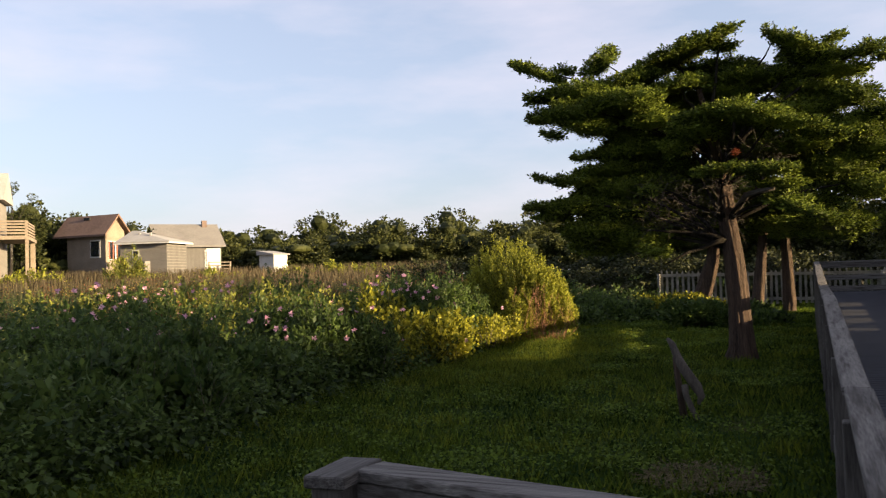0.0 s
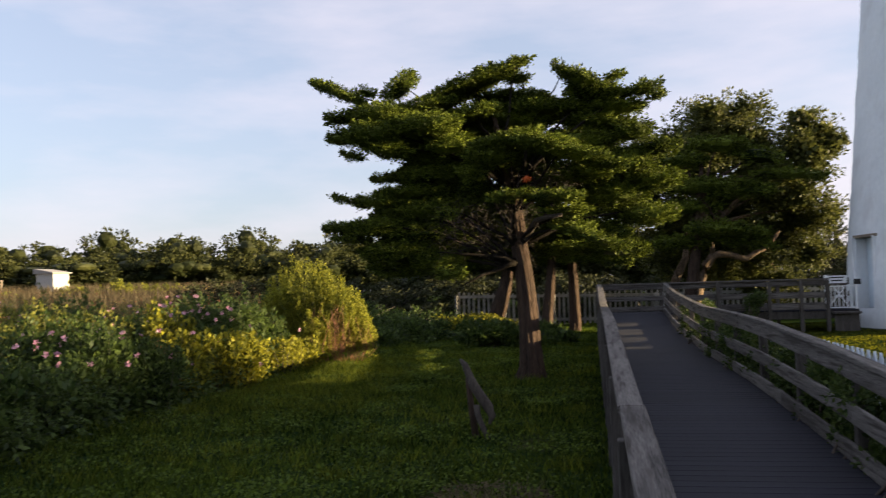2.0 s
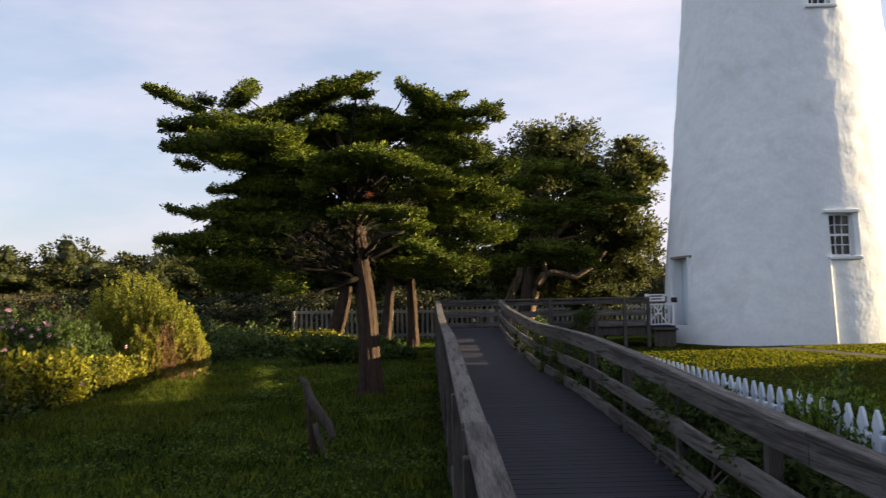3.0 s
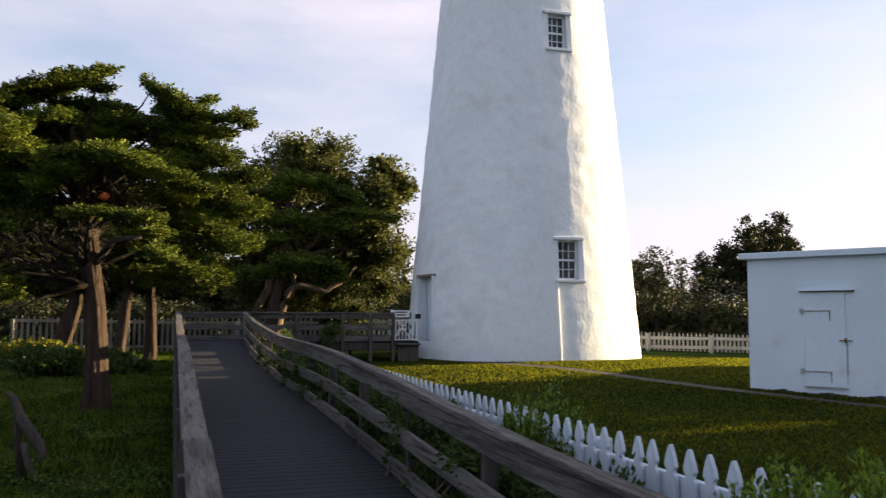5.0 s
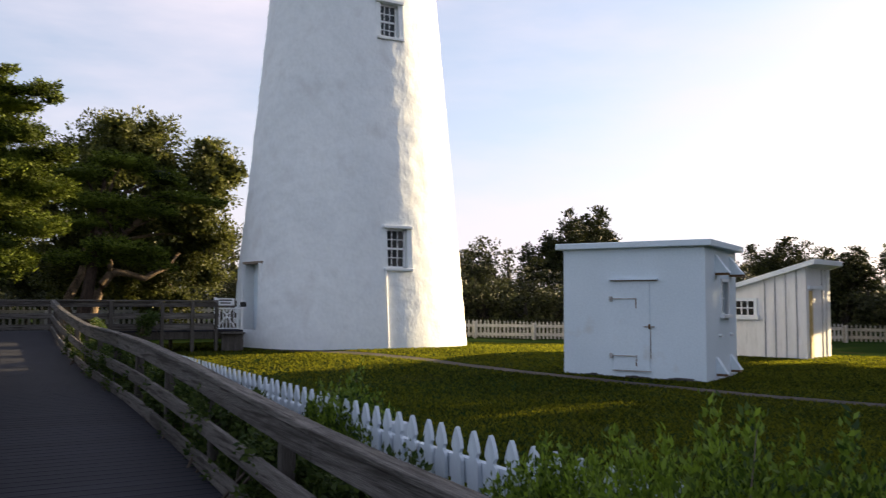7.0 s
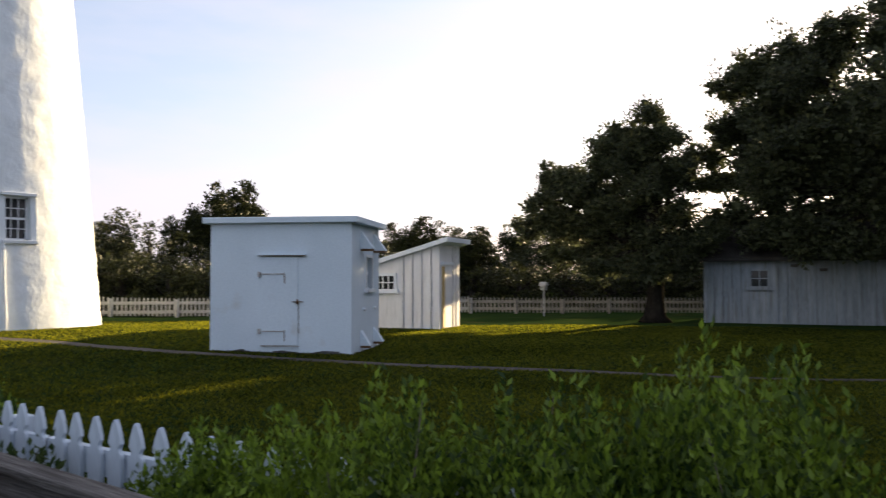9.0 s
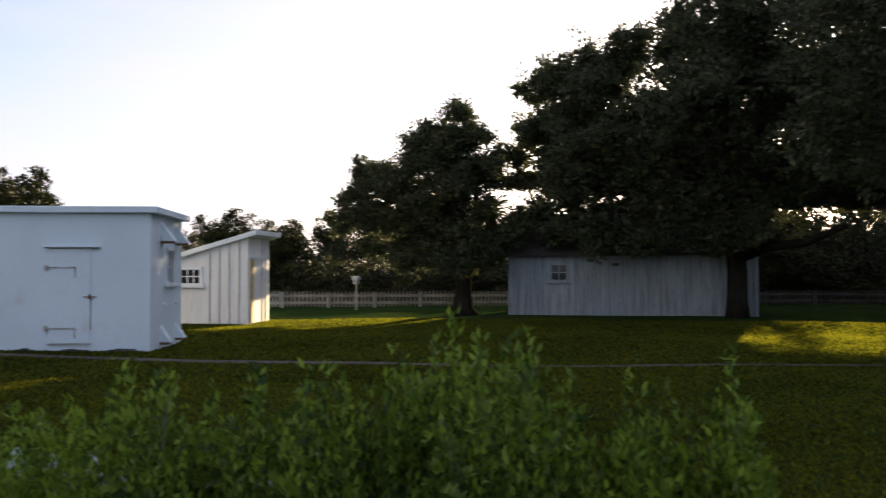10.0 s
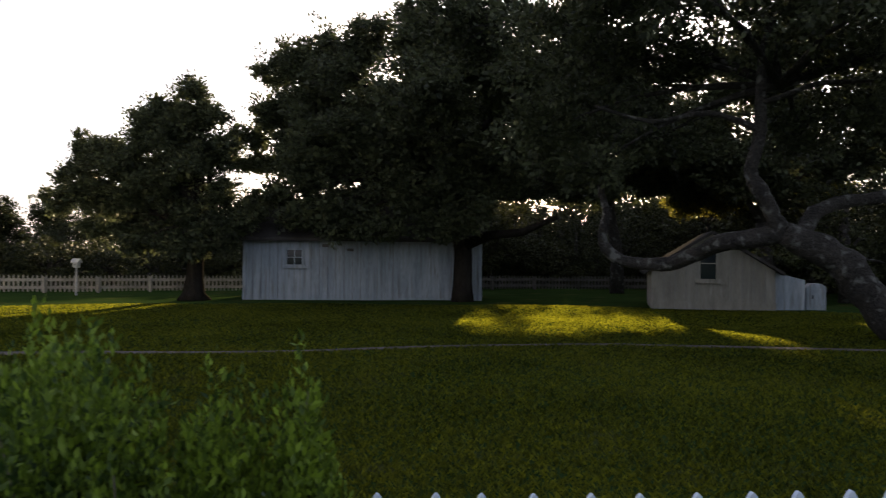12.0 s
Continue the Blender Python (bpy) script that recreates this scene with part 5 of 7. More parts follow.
# yard oaks
oak("oak_tree", (29.2, 12.6, -0.12), [([(0, 0, 0), (0.0, 0, 0.25), (0.05, 0, 0.8), (0.0, -0.05, 1.6), (0.0, 0.0, 2.6)], [0.62, 0.40, 0.31, 0.28, 0.18])],
    [(0, 0.2, 7.4, 0.7, 0.7, 0.7), (0, 0.9, 6.5, 1.1, 1.2, 1.0), (0, -0.2, 6.3, 1.0, 1.0, 1.0), (0, 1.7, 6.7, 0.7, 0.75, 0.6), (0, 3.6, 5.2, 1.1, 1.2, 1.0), (0, 4.7, 4.8, 0.8, 0.9, 0.8), (0, 4.4, 5.6, 0.5, 0.6, 0.5),
     (0, 2.4, 5.1, 1.3, 1.4, 1.1), (0, 0.5, 4.9, 1.6, 1.8, 1.2), (0, -1.1, 5.2, 0.8, 0.8, 0.8), (0, -1.2, 3.8, 0.8, 0.8, 0.6), (0, 1.2, 3.7, 1.6, 2.2, 0.9), (0, 3.7, 3.9, 1.2, 1.5, 0.7), (0, 0.1, 3.0, 1.0, 1.3, 0.5), (0, 5.2, 4.3, 0.5, 0.6, 0.5), (0, 2.4, 3.1, 1.1, 2.2, 0.6), (0, -1.0, 2.9, 0.8, 1.0, 0.6), (0, 3.0, 4.4, 1.2, 1.8, 0.9), (0, 5.4, 3.5, 0.6, 0.9, 0.5), (0.4, 1.2, 2.3, 1.0, 1.5, 0.7), (0.4, 3.4, 2.7, 1.0, 1.5, 0.6), (0.3, -0.9, 2.2, 0.9, 0.9, 0.6), (0.6, 0.2, 1.9, 0.8, 0.8, 0.5), (0.3, -1.9, 3.2, 0.6, 0.8, 0.7), (-0.8, 0.2, 2.1, 0.8, 1.2, 0.7), (-0.7, 1.6, 2.2, 0.8, 1.2, 0.6), (-0.7, -1.0, 2.1, 0.7, 0.9, 0.6), (0, 0.5, 5.8, 1.3, 1.5, 0.9), (0, -0.6, 5.7, 1.0, 1.0, 0.8), (0, 2.2, 6.0, 0.8, 0.9, 0.7)],
    70000, "dark bushy oak on the lawn", (0.13, 0.075), share=0.2, bark=M_DARKBARK, inner=0.6)
oak("oak_tree", (30.9, 3.1, -0.12), [([(0, 0, 0), (0, 0, 0.6), (0.1, 0, 1.6), (0.2, 0.1, 2.8), (0.6, 0.4, 4.2)], [0.44, 0.36, 0.33, 0.30, 0.24]),
                                    ([(0.1, 0, 2.0), (-0.6, -1.0, 2.4), (-1.2, -2.2, 2.5), (-1.6, -3.4, 3.0)], [0.2, 0.17, 0.14, 0.08])],
    [(2.1, 7.5, 9.3, 1.3, 1.3, 1.1), (2.1, 6.2, 9.9, 1.5, 1.5, 1.3), (2.1, 4.8, 9.0, 1.7, 1.7, 1.5), (2.1, 3.9, 10.2, 1.2, 1.1, 1.0), (2.1, 8.0, 7.4, 1.1, 1.1, 0.9), (2.1, 6.8, 6.8, 1.8, 1.9, 1.6), (2.1, 9.0, 6.3, 0.9, 0.9, 0.7), (2.0, 8.6, 5.4, 0.9, 0.8, 0.6)]
    + [(1.8, 2.5, 10.3, 1.5, 1.4, 1.2), (1.6, 0.7, 10.0, 2.0, 2.0, 1.6), (1.8, 4.2, 6.4, 2.2, 2.4, 1.9), (-0.7, 5.3, 4.4, 1.4, 1.6, 1.0), (-0.7, 2.4, 4.5, 1.6, 2.0, 1.3), (-0.7, 0.3, 4.5, 1.5, 1.8, 1.3), (-0.7, 7.0, 3.7, 0.8, 1.0, 0.6), (-1.0, 4.0, 3.3, 0.8, 1.6, 0.7)]
    + [(-1.0, 1.1, 3.3, 0.8, 1.8, 0.7), (1.4, 1.5, 8.0, 2.4, 2.8, 2.0), (1.4, -1.6, 8.2, 2.6, 3.0, 2.2), (-0.4, -0.8, 5.2, 1.8, 2.2, 1.4), (1.4, -4.6, 9.6, 2.6, 3.0, 2.0), (1.8, -4.4, 6.6, 1.8, 2.2, 1.2), (-3.2, 1.0, 7.2, 1.8, 2.6, 1.4), (-2.6, -2.2, 7.4, 1.8, 2.0, 1.4), (-2.2, -3.8, 4.8, 1.2, 1.6, 0.7)]
    + [(-1.4, 0.8, 2.75, 0.6, 1.2, 0.55), (-1.4, 2.6, 2.7, 0.6, 1.2, 0.5), (-1.3, 4.4, 2.75, 0.6, 1.2, 0.55), (-1.2, 5.8, 3.0, 0.6, 1.0, 0.55), (-1.5, -0.6, 3.0, 0.6, 1.0, 0.6)]
    + [(1.8, 5.5, 7.8, 2.2, 2.4, 1.8), (1.5, 6.6, 5.3, 1.6, 1.9, 1.2), (0.8, 3.0, 7.0, 2.2, 2.6, 1.8), (0.4, 5.0, 5.6, 1.4, 2.4, 1.2), (-0.2, 3.2, 5.6, 1.6, 2.6, 1.2), (0.6, 4.0, 4.1, 1.0, 1.8, 0.7)],
    165000, "tall dark live oak overhanging the barn", (0.15, 0.09), share=0.25, bark=M_DARKBARK, inner=0.68)
oak("oak_tree", (38.0, -9.0, -0.12), [([(0, 0, 0), (0, 0, 1.6), (0.2, 0.1, 3.2)], [0.40, 0.33, 0.26])],
    [(0, 0, 6.5, 3.0, 3.4, 2.6), (0, 3.6, 7.8, 2.6, 2.8, 2.2), (0, -3.8, 7.0, 2.8, 3.2, 2.6), (0, 0.5, 9.8, 3.0, 3.4, 1.8), (0, -7.0, 6.4, 2.4, 2.8, 2.6), (0, -6.0, 9.6, 2.6, 3.2, 2.2)],
    52000, "dark oak behind the cream hut", (0.20, 0.125), inner=0.5)
oak("oak_tree", (41.0, -3.0, -0.12), [([(0, 0, 0), (0.1, 0, 1.8), (0.0, 0.3, 3.6), (0.0, 0.4, 5.0)], [0.34, 0.28, 0.24, 0.18])],
    [(0, 0, 7.6, 2.8, 3.0, 1.9), (0.5, 3.2, 8.4, 2.4, 2.6, 1.8), (0, -3.4, 7.8, 2.6, 2.8, 2.0), (0.4, 1.2, 10.0, 2.6, 3.0, 1.5), (-0.6, 1.8, 6.0, 1.6, 2.0, 0.8), (0, -2.0, 6.0, 1.6, 2.6, 0.85), (1.2, 4.4, 6.3, 1.8, 2.4, 1.3), (0.8, 7.0, 6.2, 1.6, 2.0, 1.2), (0.6, 4.6, 5.05, 1.6, 2.8, 1.0), (0.5, 1.6, 5.0, 1.6, 2.2, 1.0), (0.5, -1.6, 5.6, 1.6, 2.2, 1.0), (0.5, -4.6, 5.2, 1.6, 2.4, 1.2), (0.2, 6.8, 5.0, 1.0, 1.4, 0.5), (0.2, 4.9, 5.0, 1.0, 1.4, 0.5), (0.2, 2.9, 4.95, 1.0, 1.4, 0.5), (0.2, 0.8, 4.95, 1.0, 1.4, 0.5), (0.2, -1.2, 4.95, 1.0, 1.4, 0.5), (0.2, -3.2, 4.9, 1.0, 1.4, 0.5)],
    84000, "tall oak at the edge of the woods, lit from behind", (0.18, 0.105))
oak("oak_tree", (43.5, 6.5, -0.12), [([(0, 0, 0), (0.1, 0, 1.8), (0.0, -0.3, 3.6), (0.0, -0.4, 5.0)], [0.34, 0.28, 0.24, 0.18])],
    [(0, 0, 7.4, 2.6, 2.8, 1.8), (0.3, -2.6, 7.0, 2.2, 2.4, 1.6), (0, 2.2, 6.6, 2.0, 1.8, 1.5), (0.2, -1.0, 8.8, 2.0, 2.4, 1.2)],
    26000, "oak behind the barn, lit from behind", (0.22, 0.13))


# Foliage clumps coloured as if the sun stood behind them.
oak("young_oak", (42.0, -7.5, -0.12), [([(0, 0, 0), (0.1, 0.1, 1.6), (0.0, 0.2, 3.2)], [0.16, 0.12, 0.07])],
    [(0, 0.2, 4.6, 1.0, 1.3, 0.9), (0, -0.9, 4.3, 0.8, 1.0, 0.7), (0, 1.2, 4.2, 0.8, 0.9, 0.6)], 9000, "small oak with light from behind put into its yellow leaves", (0.13, 0.08), material=M_BACKLIT, r0=0.05, inner=0.3)
oak("young_oak", (40.5, -11.6, -0.12), [([(0, 0, 0), (0.1, 0.1, 1.8), (0.0, 0.2, 3.6)], [0.16, 0.12, 0.07])],
    [(0, 0.2, 5.0, 0.8, 1.4, 0.5), (0, -1.4, 4.6, 0.7, 1.2, 0.5)], 6000, "small oak with light from behind put into its yellow leaves", (0.13, 0.08), material=M_BACKLIT, r0=0.05, inner=0.3)


def leaning_oak():
    root = thing("live_oak", (19.2, -8.6, -0.12), 0, "old live oak leaning low over the lawn, bark patched with lichen", "tree", "trees of the yard")
    bm = bmesh.new()
    def limb(pts, radii, sides=14):
        """A crooked limb with knots: a smooth line through pts, uneven in girth."""
        fine, girth = [], []
        for k in range((len(pts) - 1) * 4 + 1):
            i, f = min(k // 4, len(pts) - 2), k / 4 - min(k // 4, len(pts) - 2)
            q = [Vector(pts[max(0, min(len(pts) - 1, i + m))]) for m in (-1, 0, 1, 2)]
            p = 0.5 * (2 * q[1] + (q[2] - q[0]) * f + (2 * q[0] - 5 * q[1] + 4 * q[2] - q[3]) * f * f + (3 * q[1] - q[0] - 3 * q[2] + q[3]) * f ** 3)
            r = radii[i] + (radii[i + 1] - radii[i]) * f
            fine.append(p + Vector((0, noise.noise(p * 1.7), noise.noise(p * 1.9 + Vector((5, 0, 0))))) * r * 0.35)
            girth.append(r * (1 + 0.22 * noise.noise(p * 2.3)))
        tube(bm, fine, girth, sides)

    limb([(-0.5, 0.2, -0.2), (-0.6, 0.9, 0.1), (-0.6, 1.6, 0.47), (-0.55, 2.1, 1.15), (-0.5, 2.5, 1.62), (-0.4, 3.0, 1.95), (-0.3, 3.5, 2.1)], [0.54, 0.45, 0.39, 0.35, 0.32, 0.29, 0.26], 18)
    limb([(-0.3, 3.45, 2.05), (-0.32, 3.75, 2.6), (-0.3, 4.0, 3.1), (-0.25, 4.15, 3.5), (-0.2, 3.95, 4.3), (0.0, 3.9, 5.8), (0.2, 3.6, 7.0)], [0.22, 0.17, 0.18, 0.15, 0.13, 0.09, 0.06])
    limb([(-0.3, 3.4, 2.1), (-0.05, 4.55, 1.97), (0.4, 5.1, 1.75), (0.8, 5.7, 1.48), (1.0, 6.4, 1.5), (1.1, 6.9, 1.64), (1.1, 7.15, 2.0), (1.1, 7.1, 2.7), (1.2, 7.3, 3.6)], [0.24, 0.19, 0.17, 0.15, 0.14, 0.14, 0.12, 0.10, 0.06])
    limb([(-0.35, 3.2, 2.1), (0.2, 2.6, 2.7), (0.8, 1.2, 3.0), (1.2, 0.0, 3.2), (1.6, -1.6, 3.8)], [0.18, 0.15, 0.13, 0.10, 0.07], 10)
    limb([(-0.2, 3.95, 4.3), (-0.2, 5.0, 4.7), (0.1, 6.2, 4.6), (0.3, 7.4, 5.0)], [0.08, 0.065, 0.05, 0.03], 8)
    limb([(-0.2, 3.9, 4.9), (-0.1, 2.8, 5.3), (0.2, 1.6, 5.4)], [0.07, 0.055, 0.03], 8)
    part("trunk", bm, M_OAKBARK, root, "leaning lichen-patched trunk")
    blobs = [(0.5, 3.6, 7.2, 3.0, 3.2, 1.7), (1.2, 7.4, 6.2, 2.4, 2.6, 1.4), (1.0, 0.0, 6.2, 2.8, 3.0, 1.7), (2.0, 5.5, 8.6, 2.8, 3.0, 1.4), (0.4, -3.6, 6.0, 2.8, 3.0, 2.0),
             (3.0, 10.0, 7.6, 2.2, 2.4, 1.3), (2.5, 2.4, 4.6, 1.6, 1.5, 0.8), (1.4, -2.0, 8.8, 3.0, 3.0, 1.6), (-3.0, 2.0, 6.5, 2.4, 2.6, 1.2), (-2.6, 6.0, 6.8, 2.2, 2.4, 1.2),
             (1.2, 7.3, 3.7, 0.9, 1.2, 0.8), (1.5, 5.8, 4.4, 1.1, 1.3, 0.7), (1.6, 8.6, 4.6, 1.0, 1.3, 0.8)]
    crown("crown", finer(blobs), 84000, 0.145, 0.092, M_OAK, root, 0.1, 0.7, 0.8, fill=blobs)
    bm = bmesh.new()
    spread_limbs(bm, (0.5, 3.4, 5.4), [b[:3] for b in blobs], 0.10)
    for b in blobs:
        ends = [Vector(b[:3]) + Vector(rng.normal(size=3)) * 0.8 for _ in range(6)]
        spread_limbs(bm, b[:3], ends, 0.03, 4)
    part("branchwork", bm, M_OAKBARK, root)


leaning_oak()


# ---- woods ----
rng = np.random.default_rng(33)


def wood_tree(name, height, width, count, leaf, material, label, lowest=0.15):
    root = thing(name, (0, 0, 0), 0, label, "tree", "trees of the distant woods")
    blobs = [(0, 0, height * 0.62, width * 0.36, width * 0.36, height * 0.3)]
    for k in range(6):
        a = k * 1.05 + rng.uniform(0, 0.5)
        z = height * rng.uniform(lowest + 0.15, 0.8)
        r = width * 0.32 * (1.1 - 0.5 * z / height)
        blobs.append((math.cos(a) * width * 0.28, math.sin(a) * width * 0.28, z, r, r, height * 0.16))
    crown("crown", finer(blobs, 4, 6), count, leaf, leaf * 0.72, material, root, 0.2, 0.6, 1.0, fill=blobs)
    if material == M_WOODS:
        bm = bmesh.new()
        for b in split_blobs(blobs, 3, 0.5, 0.6).tolist():
            lump(bm, b[:3], b[3:], 0.85)
        part("inner_foliage", bm, material, root, "dense shaded foliage inside the crown")
    bm = bmesh.new()
    tube(bm, [(0, 0, -0.2), (0.05, 0, height * 0.3), (0, 0.1, height * 0.7)], [width * 0.045, width * 0.035, width * 0.012], 6)
    spread_limbs(bm, (0, 0, height * 0.3), [b[:3] for b in blobs], width * 0.02, 4)
    part("trunk", bm, M_OAKBARK, root)
    return root


kinds = [wood_tree("woodland_tree", 5.6, 5.2, 5200, 0.20, M_WOODS, "rounded evergreen woodland tree, lit from one side"),
         wood_tree("woodland_tree", 4.6, 5.6, 5200, 0.20, M_WOODS, "low spreading woodland tree"),
         wood_tree("pine_tree", 7.0, 3.4, 9000, 0.15, M_PINE, "slender dark pine above the woods", 0.35),
         wood_tree("woodland_shrub", 2.5, 4.4, 5000, 0.14, M_EDGE, "dense shrub of the woodland edge", -0.12),
         wood_tree("woodland_tree", 5.2, 5.4, 6500, 0.14, M_EDGE, "dark evergreen tree at the edge of the yard", 0.05)]
first = [(-58, 78, 0), (-52, 84, 1), (-36, 88, 0), (14, 38, 3), (24, 36, 4)]
for ob, (x, y, _) in zip(kinds, first):
    ob.matrix_basis = pose(x, y, -0.1, 0, 0, 30)


def plant(spots):
    for x, y, k, s in spots:
        k = 4 if k < 2 and x > 8 else k
        o = copy_thing(kinds[k], pose(x, y, -0.1, 0, 0, float(rng.uniform(0, 360))))
        o.scale = (s, s, s * float(rng.uniform(0.9, 1.12)))


def row(x0, y0, x1, y1, n, depth, s0, s1, pine=0.15):
    out = []
    for k in range(n):
        t = (k + rng.uniform(-0.3, 0.3)) / max(n - 1, 1)
        d = rng.uniform(-depth, depth)
        kind = 2 if rng.uniform() < pine else int(rng.integers(0, 2))
        out.append((x0 + (x1 - x0) * t + d * 0.4, y0 + (y1 - y0) * t + d, kind, float(rng.uniform(s0, s1))))
    return out


plant(row(-92, 62, -8, 102, 58, 3, 1.22, 1.5, 0.0))        # far side of the marsh
plant(row(-96, 72, 0, 112, 36, 4, 1.55, 1.85, 0.0))
plant(row(-8, 48, 8, 44, 7, 3, 0.9, 1.2, 0.1))              # behind the picket fence
plant(row(-14, 62, 14, 52, 8, 4, 1.0, 1.3, 0.1))
plant(row(9, 40, 40, 34, 17, 2, 0.5, 0.85, 0.1))            # behind the tower
plant(row(20, 38, 44, 26, 17, 2, 0.5, 0.9, 0.1))
plant(row(42, 25, 48, 9, 11, 1.5, 0.4, 0.65, 0.0))           # behind the barn
plant(row(44, 37, 53, 12, 15, 1.5, 0.82, 0.98, 0.12))
plant(row(48, 30, 54, 8, 9, 2, 0.65, 0.8, 0.0))
plant(row(47, 9, 49, -8, 9, 1.2, 0.42, 0.58, 0.0))
plant(row(66, 22, 70, -12, 14, 2, 1.0, 1.2, 0.0))
plant(row(61, 8, 63, -20, 15, 1, 1.12, 1.26, 0.0))
plant(row(42, -10, 40, -28, 8, 2, 0.8, 1.2, 0.0))
plant(row(34, -12, 28, -28, 7, 2, 0.8, 1.2, 0.0))
plant(row(48, -12, 46, -36, 10, 2, 1.6, 2.0, 0.0))
plant(row(50, -3, 52, -12, 6, 1.5, 0.55, 0.75, 0.0))
plant([(x, y, 3, float(rng.uniform(0.7, 1.15))) for x, y, _, _ in
       row(10, 37.5, 34, 26.5, 15, 0.8, 1, 1) + row(34, 26, 42, 17, 8, 0.8, 1, 1) + row(42.5, 17, 49, 4, 9, 0.8, 1, 1) + row(50, 3, 51, -12, 9, 0.8, 1, 1) + row(-17, 38, 9, 38.5, 11, 0.8, 1, 1) + row(-20, 44, 8, 42, 9, 0.8, 1, 1)])
plant([(46, 3.4, 0, 0.95), (47, 6.0, 1, 0.95), (48, -3.4, 1, 0.85), (47.5, -6.2, 0, 0.8), (49, -8.5, 1, 0.9), (62, 2.6, 0, 0.9), (60, -4.5, 1, 1.1), (61, 5.5, 0, 1.1), (54, -7, 0, 1.0)])
plant([(51, -3.8, 0, 1.1), (52, -6.2, 0, 1.1), (50.5, -8.8, 0, 1.15), (52.5, -1.2, 0, 0.85), (53, 1.8, 0, 0.9)])
plant([(x, y, 3, float(rng.uniform(1.0, 1.4))) for x, y, _, _ in row(47, -12, 36, -34, 12, 0.8, 1, 1)])
plant([(54, -4.6, 0, 1.16), (54.5, -6.8, 0, 1.14), (55, -2.6, 0, 1.12), (54, -8.8, 1, 1.2)])
plant([(-65.2, 54.6, 0, 1.75), (-67, 58, 1, 1.9), (-63.6, 58.6, 0, 1.62), (-63.4, 52.4, 3, 1.5), (-61.6, 52.6, 3, 1.1), (-63, 65, 0, 1.55), (-61, 71, 0, 1.45), (-58, 50.2, 3, 1.1), (-62, 78, 0, 1.5), (-49.5, 75, 1, 1.5), (-44, 64, 3, 1.2), (-41.5, 62, 3, 1.1)])
plant([(30.4, 39.8, 2, 0.98), (29.1, 40.8, 2, 0.78), (32.3, 39.5, 2, 0.90), (26.2, 43.2, 2, 0.80), (33.5, 41.5, 2, 1.05), (33.2, 26.6, 2, 0.72), (35.2, 24.8, 2, 0.70), (-62, 52, 2, 1.1), (47.0, 27.0, 2, 0.75), (50.0, 25.0, 2, 0.8)])
plant(row(57, 10, 58, -10, 14, 0.8, 1.14, 1.3, 0.0))
plant([(47.5, 4.4, 4, 1.2), (49.0, 2.2, 4, 1.05)])


# ---- fences ----
def picket_mesh(w, h, t):
    """A picket with a lancet point over a notched neck."""
    bm = bmesh.new()
    half = [(0.5, 0), (0.5, h - 0.165), (0.45, h - 0.150), (0.32, h - 0.140), (0.28, h - 0.127), (0.33, h - 0.116), (0.45, h - 0.104), (0.43, h - 0.088), (0.33, h - 0.058), (0.20, h - 0.028), (0.09, h - 0.008), (0.02, h)]
    o = [(w * a, b) for a, b in half] + [(-w * a, b) for a, b in half[::-1]]
    prism(bm, o, -t / 2, t / 2)
    return bm


def picket_fence(name, line, pitch, high, wide, material, label, single=True, tip=None, group="white picket fences"):
    """Posts, two rails and pickets along a line of (x, y)."""
    x0, y0 = line[0]
    root = thing(name, (x0, y0, float(rise(x0, y0))), 0, label, "fence", group)
    base = Vector((x0, y0, float(rise(x0, y0))))
    model = None
    joined = None if single else bmesh.new()
    for (a, b), (c, d) in zip(line, line[1:]):
        length = math.hypot(c - a, d - b)
        ux, uy = (c - a) / length, (d - b) / length
        rz = math.degrees(math.atan2(uy, ux))

        def foot(s, up=0.0, push=0.0):
            x, y = a + ux * s - uy * push, b + uy * s + ux * push
            g = float(rise(x, y)) if tip is None else float(np.interp(y, *tip)) - high
            return Vector((x, y, g + up)) - base

        for up in (0.22, high - 0.21):
            bm = bmesh.new()
            beam(bm, foot(0, up, -0.035), foot(length, up, -0.035), 0.04, 0.12)
            part("rail", bm, material, root)
        n = max(1, round(length / 2.3))
        for k in range(n + 1):
            bm = bmesh.new()
            p = foot(length * k / n, 0, -0.11)
            box(bm, p.x - 0.05, p.x + 0.05, p.y - 0.05, p.y + 0.05, p.z - 0.3, p.z + high * 0.9, 0.008)
            part("post", bm, material, root)
        m = int(length / pitch)
        for k in range(m):
            s = (k + 0.5) * length / m
            p = foot(s, 0.05)
            turn = pose(p.x, p.y, p.z, 0, float(rng.normal() * 0.7), rz)
            if single:
                if model is None:
                    model = part("picket", picket_mesh(wide, high - 0.05, 0.02), material, root)
                    model.matrix_basis = turn
                else:
                    again(model, root, turn)
            else:
                one = picket_mesh(wide, high - 0.05, 0.02)
                one.transform(turn)
                tmp = bpy.data.meshes.new("tmp")
                one.to_mesh(tmp)
                one.free()
                joined.from_mesh(tmp)
                bpy.data.meshes.remove(tmp)
    if joined:
        tagged(part("pickets", joined, material, root), kind="stuff")
    return root


picket_fence("picket_fence", [(3.75, -3.3), (2.88, 0.04), (2.49, 2.45), (2.47, 4.6), (2.44, 12.5)], 0.16, 0.93, 0.104, M_PICKET,
             "white shouldered picket fence beside the boardwalk", True, ([-3, -0.9, 0.04, 2.4, 12.5], [0.716, 0.722, 0.745, 0.812, 0.815]))
# Far pickets: the shade of trees is put into these greys.
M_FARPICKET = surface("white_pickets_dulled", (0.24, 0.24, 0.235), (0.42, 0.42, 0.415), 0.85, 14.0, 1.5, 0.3)
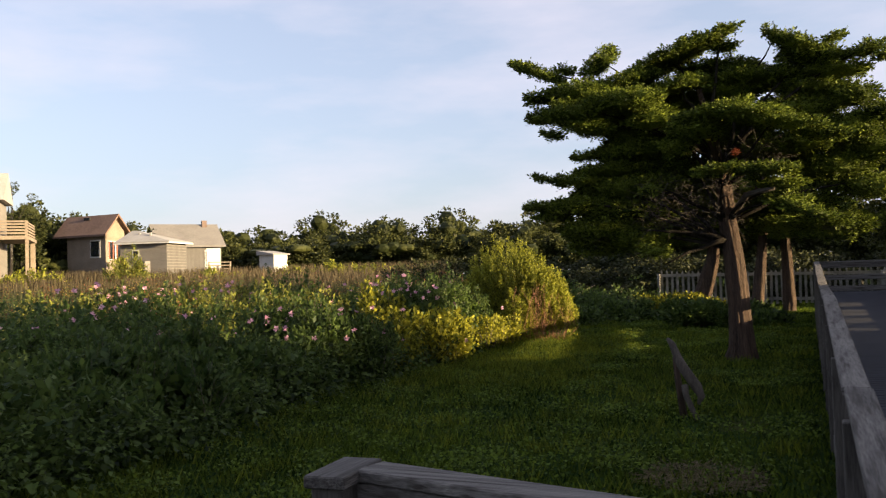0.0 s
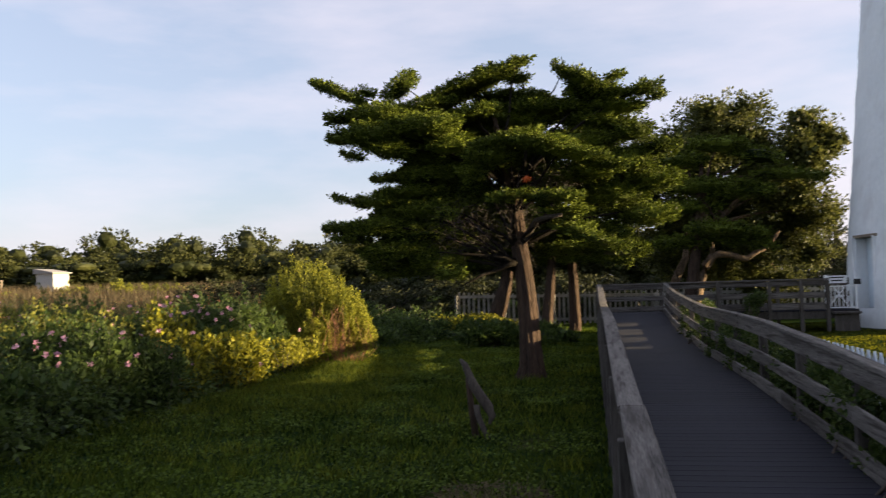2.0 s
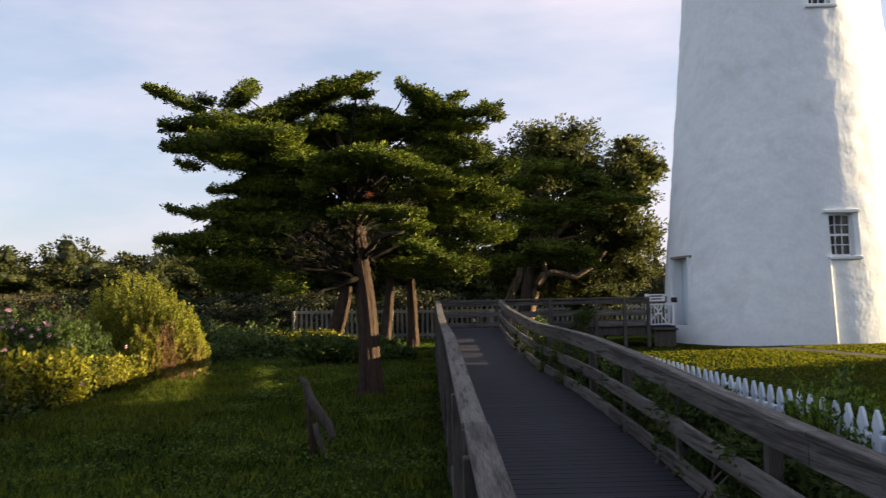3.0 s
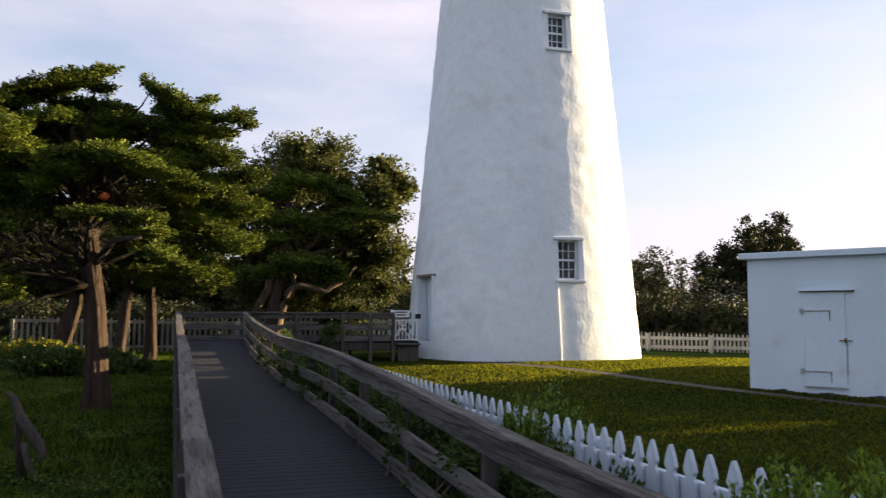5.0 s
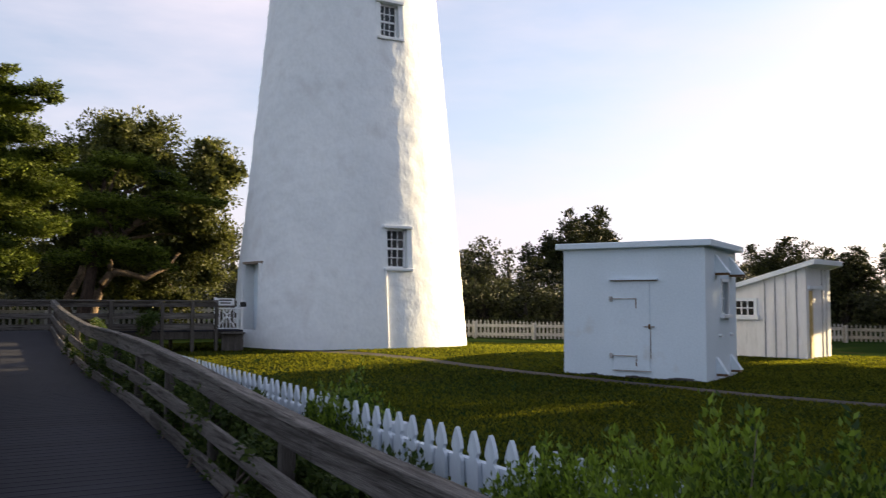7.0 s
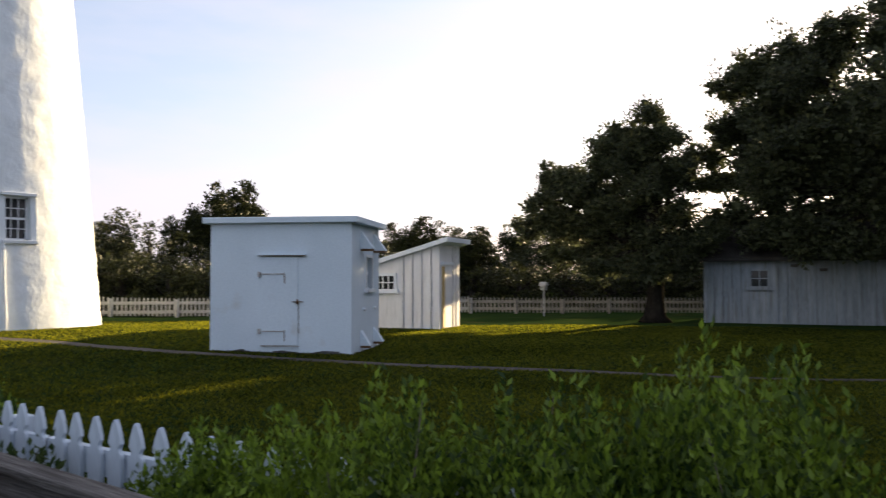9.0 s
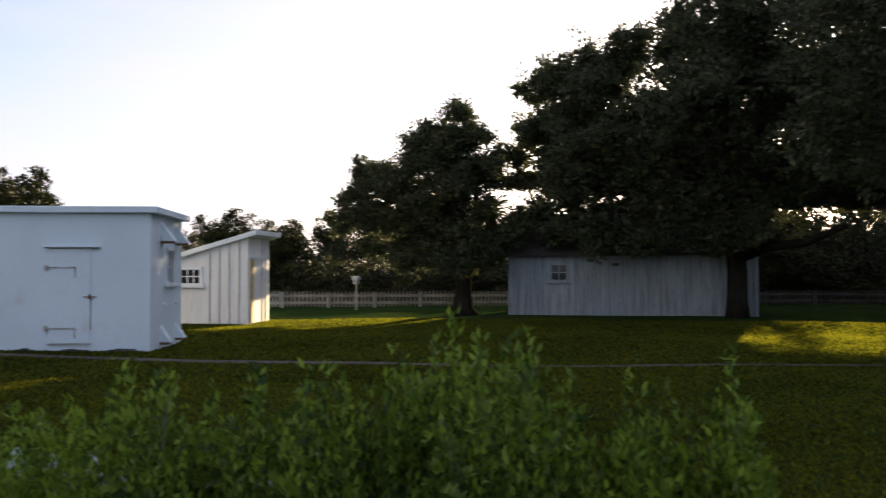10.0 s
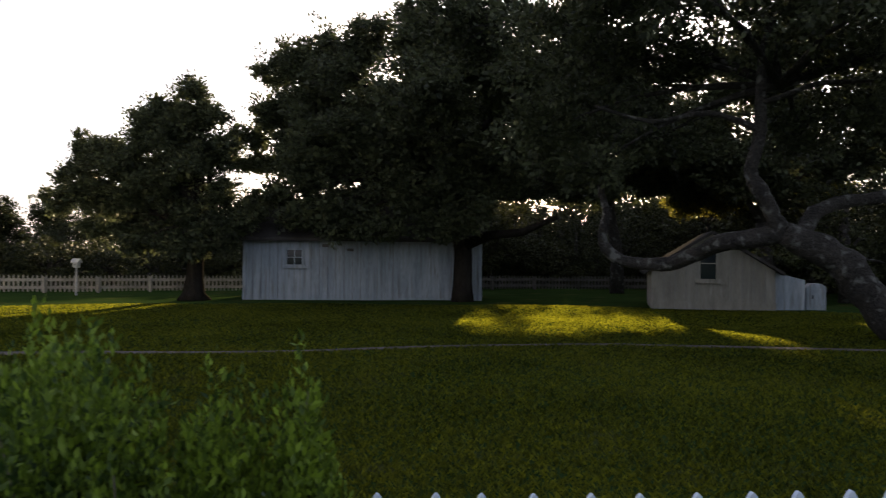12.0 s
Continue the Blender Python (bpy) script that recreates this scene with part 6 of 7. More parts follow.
M_SHADEPICKET = surface("bare_grey_pickets", (0.045, 0.042, 0.038), (0.14, 0.132, 0.12), 0.9, 14.0, 1.5, 0.3)
M_DIMPICKET = surface("old_grey_white_pickets", (0.12, 0.113, 0.10), (0.29, 0.28, 0.25), 0.85, 14.0, 1.5, 0.3)
picket_fence("picket_fence", [(-5.6, 35.0), (2.5, 35.4)], 0.205, 1.40, 0.095, M_DIMPICKET, "weathered grey-white picket fence under the cedars", False)
# The lighter copy here stands for sun on this stretch.
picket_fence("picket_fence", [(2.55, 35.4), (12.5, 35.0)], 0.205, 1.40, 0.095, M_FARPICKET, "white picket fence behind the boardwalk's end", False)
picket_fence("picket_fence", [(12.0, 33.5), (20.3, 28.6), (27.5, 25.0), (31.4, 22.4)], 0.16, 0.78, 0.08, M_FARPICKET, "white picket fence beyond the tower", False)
# Both stretches by the woods carry the shade in their colour.
picket_fence("picket_fence", [(31.4, 22.4), (36.0, 15.5), (40.0, 9.5)], 0.17, 0.74, 0.085, M_DIMPICKET,
             "picket fence along the edge of the woods, greyed in colour for shade", False)
picket_fence("picket_fence", [(40.0, 9.45), (44.5, 1.0), (46, -8), (44, -16)], 0.17, 0.74, 0.085, M_SHADEPICKET,
             "picket fence by the woods, coloured dark grey for their shade", False)


def birdhouse():
    root = thing("birdhouse", (31.5, 18.6, -0.14), 0, "small white birdhouse on a thin white post", "birdhouse")
    bm = bmesh.new()
    box(bm, -0.03, 0.03, -0.03, 0.03, 0, 1.1)
    part("post", bm, M_FARPICKET, root)
    bm = bmesh.new()
    box(bm, -0.11, 0.11, -0.11, 0.11, 1.1, 1.32, 0.01)
    part("house", bm, M_FARPICKET, root)
    bm = bmesh.new()
    prism(bm, [(-0.18, 1.30), (0.18, 1.30), (0, 1.46)], -0.16, 0.16)
    part("roof", bm, M_FARPICKET, root)
    bm = bmesh.new()
    tube(bm, [(-0.12, 0, 1.22), (-0.112, 0, 1.22)], [0.025, 0.025], 10)
    part("hole", bm, M_BLACK, root)


birdhouse()


# ---- marsh side: thicket, bushes, flowers, reeds ----
def edge_x(y):
    """Where the mown lawn meets the thicket."""
    return np.interp(y, [2, 6, 9, 12.5, 16, 20, 28], [-4.9, -5.3, -5.7, -6.0, -6.2, -6.8, -8.0])


def bank_top(x, y):
    """Height of the thicket above the ground."""
    f = [0.5 * (math.sin(a * 0.9 + b * 0.5) + math.sin(a * 0.37 - b * 1.1 + 2)) + 0.45 * math.sin(a * 2.7 + 1.3 * math.sin(b * 1.9)) * math.sin(b * 2.3 + 1) for a, b in zip(np.ravel(x), np.ravel(y))]
    back = np.clip((edge_x(y) - x) / 1.6, 0, 1)
    return (0.50 + 0.50 * back) * np.clip(1.05 + 0.42 * np.array(f), 0.45, 1.2)


def thicket():
    m, per = 3400, 46                         # leafy stalks with drooping leaves, smaller towards the top
    y = 2 + 22 * rng.uniform(0, 1, m) ** 1.35
    u = rng.uniform(0, 1, m) ** 1.5
    x = edge_x(y) - 0.15 + 0.22 * rng.normal(size=m) * (u < 0.15) - u * 12
    h = bank_top(x, y) * rng.uniform(0.75, 1.12, m)
    t = rng.uniform(0.02, 1, (m, per)) ** 0.8
    a = rng.uniform(0, 2 * np.pi, (m, per))
    lean = rng.normal(size=(m, 2)) * 0.16
    out = np.stack([np.cos(a), np.sin(a), 0 * a], 2)
    reach = 0.13 * (1.15 - t)[..., None] * rng.uniform(0.2, 1.3, (m, per, 1))
    foot = np.stack([x, y, rise(x, y)], 1)[:, None]
    at = foot + np.stack([lean[:, :1] * t, lean[:, 1:] * t, h[:, None] * t], 2) + out * reach
    way = out + rng.normal(size=out.shape) * 0.3 + np.stack([0 * t, 0 * t, -0.55 + 1.0 * t ** 4], 2)
    k = ((1.25 - 0.75 * t) * rng.uniform(0.7, 1.3, (m, per)) * (0.85 + 0.3 * rng.uniform(size=(m, 1)))).ravel()
    ob = leaves("thicket", at.reshape(-1, 3), way.reshape(-1, 3), 0.088 * k, 0.050 * k, M_THICKET, None, "dense green wildflower thicket beside the lawn", "stuff")
    tagged(ob, category="thicket")
    n = 30000
    c = rng.integers(0, 620, n)
    cy = 2.5 + 20 * rng.uniform(0, 1, 620) ** 1.2
    cx = edge_x(cy) - 0.2 - 9 * rng.uniform(0, 1, 620) ** 1.6
    cz = rise(cx, cy) + bank_top(cx, cy) * rng.uniform(0.35, 1.05, 620)
    at = np.stack([cx, cy, cz], 1)[c] + rng.normal(size=(n, 3)) * [0.16, 0.16, 0.13]
    k = rng.uniform(0.6, 1.4, n)
    ob = leaves("weed_clumps", at, rng.normal(size=(n, 3)) * 0.7 + [0.3, -0.3, 0.7], 0.10 * k, 0.045 * k, M_VINE, None, "lighter green leafy weeds in the thicket", "stuff")
    tagged(ob, category="plant")
    m = 9000
    cy = 8 + 24 * rng.uniform(0, 1, 260)
    cx = edge_x(cy) - 1.6 - 14 * rng.uniform(0, 1, 260)
    cz = rise(cx, cy) + bank_top(cx, cy) + rng.uniform(-0.1, 0.3, 260)
    c = rng.integers(0, 260, m)
    at = np.stack([cx, cy, cz], 1)[c] + rng.normal(size=(m, 3)) * [0.07, 0.07, 0.17]
    ob = leaves("seed_heads", at, rng.normal(size=(m, 3)) * 0.5 + [0, 0, 1], np.full(m, 0.045), np.full(m, 0.016), M_SEED, None, "reddish-brown dock seed heads", "stuff")
    tagged(ob, category="plant")
    m = 9000
    y = 2.5 + 30 * rng.uniform(0, 1, m)
    x = edge_x(y) - 1.5 - 17 * rng.uniform(0, 1, m)
    at = np.stack([x, y, rise(x, y) + bank_top(x, y) * 0.8], 1)
    ob = blades("tall_stems", at, rng.uniform(0.25, 0.7, m), rng.uniform(0.006, 0.014, m), 0.35, M_THICKET, None, "tall thin stems rising from the thicket", "stuff", "plant")
    m = 5200
    c = rng.integers(0, 150, m)
    cy = 5 + 22 * rng.uniform(0, 1, 150)
    cx = edge_x(cy) - 2.0 - 11 * rng.uniform(0, 1, 150)
    cz = rise(cx, cy) + bank_top(cx, cy) + rng.uniform(-0.1, 0.3, 150)
    at = np.stack([cx, cy, cz], 1)[c] + rng.normal(size=(m, 3)) * [0.10, 0.10, 0.16]
    ob = leaves("goldenrod", at, rng.normal(size=(m, 3)) + [0, 0, 1], np.full(m, 0.042), np.full(m, 0.018), M_GOLD, None, "pale yellow goldenrod heads", "stuff")
    tagged(ob, category="flowers")


thicket()


def flowers(name, count, material, label, size, x_back, seed):
    r = np.random.default_rng(seed)
    c = r.integers(0, 16, count)
    cy = 7 + 12 * r.uniform(0, 1, 16)
    y = cy[c] + r.normal(size=count) * 0.7
    x = edge_x(y) - 0.5 - (x_back * r.uniform(0, 1, 16))[c] + r.normal(size=count) * 0.6
    z = rise(x, y) + bank_top(x, y) + r.uniform(-0.08, 0.42, count)
    at, way = [], []
    for k in range(count):
        face = Vector((0.5, -0.8, 0.2)) + Vector(r.normal(size=3)) * 0.4
        face.normalize()
        s = face.orthogonal().normalized()
        for p in range(5):
            d = Matrix.Rotation(p * 2 * math.pi / 5, 3, face) @ s
            at.append((x[k], y[k], z[k]))
            way.append(d + face * 0.25)
    n = len(at)
    ob = leaves(name, np.array(at), np.array(way), np.full(n, size), np.full(n, size * 0.9), material, None, label, "stuff")
    tagged(ob, category="flowers")


flowers("pink_mallow_flowers", 230, M_PINK, "pink mallow blossoms above the thicket", 0.05, 5.0, 3)
flowers("violet_flowers", 4, M_VIOLET, "a few violet blossoms", 0.04, 4.0, 5)


def bush(name, loc, blobs, count, leaf, material, label, twigs=30, split=8, size=0.38, group="", lift=0.35):
    root = thing(name, loc, 0, label, "bush", group)
    small = split_blobs(blobs, split, size, 0.95)
    crown("foliage", small, count, leaf[0], leaf[1], material, root, lift, 0.7, 0.7)
    bm = bmesh.new()
    top = max(b[2] for b in blobs)
    for k in range(twigs):
        b = blobs[k % len(blobs)]
        e = Vector(b[:3]) + Vector(rng.uniform(-1, 1, 3)) * 0.45 * b[3] - Vector((0, 0, 0.25 * b[5]))
        f = Vector((b[0] * 0.4 + rng.normal() * 0.12, b[1] * 0.4 + rng.normal() * 0.12, 0.0))
        tube(bm, [f, f.lerp(e, 0.5) + Vector((0, 0, 0.06)), e], [0.016, 0.011, 0.004], 4)
    part("stem_cluster", bm, M_DEADTWIG, root)
    return root


def shoot_bush(name, loc, domes, shoots, per, leaf, material, label, bare=0.3, stem=M_DEADTWIG, bend=0.06, tuft=0.05, heart=0.0):
    """Upright shoots fanning out to the skin of each dome (x, y, half widths, height), leafy but for the bare foot."""
    root = thing(name, loc, 0, label, "bush")
    pick = np.repeat(np.array(domes, float), shoots, axis=0)
    m = len(pick)
    d = unit(rng.normal(size=(m, 3)) * [1, 1, 0.9] + [0, 0, 0.5])
    d[:, 2] = np.abs(d[:, 2])
    r = rng.uniform(0.72, 1.06, (m, 1)) * np.where(rng.uniform(size=(m, 1)) < 0.14, 1.16, 1.0)
    low = 0.5 * pick[:, 4]
    end = np.stack([pick[:, 0] + d[:, 0] * pick[:, 2] * r[:, 0], pick[:, 1] + d[:, 1] * pick[:, 3] * r[:, 0], low + d[:, 2] * (pick[:, 4] - low) * r[:, 0]], 1)
    foot = np.stack([pick[:, 0] + (end[:, 0] - pick[:, 0]) * 0.5, pick[:, 1] + (end[:, 1] - pick[:, 1]) * 0.5, 0 * low], 1)
    mid = (foot + end) / 2 + rng.normal(size=(m, 3)) * bend
    t = bare + (1 - bare) * rng.uniform(0, 1, (m, per, 1)) ** 0.75
    at = (1 - t) ** 2 * foot[:, None] + 2 * t * (1 - t) * mid[:, None] + t * t * end[:, None]
    along = unit(end - mid)[:, None]
    at = at + rng.normal(size=at.shape) * tuft * (1.35 - t)
    way = along * 1.1 + rng.normal(size=at.shape) * 0.65 + [0, 0, 0.35]
    k = rng.uniform(0.6, 1.3, m * per)
    leaves("foliage", at.reshape(-1, 3), way.reshape(-1, 3), leaf[0] * k, leaf[1] * k, material, root)
    bm = bmesh.new()
    for j in range(0, m, max(1, m // 60)):
        tube(bm, [foot[j], mid[j], end[j]], [0.005, 0.004, 0.0015], 4)
    tagged(part("stem_cluster", bm, stem, root), kind="stuff")
    if heart:
        dense_heart(np.array([(x, y, 0.45 * h, a * heart, b * heart, 0.5 * h * heart) for x, y, a, b, h in domes]), len(domes) * 900, leaf[0] * 1.9, material, root)
    return root


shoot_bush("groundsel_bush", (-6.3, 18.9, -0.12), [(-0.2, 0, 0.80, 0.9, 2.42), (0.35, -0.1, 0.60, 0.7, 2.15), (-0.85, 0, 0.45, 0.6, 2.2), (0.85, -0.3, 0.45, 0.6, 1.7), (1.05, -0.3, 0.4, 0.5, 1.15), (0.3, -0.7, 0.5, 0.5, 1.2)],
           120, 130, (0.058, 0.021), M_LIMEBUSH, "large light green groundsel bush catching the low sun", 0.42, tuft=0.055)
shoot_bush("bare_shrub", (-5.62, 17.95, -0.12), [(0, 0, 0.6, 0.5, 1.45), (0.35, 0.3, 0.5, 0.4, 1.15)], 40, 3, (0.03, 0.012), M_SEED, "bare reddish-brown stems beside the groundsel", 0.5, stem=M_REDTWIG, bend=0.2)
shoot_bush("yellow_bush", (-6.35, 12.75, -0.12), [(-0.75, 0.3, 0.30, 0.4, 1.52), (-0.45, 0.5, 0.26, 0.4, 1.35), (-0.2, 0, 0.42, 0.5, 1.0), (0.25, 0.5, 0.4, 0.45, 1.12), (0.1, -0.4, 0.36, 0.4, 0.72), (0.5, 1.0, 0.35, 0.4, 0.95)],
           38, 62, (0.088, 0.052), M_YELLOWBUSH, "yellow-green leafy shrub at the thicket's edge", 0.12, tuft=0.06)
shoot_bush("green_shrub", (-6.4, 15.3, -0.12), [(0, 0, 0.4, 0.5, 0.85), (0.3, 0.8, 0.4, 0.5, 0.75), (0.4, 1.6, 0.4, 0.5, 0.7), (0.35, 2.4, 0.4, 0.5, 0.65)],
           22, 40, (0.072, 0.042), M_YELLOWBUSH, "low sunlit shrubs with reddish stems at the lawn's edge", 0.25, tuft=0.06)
shoot_bush("green_shrub", (-7.1, 16.4, -0.12), [(0, 0, 0.6, 0.6, 1.75), (-0.5, 0.4, 0.5, 0.5, 1.55), (0.3, 0.5, 0.45, 0.5, 1.4)],
           60, 80, (0.07, 0.032), M_THICKET, "dark green shrub between the bright bushes", 0.1, tuft=0.07, heart=0.7)
shoot_bush("green_shrub", (-6.35, 10.3, -0.12), [(0, 0, 0.42, 0.5, 1.28), (-0.5, 0.2, 0.42, 0.5, 1.38), (0.35, 0.6, 0.4, 0.45, 1.05), (-0.1, -0.5, 0.4, 0.4, 0.95)],
           60, 85, (0.06, 0.028), M_THICKET, "rounded dark green shrub with a sunlit top", 0.08, tuft=0.06, heart=0.7)
shoot_bush("brown_weed", (-6.3, 11.6, -0.12), [(0, 0, 0.3, 0.35, 0.85), (-0.25, 0.3, 0.3, 0.3, 0.95)], 34, 46, (0.05, 0.02), M_SEED, "dark brown dying weeds beside the shrub", 0.1, tuft=0.05)
for sx, sy, sh in ((-7.5, 10.6, 1.45), (-8.6, 13.4, 1.7), (-7.0, 8.0, 1.25), (-9.4, 10.2, 1.6), (-7.6, 15.6, 1.6), (-8.8, 17.6, 1.75), (-10.6, 15.2, 1.8), (-6.5, 6.4, 1.15), (-11.6, 12.0, 1.65), (-10.2, 7.6, 1.5)):
    shoot_bush("green_shrub", (sx, sy, -0.12), [(0, 0, 0.6, 0.6, sh), (0.6, 0.4, 0.45, 0.5, sh * 0.8), (-0.5, -0.3, 0.5, 0.5, sh * 0.85)],
               32, 75, (0.075, 0.036), M_VINE, "leafy green shrub standing in the thicket", 0.1, tuft=0.07, heart=0.65)
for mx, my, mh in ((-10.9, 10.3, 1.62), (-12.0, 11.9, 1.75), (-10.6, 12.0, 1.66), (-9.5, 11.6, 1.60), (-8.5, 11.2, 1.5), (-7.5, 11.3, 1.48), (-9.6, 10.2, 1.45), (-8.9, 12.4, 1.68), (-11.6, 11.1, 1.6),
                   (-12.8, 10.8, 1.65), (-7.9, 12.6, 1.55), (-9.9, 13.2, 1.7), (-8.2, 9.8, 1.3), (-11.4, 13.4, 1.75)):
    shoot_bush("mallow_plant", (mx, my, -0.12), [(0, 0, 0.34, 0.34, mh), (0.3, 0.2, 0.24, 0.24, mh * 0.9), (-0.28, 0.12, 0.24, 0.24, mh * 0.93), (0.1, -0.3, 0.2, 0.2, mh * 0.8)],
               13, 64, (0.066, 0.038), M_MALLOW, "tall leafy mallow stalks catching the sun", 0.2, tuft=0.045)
for dx, dy, dh in ((-10.2, 18.9, 1.65), (-9.0, 19.6, 1.6), (-8.3, 20.4, 1.6), (-10.9, 17.6, 1.55), (-9.7, 20.4, 1.7)):
    shoot_bush("dock_plant", (dx, dy, -0.12), [(0, 0, 0.35, 0.35, dh), (0.5, 0.2, 0.3, 0.3, dh * 0.92)], 9, 46, (0.045, 0.018), M_SEED, "upright reddish-brown dock stalks gone to seed", 0.35, tuft=0.04)
shoot_bush("tall_shrub", (-40.9, 41.2, 0.9), [(0, 0, 0.7, 0.7, 2.5), (0.7, 0.7, 0.6, 0.6, 3.0), (1.1, 1.2, 0.4, 0.5, 2.3)], 22, 60, (0.17, 0.07), M_MALLOW, "tall leafy shrub growing before the cottage", 0.15, tuft=0.2)
for ex, ey, eh in ((-45.5, 38.5, 1.9), (-43.0, 45.5, 1.6), (-46.5, 36.0, 1.7), (-38.0, 47.0, 1.5), (-34.0, 51.0, 1.5), (-31.5, 53.0, 1.9), (-29.5, 55.0, 1.6)):
    shoot_bush("marsh_shrub", (ex, ey, 0.9), [(0, 0, 1.1, 1.1, eh), (1.2, 1.0, 0.9, 0.9, eh * 0.8)], 18, 46, (0.22, 0.10), M_LIMEBUSH, "sunlit green shrub at the marsh's far edge", 0.1, tuft=0.22)
bush("low_shrub", (-2.9, 22.0, -0.12), [(0, 0, 0.45, 0.7, 0.6, 0.4), (0.6, 0.1, 0.35, 0.5, 0.5, 0.3)], 6500, (0.10, 0.065), M_VINE, "low bright green shrub behind the cedar", 20)
bush("low_shrub", (-5.0, 29.0, -0.12), [(0, 0, 0.4, 1.2, 0.8, 0.4), (1.4, 0.1, 0.3, 0.9, 0.7, 0.3)], 7000, (0.10, 0.05), M_YELLOWBUSH, "sunlit yellowish weeds near the fence", 20)
for wx, wy, ws in ((-1.8, 28.5, 0.35), (-6.4, 31.0, 0.95), (-8.0, 34.0, 1.5), (-1.2, 23.5, 0.3), (-10.5, 33.0, 1.6), (-5.6, 25.4, 0.6), (-7.4, 23.6, 0.95), (-6.6, 28.0, 1.1)):
    bush("low_shrub", (wx, wy, -0.12), [(0, 0, 0.32 * ws, 1.5 * ws, 1.0 * ws, 0.36 * ws), (1.2 * ws, 0.3, 0.25 * ws, 1.0 * ws, 0.9 * ws, 0.3 * ws), (-1.2 * ws, 0, 0.3 * ws, 0.9 * ws, 0.9 * ws, 0.34 * ws)],
         3600, (0.14, 0.065), M_THICKET, "low shaded undergrowth under the trees", 12, group="undergrowth")
bush("low_shrub", (-9.5, 27.0, -0.12), [(0, 0, 0.9, 1.8, 1.2, 0.7), (2.2, 0.1, 0.8, 1.2, 0.9, 0.6), (-1.8, 0, 1.0, 1.2, 1, 0.7)], 12000, (0.12, 0.06), M_THICKET, "shaded shrub bank behind the groundsel", 20)


def reeds():
    n = 60000
    d = 26 + 52 * rng.uniform(0, 1, n) ** 0.9
    a = np.radians(rng.uniform(-6, 64, n))
    x, y = -np.sin(a) * d, np.cos(a) * d
    keep = (x < edge_x(np.clip(y, 2, 28)) - 1.0 - 0.42 * np.clip(y - 23, 0, 99) - 2.5 * np.abs(rng.normal(size=n)))
    x, y = x[keep], y[keep]
    h = np.clip(0.8 + 0.020 * (np.hypot(x, y) - 26), 0.8, 1.5) * rng.uniform(0.6, 1.0, len(x))
    m = 16000                                 # a greener, darker band before the dry grass, added as its shade
    d = rng.uniform(17, 33, m)
    a = np.radians(rng.uniform(2, 62, m))
    gx, gy = -np.sin(a) * d, np.cos(a) * d
    ok = gx < edge_x(np.clip(gy, 2, 28)) - 2.0
    gx, gy = gx[ok], gy[ok]
    clump = 0.5 + 0.5 * np.sin(gx * 0.9 + 2 * np.sin(gy * 0.5)) * np.sin(gy * 1.1 + 1.3)
    gh = (0.75 + 0.75 * clump) * rng.uniform(0.6, 1.15, len(gx))
    blades("green_marsh_grass", np.stack([gx, gy, rise(gx, gy)], 1), gh, rng.uniform(0.012, 0.035, len(gx)), 0.10, M_MARSH, None, "upright grey-green grass added as the shaded band of the reeds", "stuff", "reeds")
    blades("marsh_reeds", np.stack([x, y, rise(x, y)], 1), h, rng.uniform(0.05, 0.16, len(x)), 0.12, M_REED, None, "tall dry tan marsh grass", "stuff", "reeds")


reeds()


# ---- loose things on the shaded lawn ----
def driftwood():
    root = thing("driftwood_log", (-1.1, 8.9, -0.13), 0, "silvery broken driftwood log leaning on a root in the grass", "log")
    bm = bmesh.new()
    tube(bm, [(-0.27, 0.02, 0.84), (-0.22, 0.02, 0.78), (-0.15, 0.0, 0.60), (-0.07, 0, 0.46), (0.02, 0, 0.33), (0.06, -0.01, 0.24), (0.03, -0.03, 0.16)], [0.014, 0.036, 0.050, 0.054, 0.056, 0.042, 0.016], 11)
    part("log", bm, M_DRIFT, root, "weathered log with a sharp broken top")
    bm = bmesh.new()
    tube(bm, [(-0.10, -0.03, 0.36), (-0.09, -0.05, 0.26), (-0.03, -0.08, 0.12), (0.04, -0.12, -0.02)], [0.036, 0.034, 0.030, 0.022], 8)
    part("root", bm, M_DRIFT, root)
    bm = bmesh.new()
    tube(bm, [(-0.20, 0.03, 0.64), (-0.17, 0.05, 0.34), (-0.13, 0.06, 0.0)], [0.026, 0.036, 0.04], 8)
    part("root", bm, M_BARK, root, "dark rotten side of the log")


driftwood()


def straw_patch():
    n = 2600
    r = rng.uniform(0, 1, n) ** 0.6 * 0.42
    a = rng.uniform(0, 2 * np.pi, n)
    x, y = -0.75 + r * np.cos(a), 6.2 + r * np.sin(a) * 0.9
    at = np.stack([x, y, rise(x, y) + rng.uniform(0.02, 0.06, n)], 1)
    ob = leaves("straw", at, rng.normal(size=(n, 3)) * [1, 1, 0.12], rng.uniform(0.06, 0.2, n), np.full(n, 0.006), M_STRAW, None, "patch of dry cut straw on the grass", "stuff")
    tagged(ob, category="straw")


straw_patch()


